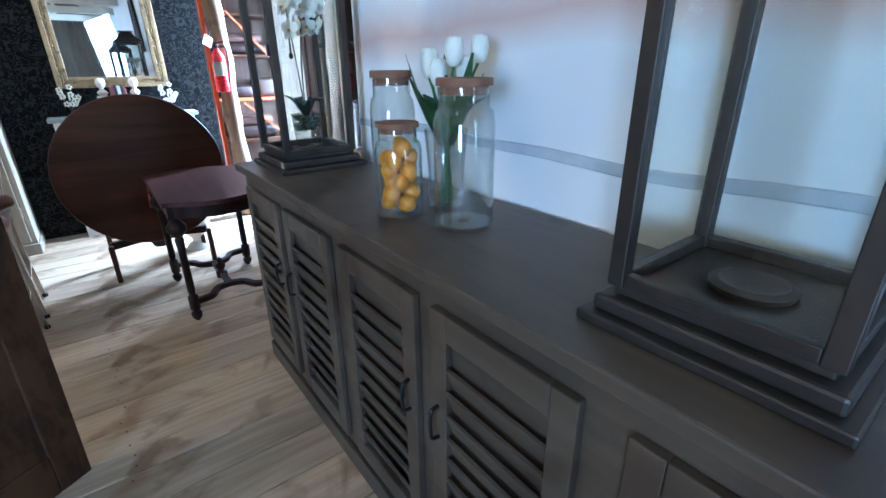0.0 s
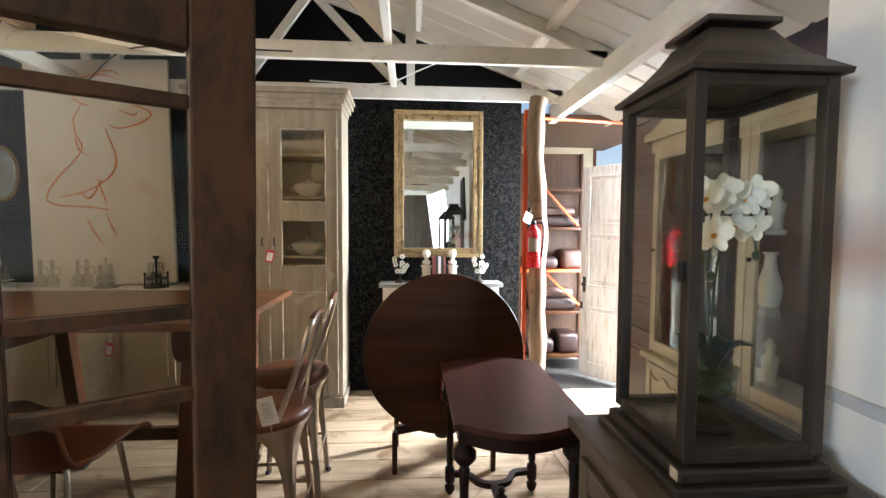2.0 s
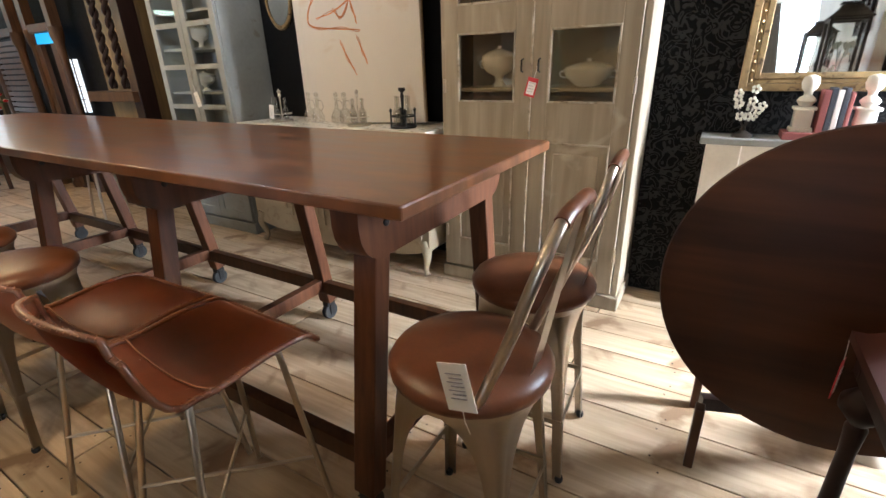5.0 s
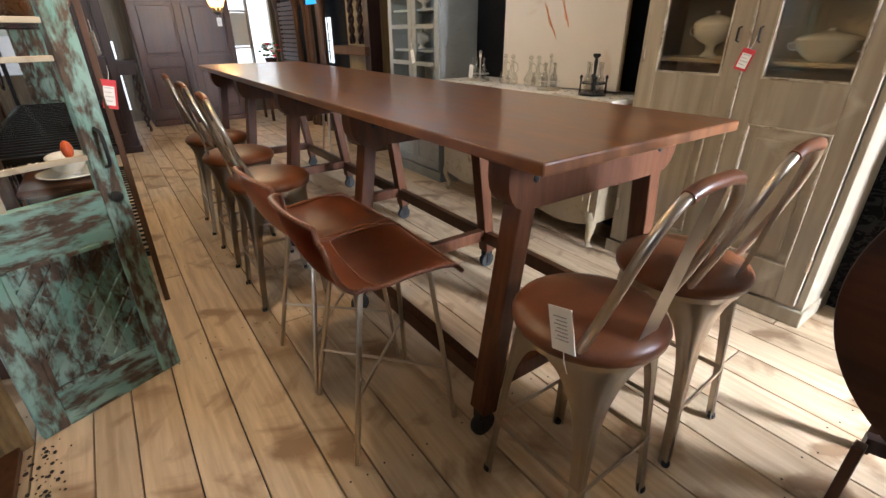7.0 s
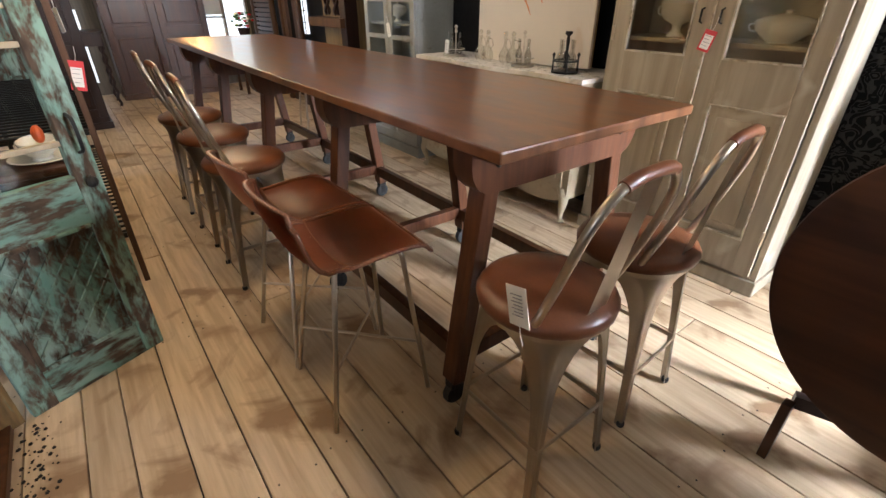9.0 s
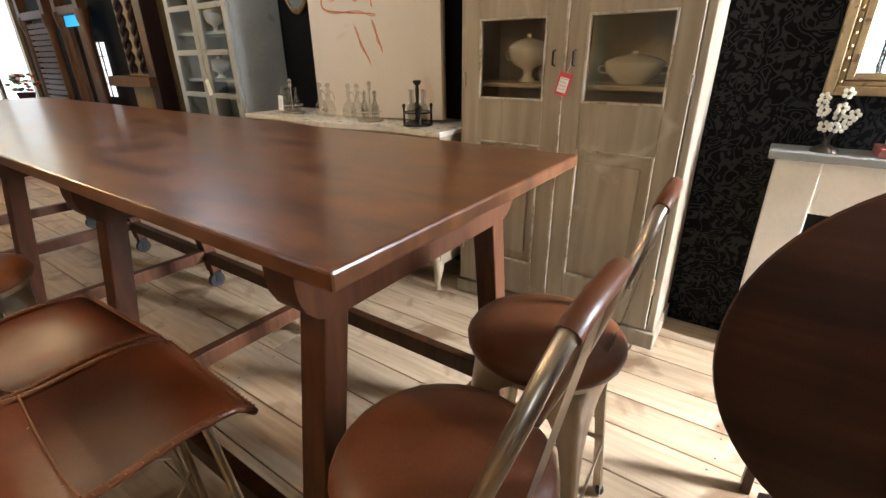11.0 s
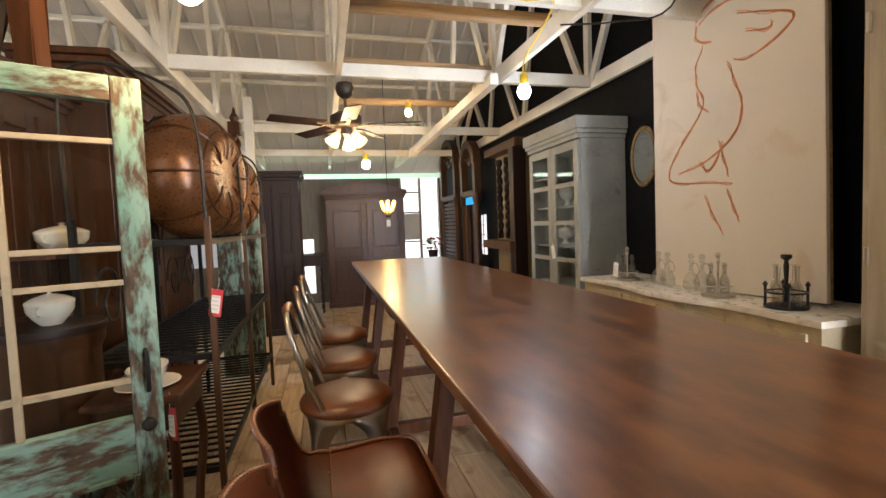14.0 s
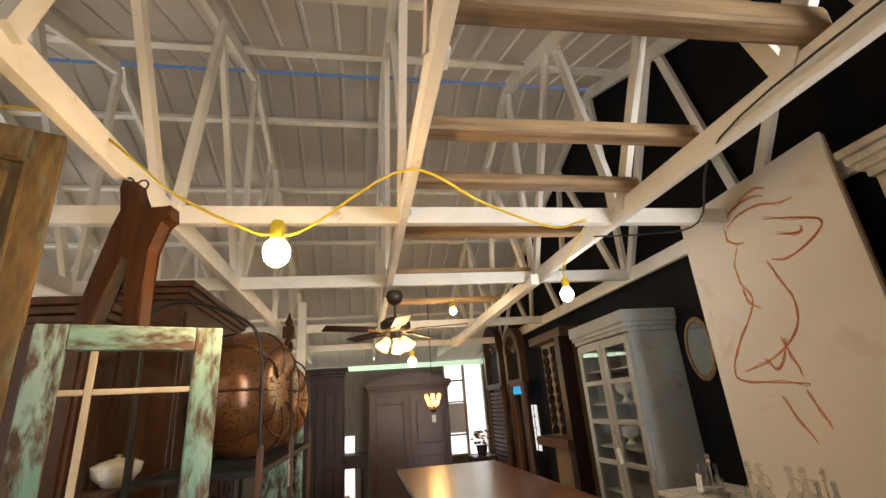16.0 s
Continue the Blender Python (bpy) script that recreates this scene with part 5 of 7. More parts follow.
def tulips(x, y):
    random.seed(7)
    v = thing("tulip_vase", "glass vase of white tulips with green leaves", "vase", (x, y, 0.976))
    g = part("vase", lathe(nb(), [(0.05, 0.0), (0.055, 0.01), (0.05, 0.1), (0.06, 0.22), (0.058, 0.222), (0.047, 0.1), (0.05, 0.012), (0.01, 0.01)], 24, cap=False), "glass", v, smooth=50)
    g.visible_shadow = False
    for k in range(9):
        a = k * 0.7
        r = 0.03 + 0.055 * random.random()
        tip = Vector((r * 1.2 * math.cos(a), r * 1.6 * math.sin(a), 0.335 + 0.065 * random.random()))
        stem = curve([(0.02 * math.cos(a + 2), 0.02 * math.sin(a + 2), 0.02), (0.015 * math.cos(a), 0.015 * math.sin(a), 0.22), tip], 6)
        s = part("stem", tube(nb(), stem, 0.004, 6), "leaf", v)
        bm = nb()
        for j in range(6):
            aj = j * 1.047 + (0.3 if j % 2 else 0)
            c = tip + Vector((0.011 * math.cos(aj), 0.011 * math.sin(aj), 0.024))
            bmesh.ops.create_uvsphere(bm, u_segments=8, v_segments=7, radius=1, matrix=Matrix.Translation(c) @ Matrix.Rotation(aj, 4, "Z") @ Matrix.Rotation(0.12, 4, "Y") @ Matrix.Diagonal((0.010, 0.020, 0.034, 1)))
        part("flower", bm, "petal", s, "closed white tulip bloom", smooth=60)
    for k in range(10):
        a = k * 0.63 + 0.2
        pts = curve([(0.02 * math.cos(a), 0.02 * math.sin(a), 0.18), (0.06 * math.cos(a), 0.07 * math.sin(a), 0.28), (0.10 * math.cos(a), 0.12 * math.sin(a), 0.36 + 0.06 * math.sin(k * 2.1))], 5)
        bm, rows = nb(), []
        for i, p in enumerate(pts):
            w = 0.02 * math.sin(math.pi * min(0.98, (i + 1) / (len(pts)))) + 0.002
            s = Vector((-math.sin(a), math.cos(a), 0)) * w
            rows.append((bm.verts.new(p - s), bm.verts.new(p + Vector((0, 0, -w * 0.4))), bm.verts.new(p + s)))
        for p, q in zip(rows, rows[1:]):
            for i in (0, 1):
                bm.faces.new((p[i], p[i + 1], q[i + 1], q[i]))
        bmesh.ops.solidify(bm, geom=bm.faces[:], thickness=0.0015)
        part("leaf", bm, "leaf", v, smooth=60)


def orchid(x, y, z):
    """A potted orchid with two arching sprays of open blooms."""
    random.seed(15)
    t = thing("white_orchid", "white orchid in a mossy pot standing inside the lantern", "plant", (x, y, z))
    part("pot", lathe(nb(), [(0.042, 0.0), (0.05, 0.01), (0.058, 0.12), (0.062, 0.13), (0.055, 0.13), (0.05, 0.115)], 20, cap=False), "glass_dusty", t, "thin clear glass pot", smooth=50)
    bm = nb()
    for k in range(26):
        a, r = k * 2.4, 0.046 * (k / 26) ** 0.5
        ball(bm, (r * math.cos(a), r * math.sin(a), 0.07 + 0.05 * random.random()), 0.014, 1, 1, 0.8, seg=6)
    part("moss", bm, "moss", t, smooth=60)
    for k in range(5):
        a = k * 1.3 + 0.4
        pts = curve([(0.01 * math.cos(a), 0.01 * math.sin(a), 0.12), (0.045 * math.cos(a), 0.045 * math.sin(a), 0.19), (0.085 * math.cos(a), 0.085 * math.sin(a), 0.17 + 0.02 * (k % 3))], 5)
        bm, rows = nb(), []
        for i, p in enumerate(pts):
            w = 0.022 * math.sin(math.pi * min(0.97, (i + 1.5) / (len(pts) + 1)))
            sd = Vector((-math.sin(a), math.cos(a), 0)) * w
            rows.append((bm.verts.new(p - sd), bm.verts.new(p + Vector((0, 0, -w * 0.5))), bm.verts.new(p + sd)))
        for p, q in zip(rows, rows[1:]):
            for i in (0, 1):
                bm.faces.new((p[i], p[i + 1], q[i + 1], q[i]))
        bmesh.ops.solidify(bm, geom=bm.faces[:], thickness=0.002)
        part("leaf", bm, "orchid_leaf", t, smooth=60)
    for s, tip in ((1, (0.085, -0.02, 0.40)), (-1, (-0.06, -0.075, 0.36))):
        line = curve([(0, 0, 0.12), (0.01 * s, 0.01, 0.32), (0.03 * s, 0.0, 0.50), (tip[0] * 0.75, tip[1] * 0.6, 0.52), tip], 6)
        st = part("stem", tube(nb(), line, 0.0028, 6), "orchid_leaf", t, smooth=60)
        for k, i in enumerate((10, 13, 15, 17, 19, 21)):
            c = line[i] + Vector((0.02 * math.cos(k * 2.2), -0.014, 0.014 * math.sin(k * 2.2)))
            face = Matrix.Translation(c) @ Matrix.Rotation(radians(-60 + 25 * random.uniform(-1, 1)), 4, "Z") @ Matrix.Rotation(radians(78 + 14 * random.uniform(-1, 1)), 4, "X")
            bm = nb()
            for j in range(5):
                wide = 0.020 if j in (1, 4) else 0.013
                bmesh.ops.create_uvsphere(bm, u_segments=8, v_segments=6, radius=1, matrix=face @ Matrix.Rotation(j * 1.2566, 4, "Z") @ Matrix.Translation((0, 0.021, 0.002)) @ Matrix.Diagonal((wide, 0.021, 0.0028, 1)))
            bl = part("bloom", bm, "petal", st, "flat white five-petalled bloom", smooth=60)
            part("lip", ball(nb(), face @ Vector((0, -0.003, 0.006)), 0.006, seg=6), "lemon", bl)
        part("bud", ball(nb(), Vector(tip) + Vector((0, 0, -0.012)), 0.009, 1, 1, 1.3, seg=8), "orchid_leaf", st, smooth=60)


console()
lantern(1.235, 2.37, True)
lantern(1.252, 0.69)
orchid(1.245, 2.375, 1.05)
glass_jar((1.205, 1.625, 0.976), 0.064, 0.37, "tall clear glass jar with wooden lid on the console")
glass_jar((1.225, 1.335, 0.976), 0.074, 0.355, "wide clear glass jar with wooden lid on the console")
glass_jar((1.14, 1.50, 0.976), 0.062, 0.25, "lidded glass jar packed with lemons")
random.seed(11)
for k in range(17):
    a, z = k * 2.4, 1.018 + (k // 3) * 0.029
    q = 0.030 if k % 3 else 0.026
    lem = tagged(part("lemon", ball(nb(), (0, 0, 0), 0.0225, 1, 1, 1.2, seg=14), "lemon", smooth=60), "ripe yellow lemon packed inside a glass jar", "lemon", group="lemons in the jar")
    lem.matrix_world = pose(1.14 + q * math.cos(a), 1.50 + q * math.sin(a), z, 70 * math.sin(k), 50 * math.cos(k * 3), 0)
tulips(1.29, 1.49)

# black louvred shutter on the plaster wall
def shutter():
    t = thing("wall_shutter", "black louvred wooden shutter hung on the plaster wall", "shutter")
    z0, z1 = 1.71, 2.44
    for a, b, lean in ((1.77, 2.068, 0.32), (1.46, 1.762, 0.0)):
        def outer(z):
            return b - (z - z0) * lean
        f = nb()
        beam(f, (1.456, outer(z0) - 0.015, z0), (1.456, outer(z1) - 0.015, z1), 0.032, 0.032, up=(0, 1, 0), bevel=0.003)
        box(f, 1.44, 1.472, a, a + 0.03, z0, z1, 0.003)
        box(f, 1.4405, 1.4715, a + 0.0305, b - 0.031, z0, z0 + 0.035, 0.003)
        box(f, 1.4405, 1.4715, a + 0.0305, outer(z1) - 0.03, z1 - 0.035, z1, 0.003)
        d = part("leaf_frame", f, "ebony", t)
        for k in range(15):
            z = z0 + 0.06 + k * 0.044
            part("slat", box(nb(), -0.003, 0.003, a + 0.031, outer(z) - 0.033, -0.014, 0.014, 0.001, pose(1.456, 0, z, 0, -30 + 5 * math.sin(k * 2.7), 0)), "ebony", d)


shutter()


# ---- north-east corner: pole, extinguisher, doors, porch ----
def corner_pole():
    t = thing("tree_pole", "stripped bare tree trunk post with knots", "post", (1.61, 5.13, 0))
    pts = [(0.02 * math.sin(z * 2.1) + 0.012 * math.sin(z * 5), 0.015 * math.cos(z * 1.7), z) for z in [i * 0.13 for i in range(20)]] + [(0.0, 0.0, 2.55)]
    part("trunk", tube(nb(), pts, 0.07, 16, radii=[0.072 + 0.008 * math.sin(i * 1.9) for i in range(21)]), "pole", t, smooth=60)
    bm = nb()
    for k in range(7):
        ball(bm, (0.066 * math.cos(k * 2.0 - 2.2), 0.066 * math.sin(k * 2.0 - 2.2), 0.3 + k * 0.31), 0.016, 1, 1, 1.4, seg=8)
    part("knot", bm, "pole", t, smooth=60)
    tagged(part("orange_post", box(nb(), 1.49, 1.525, 5.12, 5.155, 0.0, 2.46, 0.003), "orange"), "slim orange painted steel post", "post")
    tagged(part("orange_rail", tube(nb(), [(1.525, 5.14, 2.40), (2.6, 5.45, 2.44)], 0.014, 8), "orange"), "thin orange rail across the doorway", "rail")
    e = thing("fire_extinguisher", "red fire extinguisher with white label hung on the post", "extinguisher", (1.545, 5.00, 1.165))
    c = part("cylinder", lathe(nb(), [(0.045, 0.0), (0.056, 0.01), (0.057, 0.27), (0.05, 0.30), (0.025, 0.33), (0.02, 0.345)], 24), "red", e, smooth=50)
    bm = nb()
    cols = [[bm.verts.new((0.058 * math.cos(radians(a)), 0.058 * math.sin(radians(a)), z)) for z in (0.13, 0.24)] for a in range(-150, -49, 10)]
    for p, q in zip(cols, cols[1:]):
        bm.faces.new((p[0], p[1], q[1], q[0]))
    bmesh.ops.solidify(bm, geom=bm.faces[:], thickness=0.001)
    part("label", bm, "paper", c, "white printed label")
    part("valve", lathe(nb(), [(0.018, 0.345), (0.018, 0.375), (0.01, 0.385)], 12), "iron", e)
    part("lever", beam(nb(), (-0.01, -0.01, 0.385), (0.06, -0.05, 0.40), 0.018, 0.01), "iron", e)
    part("hose", tube(nb(), curve([(0.02, -0.01, 0.36), (0.075, -0.01, 0.35), (0.08, 0.0, 0.2), (0.066, 0.0, 0.08)], 5), 0.009, 8), "rubber", e, smooth=60)
    part("hanger", box(nb(), -0.02, 0.02, 0.04, 0.075, 0.24, 0.30), "iron", e)
    paper_tag(pose(1.49, 4.925, 1.60, -20, 30, 10), 0.07, 0.09)


def panel_door(name, label, a, b, z0, z1, thick, material, fields, category="door"):
    """A framed panel door that runs from a to b on the plan."""
    a, b = Vector((*a, 0)), Vector((*b, 0))
    w = (b - a).length
    t = thing(name, label, category)
    t.matrix_world = Matrix.Translation(a) @ Matrix.Rotation(math.atan2((b - a).y, (b - a).x), 4, "Z")
    holes = fields
    part("frame", panel_frame(nb(), 0, w, z0, z1, -thick / 2, thick / 2, 0.085, holes), material, t)
    for za, zb in holes:
        p = nb()
        box(p, 0.086, w - 0.086, -thick * 0.2, thick * 0.2, za + 0.0005, zb - 0.0005)
        box(p, 0.12, w - 0.12, -thick * 0.38, thick * 0.38, za + 0.04, zb - 0.04, 0.006)
        part("panel", p, material, t)
        mo = nb()
        for s in (-1, 1):
            y0, y1 = sorted((s * thick * 0.21, s * (thick * 0.5 + 0.006)))
            box(mo, 0.078, 0.092, y0, y1, za - 0.007, zb + 0.007, 0.004)
            box(mo, w - 0.092, w - 0.078, y0, y1, za - 0.007, zb + 0.007, 0.004)
            box(mo, 0.0925, w - 0.0925, y0, y1, za - 0.007, za + 0.007, 0.004)
            box(mo, 0.0925, w - 0.0925, y0, y1, zb - 0.007, zb + 0.007, 0.004)
        part("moulding", mo, material, t)
    return t, w


def doors():
    t, w = panel_door("porch_door", "weathered white panelled door standing open to daylight", (2.265, 5.80), (2.60, 5.36), 0.02, 2.08, 0.04, "white_wash", [(0.15, 0.70), (0.92, 1.42), (1.52, 1.98)])
    part("lock_plate", box(nb(), 0.03, 0.06, -0.026, -0.0205, 0.85, 1.0), "iron", t)
    part("knob", ball(nb(), (0.045, -0.045, 0.93), 0.02), "iron", t)
    part("hinge", box(nb(), 0.0, 0.03, -0.026, -0.0205, 0.68, 0.75), "iron", t)
    panel_door("brown_door", "dull red-brown panelled door leaf standing upright", (2.27, 4.88), (2.27, 4.26), 0.0, 2.36, 0.045, "red_brown", [(0.18, 0.62), (0.74, 0.98), (1.08, 1.62), (1.72, 2.26)])
    # porch: shelf with dark goods, bright boards
    s = thing("porch_shelf", "dark shelf unit with goods in the porch", "shelf", (1.66, 5.98, 0))
    W = 0.78
    for z in (0.12, 0.58, 1.02, 1.46, 1.86):
        part("board", box(nb(), 0.0255, W - 0.0005, 0.0, 0.36, z, z + 0.03, 0.003), "walnut" if z != 1.02 else "orange", s)
    part("back", box(nb(), 0, W + 0.025, 0.381, 0.40, 0.0, 2.3), "carved", s, "dark boarded back")
    for x in (0.0, W):
        for y in (0.0, 0.355):
            part("post", box(nb(), x, x + 0.025, y, y + 0.025, 0, 2.3), "walnut", s)
    part("brace", beam(nb(), (0.30, -0.016, 1.0), (0.72, -0.016, 0.62), 0.03, 0.02), "orange", s)
    part("brace", beam(nb(), (0.25, -0.016, 1.9), (0.62, -0.016, 1.5), 0.03, 0.02), "orange", s)
    for x, z, w, h, c in ((1.90, 0.151, 0.34, 0.16, "ebony"), (2.22, 0.151, 0.24, 0.22, "ebony"), (2.04, 0.611, 0.52, 0.14, "ebony"), (2.05, 0.752, 0.44, 0.10, "red_brown"), (1.92, 1.051, 0.36, 0.13, "ebony"), (2.26, 1.051, 0.26, 0.20, "red_brown"), (2.05, 1.491, 0.56, 0.12, "ebony"), (2.04, 1.612, 0.46, 0.09, "red_brown")):
        bm = box(nb(), -w / 2, w / 2, -0.15, 0.15, 0.0, h, min(0.045, h * 0.42))
        tagged(part("folded_blanket", bm, c, smooth=60), "dark folded blanket stacked on the porch shelf", "blanket", group="porch blankets").location = (x, 6.155, z)
    wall("wall_porch", box(nb(), 1.50, 1.56, 5.64, 7.2, 0, 2.5), "far_boards", "weathered boarded porch wall")
    wall("wall_porch_back", box(nb(), 1.56, 2.9, 7.1, 7.2, 0, 2.5), "cream", "cream boarded porch end wall")
    tagged(part("porch_ceiling", box(nb(), 1.5, 3.1, 5.64, 7.3, 2.5, 2.56), "carved"), "dark boarded porch ceiling", "ceiling", kind="structure")
    tagged(part("pavement", box(nb(), 1.6, 4.5, 5.4, 9.5, -0.16, -0.028), "ground"), "pale sunlit porch paving", "pavement", kind="structure")


def vitrine():
    t = thing("cream_vitrine", "cream painted glazed cabinet with carved panels and arched crown", "cabinet")
    # local: front at x=0 facing -x, y along the front
    t.matrix_world = pose(2.13, 2.98, 0)
    W = 1.30
    part("platform", box(nb(), -0.27, 0.5, -0.1, W - 0.02, -0.02, 0.045, 0.004), "floor_y", t, "rough board under the cabinet")
    part("plinth", box(nb(), -0.03, 0.5, -0.02, W + 0.02, 0.046, 0.13, 0.01), "cream", t)
    part("lower_body", box(nb(), 0.0, 0.5, 0, W, 0.131, 0.63, 0.004), "cream", t)
    part("waist", box(nb(), -0.035, 0.5, -0.03, W + 0.03, 0.6305, 0.675, 0.012), "cream", t)
    u = nb()
    box(u, 0.03, 0.48, 0.0, 0.03, 0.6755, 2.0)
    box(u, 0.03, 0.48, W - 0.03, W, 0.6755, 2.0)
    part("upper_body", u, "cream", t)
    # The interior's shade is put into dark boards added at back and sides.
    part("back_panel", box(nb(), 0.46, 0.48, 0.031, W - 0.031, 0.6755, 2.0), "walnut", t, "back board coloured dark for the shaded cabinet interior")
    for y in (0.0305, W - 0.0385):
        part("shade_lining", box(nb(), 0.06, 0.459, y, y + 0.008, 0.68, 1.99), "walnut", t)
    arch = [(0, 1.98), (0, 2.05)] + [(W * i / 20, 2.05 + 0.20 * math.sin(math.pi * i / 20) ** 1.5) for i in range(1, 20)] + [(W, 2.05), (W, 1.98)]
    for d0, d1, k in ((0.0, 0.46, 0.0), (-0.04, 0.48, 0.05)):
        bm = prism(nb(), [(x, z + (k if z > 2.0 else 0.02 * (k > 0) + 0.03 * (k > 0))) if not k else (x * 1.04 - 0.026, z + (0.045 if z > 2.0 else 0.07)) for x, z in arch], d0, d1)
        bmesh.ops.transform(bm, matrix=Matrix(((0, 1, 0, 0), (1, 0, 0, 0), (0, 0, 1, 0), (0, 0, 0, 1))), verts=bm.verts)
        part("crown" if k else "arch_head", bm, "cream", t)
    for k in range(3):
        a, b = 0.02 + k * 0.42, 0.02 + k * 0.42 + 0.415
        f = nb()
        for y0, y1 in ((a, a + 0.055), (b - 0.055, b)):
            box(f, 0.004, 0.028, y0, y1, 0.69, 2.0, 0.004)
        for z0, z1 in ((0.69, 0.76), (1.93, 2.0)):
            box(f, 0.004, 0.028, a + 0.0555, b - 0.0555, z0, z1, 0.004)
        d = part("glazed_door", f, "cream", t)
        part("pane", box(nb(), 0.014, 0.017, a + 0.056, b - 0.056, 0.761, 1.929), "glass_green", d).visible_shadow = False
        part("knob", ball(nb(), (-0.006, b - 0.03, 1.35), 0.012), "iron", d)
        f = nb()
        for y0, y1 in ((a + 0.01, a + 0.06), (b - 0.06, b - 0.01)):
            box(f, -0.018, -0.001, y0, y1, 0.15, 0.615, 0.004)
        for z0, z1 in ((0.15, 0.21), (0.565, 0.615)):
            box(f, -0.018, -0.001, a + 0.0605, b - 0.0605, z0, z1, 0.004)
        d = part("lower_door", f, "cream", t)
        ya, yb, n = a + 0.075, b - 0.075, 14
        pts = [(ya, 0.225), (yb, 0.225)] + [(yb - (yb - ya) * i / n, 0.515 + 0.025 * math.sin(math.pi * i / n) + 0.014 * math.cos(4 * math.pi * i / n)) for i in range(n + 1)]
        bm = prism(nb(), pts, -0.014, -0.001)
        bmesh.ops.transform(bm, matrix=Matrix(((0, 1, 0, 0), (1, 0, 0, 0), (0, 0, 1, 0), (0, 0, 0, 1))), verts=bm.verts)
        part("carved_panel", bm, "cream", d)
        top = [(-0.014, y, z) for y, z in pts[2:]]
        part("carving", tube(nb(), top, 0.007, 6), "cream", d, smooth=60)
        part("knob", ball(nb(), (-0.022, b - 0.035, 0.38), 0.01), "iron", d)
    for z in (1.08, 1.45):
        part("shelf", box(nb(), 0.06, 0.455, 0.031, W - 0.031, z, z + 0.015), "glass", t).visible_shadow = False
    random.seed(5)
    for k in range(9):
        z, y = (0.677, 1.096, 1.466)[k % 3], 2.98 + 0.18 + 0.4 * (k // 3)
        if k % 2:
            v = thing("white_figurine", "small white porcelain figure inside the cabinet", "figurine", (2.40, y, z), group="cabinet china")
            part("body", lathe(nb(), [(0.045, 0), (0.05, 0.02), (0.03, 0.03), (0.035, 0.1), (0.045, 0.15), (0.02, 0.18), (0.028, 0.22), (0.01, 0.25)], 16), "china", v, smooth=60)
        else:
            v = thing("white_vase", "white porcelain vase inside the cabinet", "vase", (2.38, y, z), group="cabinet china")
            part("body", lathe(nb(), [(0.04, 0), (0.05, 0.02), (0.06, 0.1), (0.03, 0.2), (0.025, 0.26), (0.04, 0.28)], 16), "china", v, smooth=60)


corner_pole()
doors()
vitrine()


# ---- glazed brown door by the console ----
def brown_glazed_door():
    t = thing("glazed_door", "old brown wooden glazed door leaning upright", "door")
    a, b = Vector((0.225, 2.275, 0)), Vector((-0.35, 1.91, 0))
    t.matrix_world = Matrix.Translation(a) @ Matrix.Rotation(math.atan2((b - a).y, (b - a).x), 4, "Z") @ Matrix.Rotation(radians(-3.0), 4, "X")
    W, H, s = (b - a).length, 1.89, 0.10
    f = nb()
    box(f, 0, s, -0.02, 0.02, 0, H, 0.004)
    box(f, W - s, W, -0.02, 0.02, 0, H, 0.004)
    box(f, s + 0.0005, W - s - 0.0005, -0.02, 0.02, H - 0.11, H, 0.004)
    box(f, s + 0.0005, W - s - 0.0005, -0.02, 0.02, 0, 0.16, 0.004)
    box(f, s + 0.0005, W - s - 0.0005, -0.02, 0.02, 0.62, 0.72, 0.004)
    part("frame", f, "brown_frame", t)
    part("panel", box(nb(), s + 0.0005, W - s - 0.0005, -0.008, 0.008, 0.161, 0.619), "brown_frame", t)
    xm = s + (W - 2 * s) * 0.5
    zs = [0.72, 1.0, 1.22, 1.36, 1.70, H - 0.11]
    part("muntin", box(nb(), xm - 0.011, xm + 0.011, -0.014, 0.014, 0.7205, H - 0.1105, 0.002), "brown_frame", t)
    for z in zs[1:-1]:
        for p, q in ((s + 0.0005, xm - 0.0115), (xm + 0.0115, W - s - 0.0005)):
            part("muntin", box(nb(), p, q, -0.013, 0.013, z - 0.011, z + 0.011, 0.002), "brown_frame", t)
    for za, zb in zip(zs, zs[1:]):
        for p, q in ((s, xm - 0.011), (xm + 0.011, W - s)):
            part("pane", box(nb(), p, q, -0.0015, 0.0015, za + 0.0112, zb - 0.0112), "glass_dusty", t).visible_shadow = False
    k = thing("round_stand", "dark round topped wooden stand with a hanging tag", "stand", (0.08, 1.83, 0))
    part("top", lathe(nb(), [(0.12, 0.93), (0.135, 0.938), (0.135, 0.955), (0.12, 0.962)], 28), "ebony", k, smooth=40)
    part("column", lathe(nb(), [(0.12, 0.0), (0.11, 0.03), (0.04, 0.06), (0.03, 0.4), (0.05, 0.75), (0.09, 0.929)], 18), "ebony", k, smooth=50)
    paper_tag(pose(0.13, 1.70, 0.70, 0, 22, -40), 0.07, 0.06)


brown_glazed_door()


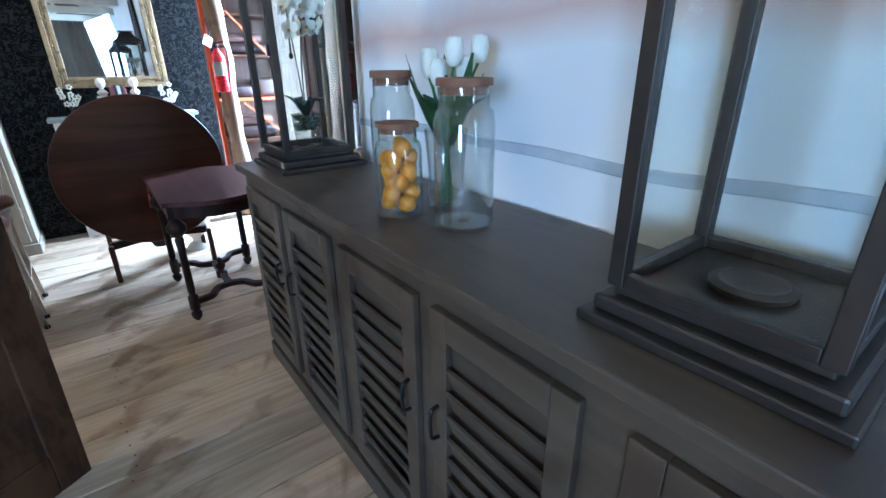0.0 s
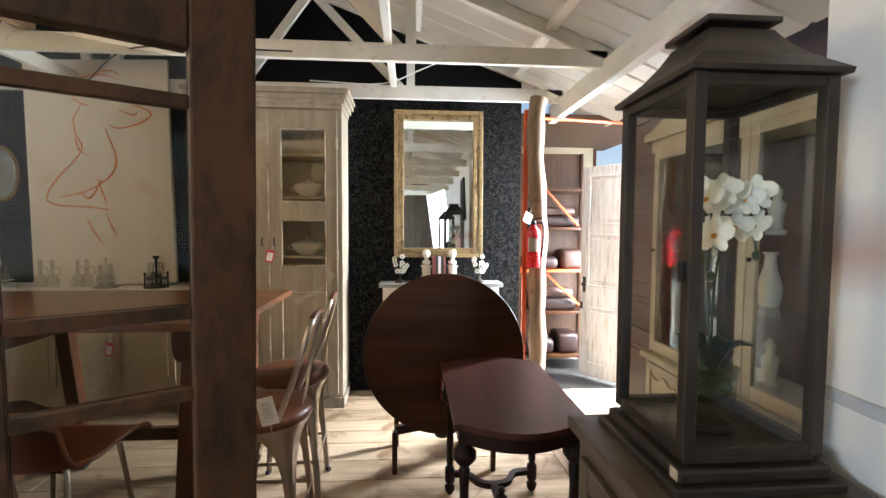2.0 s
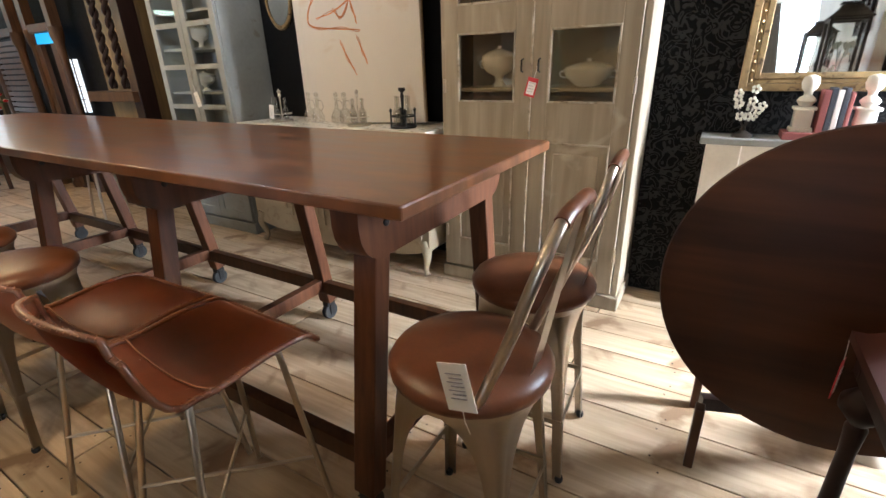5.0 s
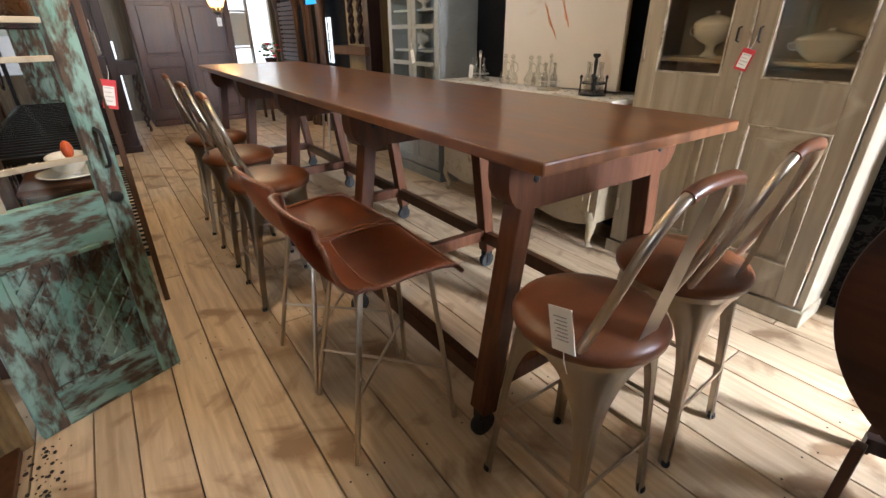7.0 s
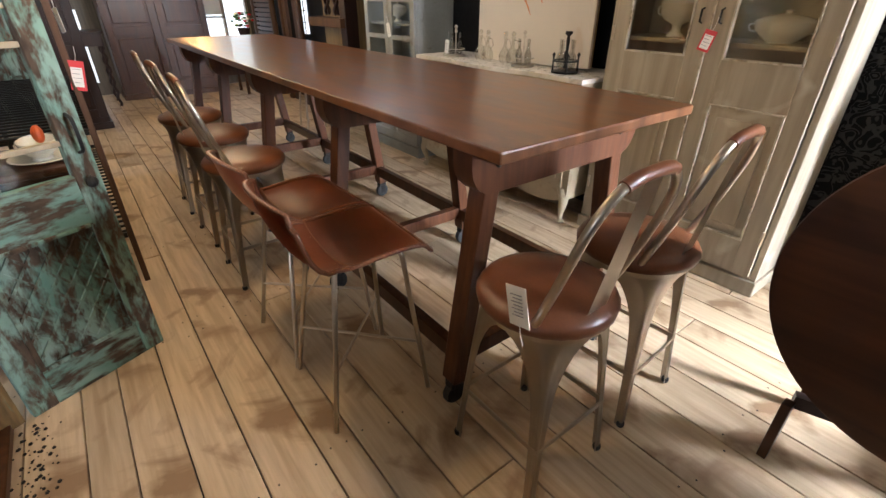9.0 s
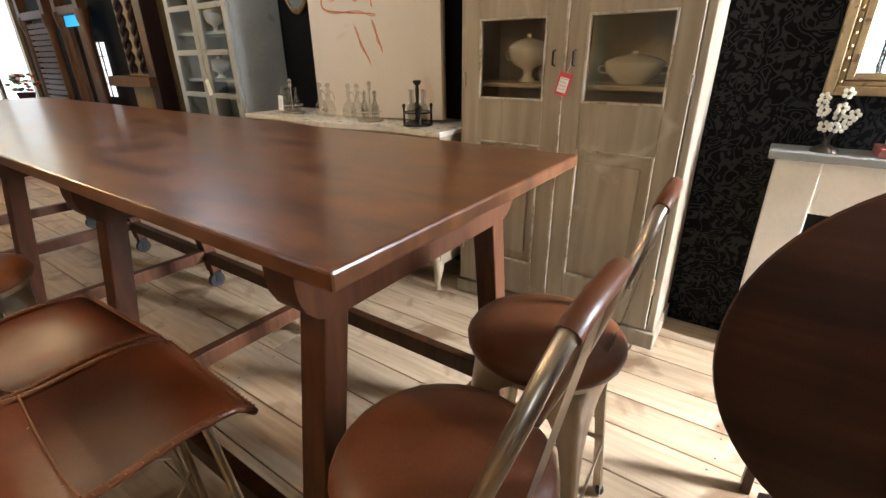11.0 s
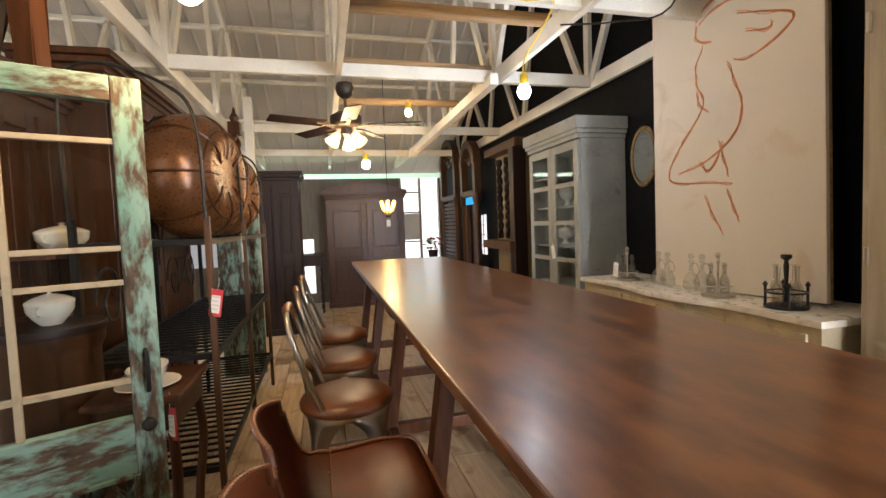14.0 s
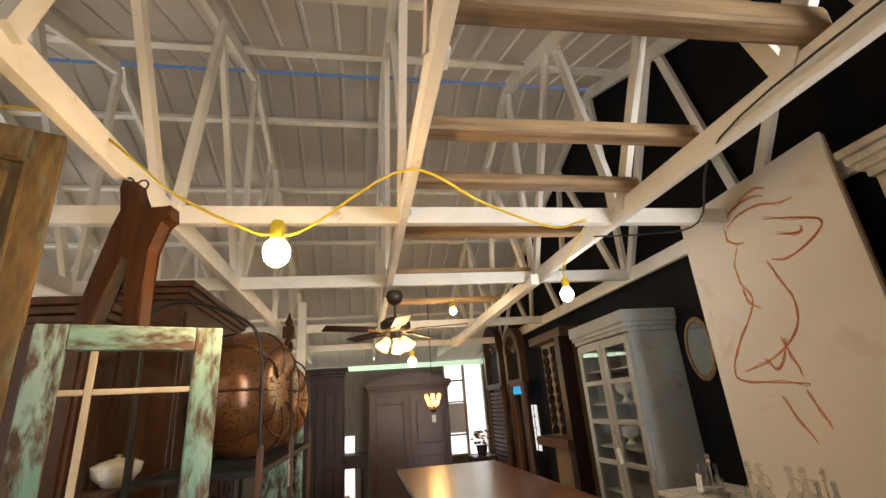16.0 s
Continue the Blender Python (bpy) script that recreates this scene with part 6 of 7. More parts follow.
# ---- green door, rack and dark furniture on the south side ----
def green_door():
    a, b = Vector((-1.565, 2.467, 0)), Vector((-1.36, 1.985, 0))
    ang = math.atan2((b - a).y, (b - a).x)
    W, H, s = (b - a).length, 1.965, 0.085
    t = thing("green_door", "flaked green glazed door with lattice panel and iron pull", "door")
    t.matrix_world = Matrix.Translation(a) @ Matrix.Rotation(ang, 4, "Z")
    f = nb()
    box(f, 0, s, -0.022, 0.022, 0, H, 0.004)
    box(f, W - s, W, -0.022, 0.022, 0, H, 0.004)
    part("stiles", f, "green", t)
    for z0, z1 in ((0, 0.17), (0.66, 0.85), (H - 0.08, H)):
        part("rail", box(nb(), s + 0.0005, W - s - 0.0005, -0.022, 0.022, z0, z1, 0.004), "green_rail", t)
    part("panel", box(nb(), s + 0.0005, W - s - 0.0005, -0.006, 0.006, 0.171, 0.659), "green", t)
    for k in range(-3, 8):
        for sgn in (1, -1):
            x0, z0 = s + 0.01, 0.2 + k * 0.09
            x1, z1 = W - s - 0.01, z0 + 0.42
            if sgn < 0:
                z0, z1 = z1, z0
            pts = []
            for i in range(25):
                f_ = i / 24
                z = z0 + (z1 - z0) * f_
                if 0.18 <= z <= 0.65:
                    pts.append((x0 + (x1 - x0) * f_, 0.010, z))
            if len(pts) > 2:
                part("lattice_bar", beam(nb(), pts[0], pts[-1], 0.010, 0.010), "green", t)
    for p in ((s - 0.004, s + 0.014, 0.171, 0.659), (W - s - 0.014, W - s + 0.004, 0.171, 0.659)):
        part("moulding", box(nb(), p[0], p[1], 0.0225, 0.032, p[2], p[3], 0.003), "green", t)
    for z in (0.165, 0.65):
        part("moulding", box(nb(), s + 0.015, W - s - 0.015, 0.0225, 0.032, z, z + 0.016, 0.003), "green", t)
    xm = s + (W - 2 * s) * 0.79
    zs = [0.85, 0.972, 1.30, 1.412, 1.757, H - 0.08]
    part("muntin", box(nb(), xm - 0.010, xm + 0.010, -0.014, 0.014, 0.8505, H - 0.0805, 0.002), "cream", t)
    for z in zs[1:-1]:
        for p, q in ((s + 0.0005, xm - 0.0105), (xm + 0.0105, W - s - 0.0005)):
            part("muntin", box(nb(), p, q, -0.013, 0.013, z - 0.009, z + 0.009, 0.002), "cream", t)
    for za, zb in zip(zs, zs[1:]):
        for p, q in ((s, xm - 0.010), (xm + 0.010, W - s)):
            part("pane", box(nb(), p, q, -0.0015, 0.0015, za + 0.0092, zb - 0.0092), "glass_green", t).visible_shadow = False
    part("pull", tube(nb(), curve([(0.04, 0.022, 0.93), (0.04, 0.055, 0.95), (0.04, 0.055, 1.05), (0.04, 0.022, 1.07)], 5), 0.007, 8), "iron", t, smooth=60)
    part("knob", ball(nb(), (0.045, 0.04, 0.82), 0.022), "iron", t)
    # second leaf folded back and the tall brown frame post
    t2, w2 = panel_door("brown_shutter_door", "tall bare brown wooden door leaf behind the green door", (-1.36, 1.955), (-1.04, 1.30), 0.0, 2.62, 0.05, "bare_green", [(0.2, 1.1), (1.25, 2.5)])
    tagged(part("orange_strap", box(nb(), -1.2, -0.72, 1.80, 1.86, -0.018, 0.02, 0.01), "orange"), "bright orange plastic strap end on the floor", "strap")
    tagged(part("threshold", box(nb(), -1.32, -0.2, 1.87, 1.93, -0.02, 0.03, 0.004), "walnut"), "worn dark wooden threshold batten", "threshold")


def iron_rack():
    t = thing("bakers_rack", "wrought iron and wood shelf rack", "rack")
    xa, xb, ya, yb = -4.3, -2.2, 1.95, 2.5
    for x in (xa, -3.2, xb):
        for y in (ya, yb):
            part("post", box(nb(), x - 0.014, x + 0.014, y - 0.014, y + 0.014, 0, 1.53, 0.003), "carved" if y > 2 else "iron", t)
    for z in (0.30, 0.86, 1.41):
        for y in (ya, yb):
            part("rail", box(nb(), xa + 0.0145, xb - 0.0145, y - 0.01, y + 0.01, z - 0.014, z + 0.014), "iron", t)
        for x in (xa, xb):
            part("rail", box(nb(), x - 0.01, x + 0.01, ya + 0.0145, yb - 0.0145, z - 0.014, z + 0.014), "iron", t)
        for k in range(26):
            x = xa + 0.05 + k * (xb - xa - 0.1) / 25
            part("shelf_bar", box(nb(), x - 0.006, x + 0.006, ya + 0.011, yb - 0.011, z - 0.004, z + 0.008), "iron", t)
    for x in (-2.55, -3.0, -3.6, -4.0):
        part("scroll", tube(nb(), [(x + 0.16 * math.cos(a * 0.3) * (1 - a / 34), ya - 0.012, 1.12 + 0.2 * math.sin(a * 0.3) * (1 - a / 34)) for a in range(30)], 0.007, 6), "iron", t, smooth=60)
        part("scroll", tube(nb(), [(x + 0.16 * math.cos(a * 0.3) * (1 - a / 34), ya - 0.012, 0.58 + 0.2 * math.sin(a * 0.3) * (1 - a / 34)) for a in range(30)], 0.007, 6), "iron", t, smooth=60)
    for x in (xb, -3.2, xa):
        part("hoop", tube(nb(), curve([(x + 0.02, yb, 1.52), (x + 0.02, yb - 0.02, 1.98), (x + 0.02, yb - 0.14, 2.14), (x + 0.02, ya + 0.14, 2.22), (x + 0.02, ya, 2.10), (x + 0.02, ya, 1.52)], 6), 0.008, 8), "iron", t, "bent iron hoop", smooth=60)
    paper_tag(pose(-2.18, 2.53, 1.18, 0, 10, 75), 0.06, 0.13, True)
    paper_tag(pose(-2.9, 2.53, 1.38, 0, -8, 20), 0.05, 0.12)
    for x, y, s in ((-3.12, 2.24, 1.0), (-4.02, 2.24, 0.9)):
        p = thing("leather_pouf", "large bronze brown leather pouf with radial seams on its edge", "pouf", (x, y, 1.418), group="poufs on the rack")
        R = 0.40 * s
        m = Matrix.Translation((0, 0, R)) @ Matrix.Rotation(radians(74), 4, "Z") @ Matrix.Rotation(radians(90), 4, "Y")
        n, rows, bm = 64, 18, nb()
        grid = []
        for j in range(1, rows):
            f = math.pi * j / rows
            ring = []
            for i in range(n):
                a = 2 * math.pi * i / n
                g = 1 - 0.035 * abs(math.cos(a * 4)) ** 12 * math.sin(f)
                dimple = 0.75 + 0.25 * min(1, math.sin(f) * 2.2)
                ring.append(bm.verts.new(m @ Vector((R * g * math.sin(f) ** 0.75 * math.cos(a), R * g * math.sin(f) ** 0.75 * math.sin(a), 0.64 * R * math.copysign(abs(math.cos(f)) ** 0.8, math.cos(f)) * dimple))))
            grid.append(ring)
        for p0, q0 in zip(grid, grid[1:]):
            for i in range(n):
                bm.faces.new((p0[i], p0[(i + 1) % n], q0[(i + 1) % n], q0[i]))
        bm.faces.new(grid[0])
        bm.faces.new(grid[-1])
        body = part("body", bm, "pouf", p, smooth=80)
        for k in range(8):
            a = math.pi * k / 4
            pts = []
            for j in range(1, rows):
                f = math.pi * j / rows
                dimple = 0.75 + 0.25 * min(1, math.sin(f) * 2.2)
                pts.append(m @ Vector((R * 0.985 * math.sin(f) ** 0.75 * math.cos(a), R * 0.985 * math.sin(f) ** 0.75 * math.sin(a), 0.65 * R * math.copysign(abs(math.cos(f)) ** 0.8, math.cos(f)) * dimple)))
            part("seam", tube(nb(), pts, 0.009, 5), "walnut", body)
        for side in (1, -1):
            def skin(fr, a, k=0.985):
                f = math.pi * fr if side > 0 else math.pi * (1 - fr)
                dimple = 0.75 + 0.25 * min(1, math.sin(f) * 2.2)
                return m @ Vector((R * k * math.sin(f) ** 0.75 * math.cos(a), R * k * math.sin(f) ** 0.75 * math.sin(a), 0.65 * R * math.copysign(abs(math.cos(f)) ** 0.8, math.cos(f)) * dimple))
            part("ring_seam", tube(nb(), [skin(0.22, 2 * math.pi * i / 40) for i in range(40)], 0.008, 5, closed=True), "walnut", body)
            for i in range(20):
                a = 2 * math.pi * i / 20
                part("pleat", tube(nb(), [skin(fr, a, 0.99) for fr in (0.07, 0.10, 0.13, 0.17)], 0.006, 5, radii=[0.001, 0.0035, 0.003, 0.001]), "pouf", body, smooth=60)
        part("button", lathe(nb(), [(0.09, 0.0), (0.08, 0.012), (0.02, 0.016)], 16, m @ Matrix.Translation((0, 0, 0.49 * R))), "pouf", body, smooth=60)


def dark_case(name, label, x0, x1, y0, y1, h, doors=2, material="walnut", face="+y"):
    """A plain old case piece with doors, plinth and cornice."""
    t = thing(name, label, "cabinet")
    part("body", box(nb(), x0, x1, y0, y1, 0.08, h - 0.12, 0.004), material, t)
    part("plinth", box(nb(), x0 - 0.02, x1 + 0.02, y0 - 0.02, y1 + 0.02, 0, 0.0795, 0.006), material, t)
    for k in range(3):
        o = 0.015 + 0.025 * k
        part("cornice", box(nb(), x0 - o, x1 + o, y0 - o, y1 + o, h - 0.1195 + 0.04 * k, h - 0.08 + 0.04 * k, 0.006), material, t)
    if face == "+y":
        w = (x1 - x0) / doors
        for k in range(doors):
            a, b = x0 + k * w + 0.015, x0 + (k + 1) * w - 0.015
            d = part("door", panel_frame(nb(), a, b, 0.14, h - 0.2, y1 + 0.001, y1 + 0.024, 0.07, [(0.22, h * 0.42), (h * 0.48, h - 0.28)]), material, t)
            for za, zb in ((0.26, h * 0.42 - 0.04), (h * 0.48 + 0.04, h - 0.32)):
                part("panel", box(nb(), a + 0.1, b - 0.1, y1 + 0.001, y1 + 0.014, za, zb, 0.006), material, d)
    else:
        w = (y1 - y0) / doors
        for k in range(doors):
            a, b = y0 + k * w + 0.015, y0 + (k + 1) * w - 0.015
            m = Matrix.Translation((x1, 0, 0)) @ Matrix(((0, -1, 0, 0), (1, 0, 0, 0), (0, 0, 1, 0), (0, 0, 0, 1)))
            f = panel_frame(nb(), a, b, 0.14, h - 0.2, -0.024, -0.001, 0.08, [(0.24, h * 0.44), (h * 0.50, h - 0.30)])
            bmesh.ops.transform(f, matrix=m, verts=f.verts)
            d = part("door", f, material, t)
            for za, zb in ((0.28, h * 0.44 - 0.04), (h * 0.50 + 0.04, h - 0.34)):
                p = box(nb(), a + 0.11, b - 0.11, -0.016, -0.001, za, zb, 0.008)
                bmesh.ops.transform(p, matrix=m, verts=p.verts)
                part("panel", p, material, d)
    return t


def armoire():
    t = dark_case("armoire", "large dark walnut armoire with arched crown and panelled doors", -8.75, -8.25, 3.08, 4.5, 2.08, 2, "walnut", "+x")
    n = 20
    o = [(3.02, 2.081), (3.02, 2.12)] + [(3.02 + 1.54 * i / n, 2.12 + 0.16 * math.sin(math.pi * i / n) ** 1.3) for i in range(1, n)] + [(4.56, 2.12), (4.56, 2.081)]
    bm = prism(nb(), o, -8.22, -8.75)
    bmesh.ops.transform(bm, matrix=Matrix(((0, 1, 0, 0), (1, 0, 0, 0), (0, 0, 1, 0), (0, 0, 0, 1))), verts=bm.verts)
    part("arched_crown", bm, "walnut", t)


def arched_doors():
    """Carved arched door surrounds that stand before the black wall."""
    for k, (x0, x1, h, glass) in enumerate(((-7.0, -6.25, 2.72, "blue_pane"), (-8.3, -7.3, 2.95, None))):
        t = thing("carved_arch", "tall carved brown wooden arched doorway with lattice fanlight", "arch", (x0, 5.28, 0), group="carved arches")
        W = x1 - x0
        for x in (0.06, W - 0.06):
            part("column", lathe(nb(), [(0.07, 0), (0.08, 0.05), (0.05, 0.12), (0.045, 0.6), (0.06, 0.7), (0.045, 0.8), (0.045, 1.7), (0.07, 1.8), (0.075, 1.9)], 14, pose(x, 0, 0)), "carved", t, smooth=40)
        r = W / 2
        out = arc(r, h - r, r, 180, 0, 20) + list(reversed(arc(r, h - r, r - 0.11, 180, 0, 20)))
        part("arch_ring", prism(nb(), out, -0.06, 0.06), "carved", t)
        for x in (0.0, W - 0.11):
            part("jamb", box(nb(), x, x + 0.11, -0.05, 0.05, 1.9, h - r + 0.001), "carved", t)
        part("transom", box(nb(), 0.111, W - 0.111, -0.05, 0.05, 1.86, 1.95, 0.006), "carved", t)
        for a in (30, 60, 90, 120, 150):
            part("fan_bar", beam(nb(), (r, 0, h - r), (r + (r - 0.11) * math.cos(radians(a)), 0, h - r + (r - 0.11) * math.sin(radians(a))), 0.02, 0.02), "carved", t)
        if glass:
            part("stained_pane", box(nb(), 0.12, W - 0.12, 0.0, 0.01, 1.74, 1.855), glass, t)
            part("door_leaf", box(nb(), 0.115, 0.24, -0.02, 0.03, 0, 1.738), "carved", t)
            part("door_leaf", box(nb(), W - 0.24, W - 0.115, -0.02, 0.03, 0, 1.738), "carved", t)
        else:
            for j in range(24):
                part("louvre", box(nb(), 0.125, W - 0.125, -0.02, 0.02, 0.2 + j * 0.068, 0.25 + j * 0.068), "carved", t)
    c = thing("twisted_column_panel", "dark wooden cupboard with barley twist columns", "cupboard", (-5.55, 5.2, 0))
    part("back", box(nb(), 0, 0.9, 0.1, 0.25, 0, 2.3), "bare_door", c, "yellow-brown boarded back")
    part("top", box(nb(), -0.05, 0.95, -0.05, 0.26, 2.301, 2.40, 0.01), "carved", c)
    part("post", box(nb(), 0.78, 0.92, -0.06, 0.0995, 0.501, 2.3, 0.006), "ebony", c, "dark corner post")
    for x in (0.30, 0.55):
        for s in (0, math.pi):
            part("twist", tube(nb(), [(x + 0.022 * math.cos(z * 28 + s), 0.02 + 0.022 * math.sin(z * 28 + s), 1.25 + z) for z in [i * 0.025 for i in range(40)]], 0.022, 6), "ebony", c, smooth=60)
    part("ledge", box(nb(), 0, 0.9, -0.12, 0.0995, 1.12, 1.22, 0.006), "carved", c)
    part("base", box(nb(), 0, 0.9, -0.1, 0.0995, 0, 0.5, 0.006), "carved", c)
    s = thing("wooden_stool", "small dark wooden stool beside the cupboard", "stool", (-5.0, 4.75, 0))
    part("seat", lathe(nb(), [(0.15, 0.58), (0.16, 0.59), (0.16, 0.61), (0.15, 0.62)], 20), "walnut", s, smooth=40)
    for k in range(4):
        a = k * 1.57 + 0.78
        part("leg", tube(nb(), [(0.1 * math.cos(a), 0.1 * math.sin(a), 0.58), (0.17 * math.cos(a), 0.17 * math.sin(a), 0)], 0.014, 8), "steel", s)
    # light seen between the arches: a window in the far room, drawn as a glowing sheet
    for x0, z0, w, h in ((-6.78, 0.95, 0.30, 0.62),):
        t = thing("far_window", "bright paned window beyond the carved doorway", "window", (x0, 5.47, z0))
        part("cloth", box(nb(), 0, w, 0.0, 0.01, 0, h), "day", t)
        for i in range(1, 3):
            part("bar", box(nb(), w * i / 3 - 0.006, w * i / 3 + 0.006, -0.012, -0.001, 0, h), "carved", t)
        for i in range(1, 4):
            part("bar", box(nb(), 0, w, -0.024, -0.0125, h * i / 4 - 0.006, h * i / 4 + 0.006), "carved", t)


def west_window():
    t = thing("curtain_window", "tall west window with white curtains and a hung screen", "window", (-9.0, 4.55, 0.75))
    for y in (0.0, 0.40, 0.81):
        part("post", box(nb(), -0.1, 0.02, y, y + 0.04, 0, 1.75), "grey_wash", t)
    for z in (0.0, 0.35, 0.95, 1.35, 1.72):
        part("bar", box(nb(), -0.06, 0.015, 0.0405, 0.3995, z, z + 0.03), "grey_wash", t)
    part("hung_cloth", box(nb(), -0.05, -0.045, 0.041, 0.399, 0.40, 0.94), "curtain", t)
    bm, rows = nb(), []
    for i in range(30):
        rows.append((bm.verts.new((-0.2 + 0.02 * math.sin(i * 1.3), -0.1 + i * 0.036, -0.2)), bm.verts.new((-0.2 + 0.02 * math.sin(i * 1.3), -0.1 + i * 0.036, 1.75))))
    for p, q in zip(rows, rows[1:]):
        bm.faces.new((p[0], p[1], q[1], q[0]))
    bmesh.ops.solidify(bm, geom=bm.faces[:], thickness=0.004)
    # The daylight behind the curtain is put into its own glow.
    part("curtain", bm, "day", t, "white curtain with daylight put in as glow", smooth=60)
    # Both are glowing panels laid on the wall in place of real gaps.
    b = thing("west_daylight_gap", "glowing panel for daylight in a gap of the west wall", "window", (-8.99, 2.55, 0.2))
    part("glow_panel", box(nb(), 0.0, 0.012, 0.0, 0.28, 0, 1.05), "day", b)
    e = thing("eave_light_strip", "glowing strip for daylight along the west eave", "window", (-8.98, 1.2, 2.45))
    part("glow_panel", box(nb(), 0.0, 0.01, 0.0, 4.2, -0.04, 0.05), "eave_glow", e)
    p = thing("plant_table", "dark side table with a pot of red flowers", "table", (-7.9, 4.95, 0))
    part("top", box(nb(), -0.25, 0.25, -0.2, 0.2, 0.80, 0.83, 0.004), "walnut", p)
    for x in (-0.22, 0.22):
        for y in (-0.17, 0.17):
            part("leg", box(nb(), x - 0.02, x + 0.02, y - 0.02, y + 0.02, 0, 0.799), "walnut", p)
    f = thing("potted_flowers", "pot of mixed red and pink flowers", "plant", (-7.9, 4.95, 0.83))
    part("pot", lathe(nb(), [(0.07, 0), (0.1, 0.16), (0.09, 0.16)], 14), "ebony", f)
    random.seed(3)
    for k in range(40):
        a, r, z = random.random() * 6.28, 0.16 * random.random() ** 0.5, 0.18 + 0.2 * random.random()
        part("bloom" if k % 2 else "leaf", ball(nb(), (r * math.cos(a), r * math.sin(a), z), 0.03, 1, 1, 0.6, seg=6), "red" if k % 4 == 1 else ("petal" if k % 4 == 3 else "leaf"), f)


def south_side():
    dark_case("dark_bookcase", "tall dark walnut case with stepped cornice", -4.45, -2.98, 1.40, 1.82, 2.55)
    dark_case("walnut_cupboard", "tall dark brown walnut cupboard", -2.90, -2.25, 1.22, 1.64, 2.27)
    k = thing("carved_bracket", "dark carved forked wooden bracket hung by iron rings from the truss", "bracket", (-1.62, 2.075, 1.995), 82)
    o = [(-0.19, 0), (-0.09, 0), (0.02, 0.40), (0.06, 0.40), (0.07, 0), (0.16, 0), (0.15, 0.42), (0.20, 0.58), (0.25, 0.60), (0.24, 0.68), (0.12, 0.66), (0.06, 0.72), (0.03, 0.84), (-0.05, 0.86), (-0.06, 0.80), (-0.02, 0.66), (-0.07, 0.56), (-0.12, 0.30)]
    part("body", prism(nb(), [(x * 0.69, z * 0.69) for x, z in o], -0.04, 0.04, bevel=0.006), "walnut", k)
    for s in (-1, 1):
        part("ring", tube(nb(), [(-0.005 + s * 0.022 + 0.022 * math.cos(i * 0.63), s * 0.012, 0.590 + 0.022 * math.sin(i * 0.63)) for i in range(10)], 0.004, 6, closed=True), "iron", k)
    c = thing("round_chest", "dark carved drum chest holding china", "chest", (-2.05, 1.90, 0))
    part("body", lathe(nb(), [(0.20, 0), (0.20, 0.06), (0.18, 0.1), (0.18, 0.98), (0.2, 1.03), (0.2, 1.06)], 24), "walnut", c, smooth=40)
    part("top", lathe(nb(), [(0.205, 1.061), (0.21, 1.08), (0.205, 1.095)], 24), "ebony", c, smooth=40)
    for z in (0.3, 0.6):
        part("hoop", lathe(nb(), [(0.182, z), (0.19, z + 0.01), (0.182, z + 0.02)], 24, cap=False), "iron", c)
    tureen((-2.05, 1.92, 1.096), 0.09, 0.08, 0.17, False, "round_tureen", "white lidded tureen on a dark drum chest")
    s = thing("hanging_shelf", "dark slim shelf rail holding a china tureen", "shelf", (-2.48, 1.80, 0))
    part("board", box(nb(), -0.3, 0.3, -0.11, 0.09, 1.36, 1.385, 0.003), "walnut", s)
    for x in (-0.28, 0.28):
        part("upright", box(nb(), x - 0.015, x + 0.015, -0.11, -0.08, 0.97, 1.359), "walnut", s)
        part("foot", box(nb(), x - 0.015, x + 0.015, -0.14, -0.1105, 0.0, 1.0), "walnut", s)
    tureen((-2.46, 1.79, 1.386), 0.14, 0.1, 0.17, False, "oval_tureen", "cream lidded tureen on a narrow shelf")
    d = thing("small_table", "small dark side table with shaped top", "table", (-1.98, 2.30, 0))
    part("top", box(nb(), -0.22, 0.24, -0.17, 0.17, 0.80, 0.83, 0.012), "walnut", d)
    part("apron", box(nb(), -0.19, 0.21, -0.14, 0.14, 0.69, 0.7995), "walnut", d)
    for x in (-0.17, 0.19):
        for y in (-0.12, 0.12):
            part("leg", tube(nb(), curve([(x, y, 0.70), (x * 1.1, y * 1.1, 0.5), (x * 0.9, y * 0.9, 0.2), (x * 1.1, y * 1.1, 0.0)], 5), 0.02, 8), "walnut", d, smooth=60)
    paper_tag(pose(-1.77, 2.42, 0.78, 0, 0, 60), 0.06, 0.13, True)
    w = thing("gravy_boat", "white china sauce boat with orange blossom handle", "china", (-1.93, 2.30, 0.831))
    part("bowl", lathe(nb(), [(0.05, 0), (0.045, 0.015), (0.075, 0.04), (0.09, 0.08), (0.085, 0.082), (0.07, 0.045)], 20, Matrix.Diagonal((1.3, 0.8, 1, 1)), cap=False), "china", w, smooth=60)
    part("saucer", lathe(nb(), [(0.09, 0.0), (0.12, 0.01), (0.118, 0.014), (0.05, 0.004)], 20), "china", w, smooth=60)
    part("blossom", ball(nb(), (0.09, 0.02, 0.12), 0.03, 1, 0.7, 1.2), "orange", w)
    # post and frames further along
    tagged(part("carved_post", beam(nb(), (-5.2, 2.3, 0), (-5.2, 2.3, 2.9), 0.09, 0.09, bevel=0.006), "white"), "pale rough timber post", "post")
    tw = thing("twist_column", "dark barley twist wooden column with finial", "column", (-5.05, 2.18, 0))
    for s in (0, math.pi):
        part("twist", tube(nb(), [(0.028 * math.cos(z * 22 + s), 0.028 * math.sin(z * 22 + s), 1.3 + z) for z in [i * 0.03 for i in range(40)]], 0.028, 6), "walnut", tw, smooth=60)
    part("shaft", lathe(nb(), [(0.07, 0), (0.07, 1.25), (0.03, 1.3)], 14), "walnut", tw, smooth=40)
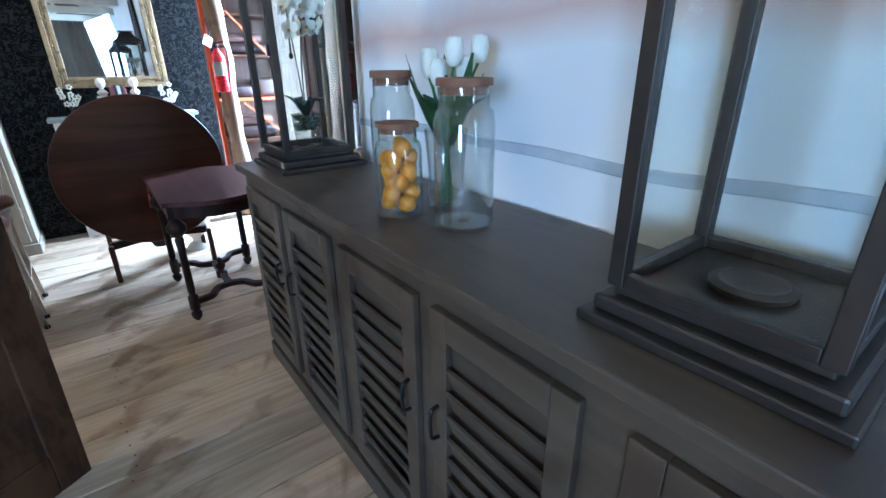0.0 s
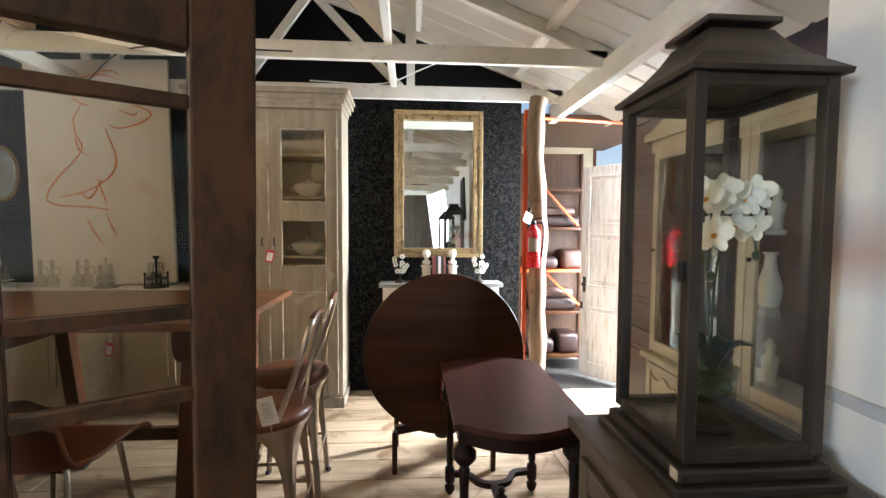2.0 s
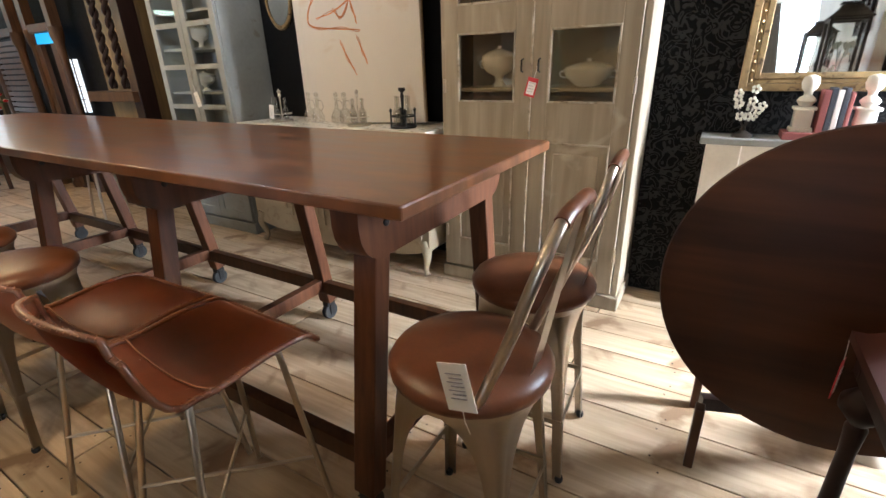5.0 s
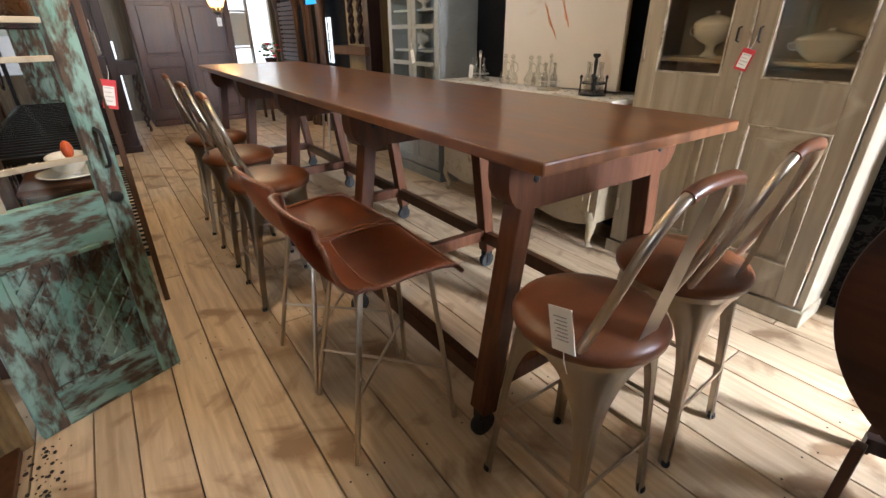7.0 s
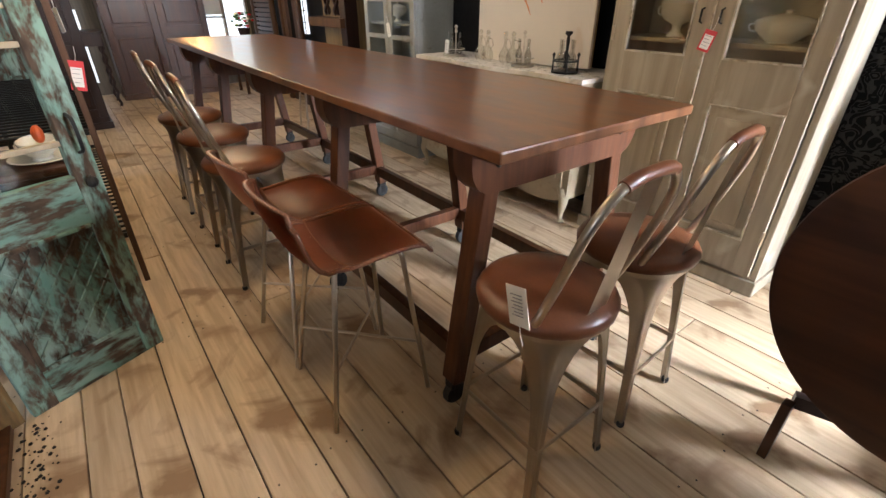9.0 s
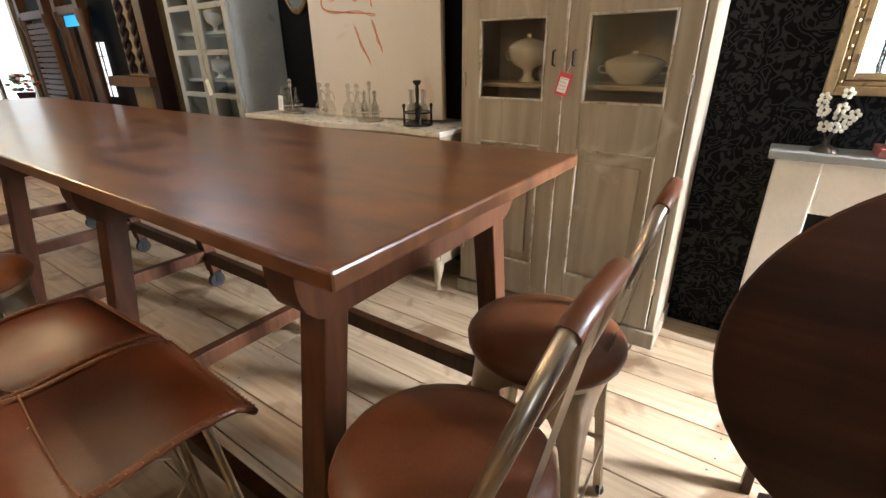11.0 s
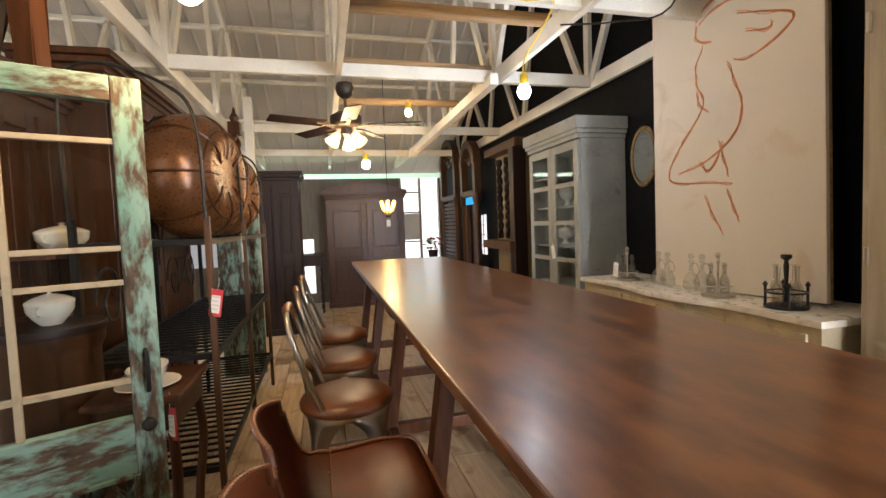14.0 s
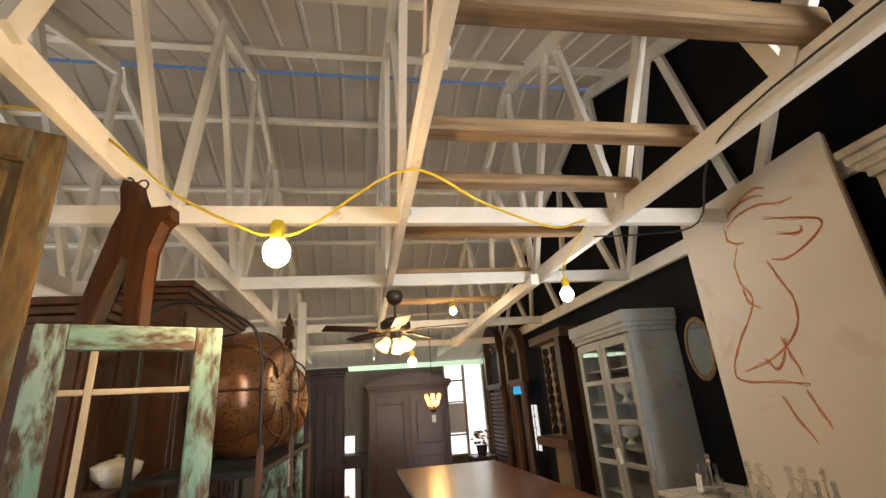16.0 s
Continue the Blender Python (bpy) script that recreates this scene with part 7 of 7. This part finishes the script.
    part("capital", box(nb(), -0.06, 0.06, -0.06, 0.06, 2.47, 2.6, 0.006), "walnut", tw)
    part("finial", lathe(nb(), [(0.03, 2.6), (0.05, 2.65), (0.02, 2.7), (0.005, 2.76)], 12), "walnut", tw)
    t3, w3 = panel_door("green_screen", "narrow flaked green window frame leaning upright", (-4.75, 2.40), (-4.75, 2.0), 0, 1.72, 0.04, "green", [(0.2, 0.75), (0.85, 1.64)])
    dark_case("black_cupboard", "black painted cupboard on a brown base", -7.0, -6.4, 2.0, 2.72, 2.25, 2, "ebony", "+x")
    ch = thing("barley_table", "small dark table with twisted legs", "table", (-8.1, 2.80, 0))
    part("top", box(nb(), -0.3, 0.3, -0.22, 0.22, 0.98, 1.01, 0.004), "ebony", ch)
    part("drawer_case", box(nb(), -0.27, 0.27, -0.19, 0.19, 0.82, 0.9795), "ebony", ch)
    for x in (-0.24, 0.24):
        for y in (-0.16, 0.16):
            part("leg", tube(nb(), [(x + 0.012 * math.cos(z * 40), y + 0.012 * math.sin(z * 40), z) for z in [i * 0.03 for i in range(28)]], 0.02, 6), "ebony", ch, smooth=60)


green_door()
iron_rack()
armoire()
arched_doors()
west_window()
south_side()


# ---- lamps, fan, cables ----
def bulb(at, power, color, mat_name="bulb", hook=None, r=0.045):
    t = thing("hanging_bulb", "bare lit bulb in a yellow socket on a cable", "bulb", at, group="string bulbs")
    g = part("globe", ball(nb(), (0, 0, 0), r, 1, 1, 1.15, seg=16), mat_name, t, smooth=60)
    g.visible_shadow = False
    part("socket", lathe(nb(), [(0.026, r * 1.0), (0.028, r + 0.055), (0.02, r + 0.07)], 14), "yellow", t, smooth=40)
    if hook:
        part("cord", tube(nb(), curve([(0, 0, r + 0.06), tuple(0.5 * (h - a) + (0.03 if i == 2 else 0) for i, (h, a) in enumerate(zip(hook, at))), tuple(h - a for h, a in zip(hook, at))], 5), 0.004, 6), "yellow", t)
    lamp = new("bulb_light", bpy.data.lights.new("bulb_light", "POINT"))
    lamp.data.energy, lamp.data.color, lamp.data.shadow_soft_size = power, color, 0.05
    lamp.location = at
    return t


WARM, COOL = (1.0, 0.74, 0.42), (0.80, 0.90, 1.0)
bulb((-1.36, 2.68, 2.19), 32, (1.0, 0.66, 0.32), r=0.047)
bulb((-2.65, 4.37, 2.31), 9, COOL, "bulb_cool")
bulb((-4.71, 3.50, 2.11), 14, WARM, hook=(-4.71, 3.23, 2.6))
bulb((-4.3, 3.9, 2.56), 10, WARM, hook=(-4.3, 3.9, 2.71), r=0.035)
# The next two bulbs are assumed, added out of view to fill the south side.
bulb((-3.2, -0.3, 2.3), 26, WARM, hook=(-3.2, -0.3, 2.62))
bulb((-0.4, 0.86, 2.4), 9, WARM, hook=(-0.4, 0.86, 2.62))
bulb((-6.6, 0.86, 2.3), 24, WARM, hook=(-6.6, 0.86, 2.62))
cable = [(-1.5, -0.4, 2.7), (-1.45, 0.9, 2.75), (-1.45, 1.81, 2.80), (-1.42, 2.29, 2.45), (-1.38, 2.58, 2.28), (-1.36, 2.68, 2.262), (-1.38, 2.78, 2.29), (-1.45, 3.17, 2.58), (-1.5, 3.5, 2.45), (-1.7, 3.9, 2.42), (-2.1, 4.3, 2.62), (-2.62, 4.37, 2.52), (-2.65, 4.37, 2.385)]
tagged(part("light_cable", tube(nb(), curve(cable, 6), 0.006, 6), "yellow", smooth=60), "yellow string light cable looped between the trusses", "cable")
grey = [(-0.2, 4.38, 2.60), (-1.2, 4.46, 2.62), (-1.7, 4.7, 2.45), (-2.0, 4.6, 2.50), (-2.3, 4.45, 2.6)]
tagged(part("grey_cable", tube(nb(), curve(grey, 6), 0.005, 6), "iron", smooth=60), "thin grey cable sagging under the truss", "cable")
tagged(part("white_cable", tube(nb(), curve([(-0.3, 5.36, 2.72), (0.3, 5.33, 2.70), (0.62, 5.33, 2.82), (0.95, 5.36, 2.98)], 6), 0.005, 6), "paper", smooth=60), "thin white cable drooping across the black gable", "cable")


def ceiling_fan():
    t = thing("ceiling_fan", "dark bronze ceiling fan with wooden blades and two lit shades", "fan", (-3.55, 3.25, 0))
    part("canopy", lathe(nb(), [(0.02, 2.47), (0.06, 2.5), (0.075, 2.55), (0.06, 2.59)], 20), "bronze", t, smooth=50)
    part("rod", lathe(nb(), [(0.012, 2.36), (0.012, 2.48)], 10), "bronze", t)
    part("motor", lathe(nb(), [(0.03, 2.24), (0.10, 2.255), (0.125, 2.28), (0.125, 2.33), (0.08, 2.36), (0.03, 2.37)], 24), "bronze", t, smooth=50)
    for k in range(5):
        a = radians(2 + 72 * k)
        m = Matrix.Rotation(a, 4, "Z")
        bl = part("blade", box(nb(), 0.18, 0.60, -0.062, 0.062, -0.004, 0.004, 0.003, Matrix.Translation((0, 0, 2.265)) @ m @ Matrix.Rotation(radians(10), 4, "X")), "ebony", t)
        part("bracket", beam(nb(), m @ Vector((0.09, 0, 2.255)), m @ Vector((0.24, 0, 2.258)), 0.03, 0.008), "gold", bl)
    part("fitter", lathe(nb(), [(0.02, 2.17), (0.045, 2.19), (0.045, 2.239)], 16), "bronze", t, smooth=50)
    for k in range(3):
        a = radians(50 + 120 * k)
        c = Vector((0.07 * math.cos(a), 0.07 * math.sin(a), 2.19))
        m = Matrix.Translation(c) @ Matrix.Rotation(a, 4, "Z") @ Matrix.Rotation(radians(142), 4, "Y")
        sh = part("shade", lathe(nb(), [(0.022, 0.0), (0.03, 0.02), (0.045, 0.07), (0.058, 0.10), (0.052, 0.10), (0.025, 0.03)], 18, m, cap=False), "lamp_glass", t, "lit amber glass tulip shade", smooth=60)
        sh.visible_shadow = False
    lamp = new("fan_light", bpy.data.lights.new("fan_light", "POINT"))
    lamp.data.energy, lamp.data.color, lamp.data.shadow_soft_size = 16, WARM, 0.08
    lamp.location = (-3.55, 3.25, 2.08)


def chandelier():
    t = thing("filament_chandelier", "small chandelier of glowing filament bulbs with a tag", "chandelier", (-6.5, 3.96, 0))
    part("rod", lathe(nb(), [(0.006, 1.64), (0.006, roof_z(-6.5) - 0.02)], 8), "iron", t)
    part("hub", lathe(nb(), [(0.012, 1.575), (0.05, 1.60), (0.055, 1.63), (0.02, 1.65)], 14), "iron", t, smooth=40)
    for k in range(8):
        a = k * 0.785
        m = Matrix.Translation((0.045 * math.cos(a), 0.045 * math.sin(a), 1.61)) @ Matrix.Rotation(a, 4, "Z") @ Matrix.Rotation(radians(24 if k % 2 else 12), 4, "Y")
        b = part("socket", lathe(nb(), [(0.016, 0.0), (0.017, 0.05), (0.012, 0.058)], 10, m), "gold", t)
        part("filament_bulb", lathe(nb(), [(0.010, 0.058), (0.015, 0.08), (0.015, 0.20), (0.006, 0.225)], 10, m), "filament", b, "glowing amber filament tube", smooth=40).visible_shadow = False
    lamp = new("chandelier_light", bpy.data.lights.new("chandelier_light", "POINT"))
    lamp.data.energy, lamp.data.color, lamp.data.shadow_soft_size = 28, (1.0, 0.60, 0.22), 0.1
    lamp.location = (-6.5, 3.96, 1.74)
    paper_tag(pose(-6.5, 3.96, 1.545, 0, 0, 60), 0.06, 0.1)


ceiling_fan()
chandelier()

# ---- floor boards, one by one ----
random.seed(21)


def plank_mesh(name, L, w, material, along_x=True):
    bm = nb()
    g = 0.0027
    if along_x:
        box(bm, -L / 2 + g, L / 2 - g, -w / 2 + g, w / 2 - g, -0.024, 0.0)
    else:
        box(bm, -w / 2 + g, w / 2 - g, -L / 2 + g, L / 2 - g, -0.024, 0.0)
    top = [f for f in bm.faces if f.normal.z > 0.9]
    bmesh.ops.bevel(bm, geom=list({e for f in top for e in f.edges}), offset=0.002, segments=1, affect="EDGES")
    me = bpy.data.meshes.new(name)
    bm.to_mesh(me)
    bm.free()
    me.materials.append(M[material])
    return me


def lay(me, x, y):
    o = new("floor_plank", me)
    o.parent = floor
    o.matrix_world = pose(x, y, random.uniform(-0.0015, 0.0))
    return o


rows = [3.108, 3.345, 3.546, 3.743, 4.008, 4.235, 4.472, 4.66, 4.839, 5.03, 5.25, 5.48]
lower = [3.108, 2.94, 2.81, 2.61, 2.433, 2.272, 2.14, 1.96]
while lower[-1] > -3.8:
    lower.append(lower[-1] - random.choice((0.17, 0.19, 0.21, 0.23)))
edges = sorted(set(rows + lower))
for ya, yb in zip(edges, edges[1:]):
    w = yb - ya
    cuts = [1.5, -1.58 + random.choice((0.0, 0.0, 1.5, -0.9)), -4.6 + random.uniform(-0.6, 0.6), -6.9 + random.uniform(-0.5, 0.5), -8.99]
    for xb, xa in zip(cuts, cuts[1:]):
        lay(plank_mesh("floor_plank", xb - xa, w, "floor"), (xa + xb) / 2, (ya + yb) / 2)
x = 1.5
while x < 2.85:
    w = random.choice((0.2, 0.24, 0.22))
    lay(plank_mesh("floor_plank", 3.9, w, "floor_y", False), x + w / 2, 3.45)
    x += w

# nail heads along the boards near the walk
nails = nb()
for ya, yb in zip(edges, edges[1:]):
    if yb > 1.8:
        for xn in (-1.52, -1.64, -0.5, 0.35, 1.3, -2.6):
            for y in (ya + 0.035, yb - 0.035):
                lathe(nails, [(0.004, 0.0), (0.004, 0.0006)], 6, pose(xn + random.uniform(-0.02, 0.02), y, 0.0))
tagged(part("floor_nails", nails, "iron", floor), kind="stuff")

random.seed(33)
crumbs = nb()
for k in range(150):
    f = random.random()
    x, y = -1.33 + 0.75 * f + random.gauss(0, 0.03), 1.99 + random.gauss(0, 0.035)
    ball(crumbs, (x, y, 0.002), random.uniform(0.002, 0.008), 1.3, 1, 0.4, seg=5)
tagged(part("floor_dirt", crumbs, "gap"), "dark crumbs of dirt along the threshold", "dirt", kind="stuff")
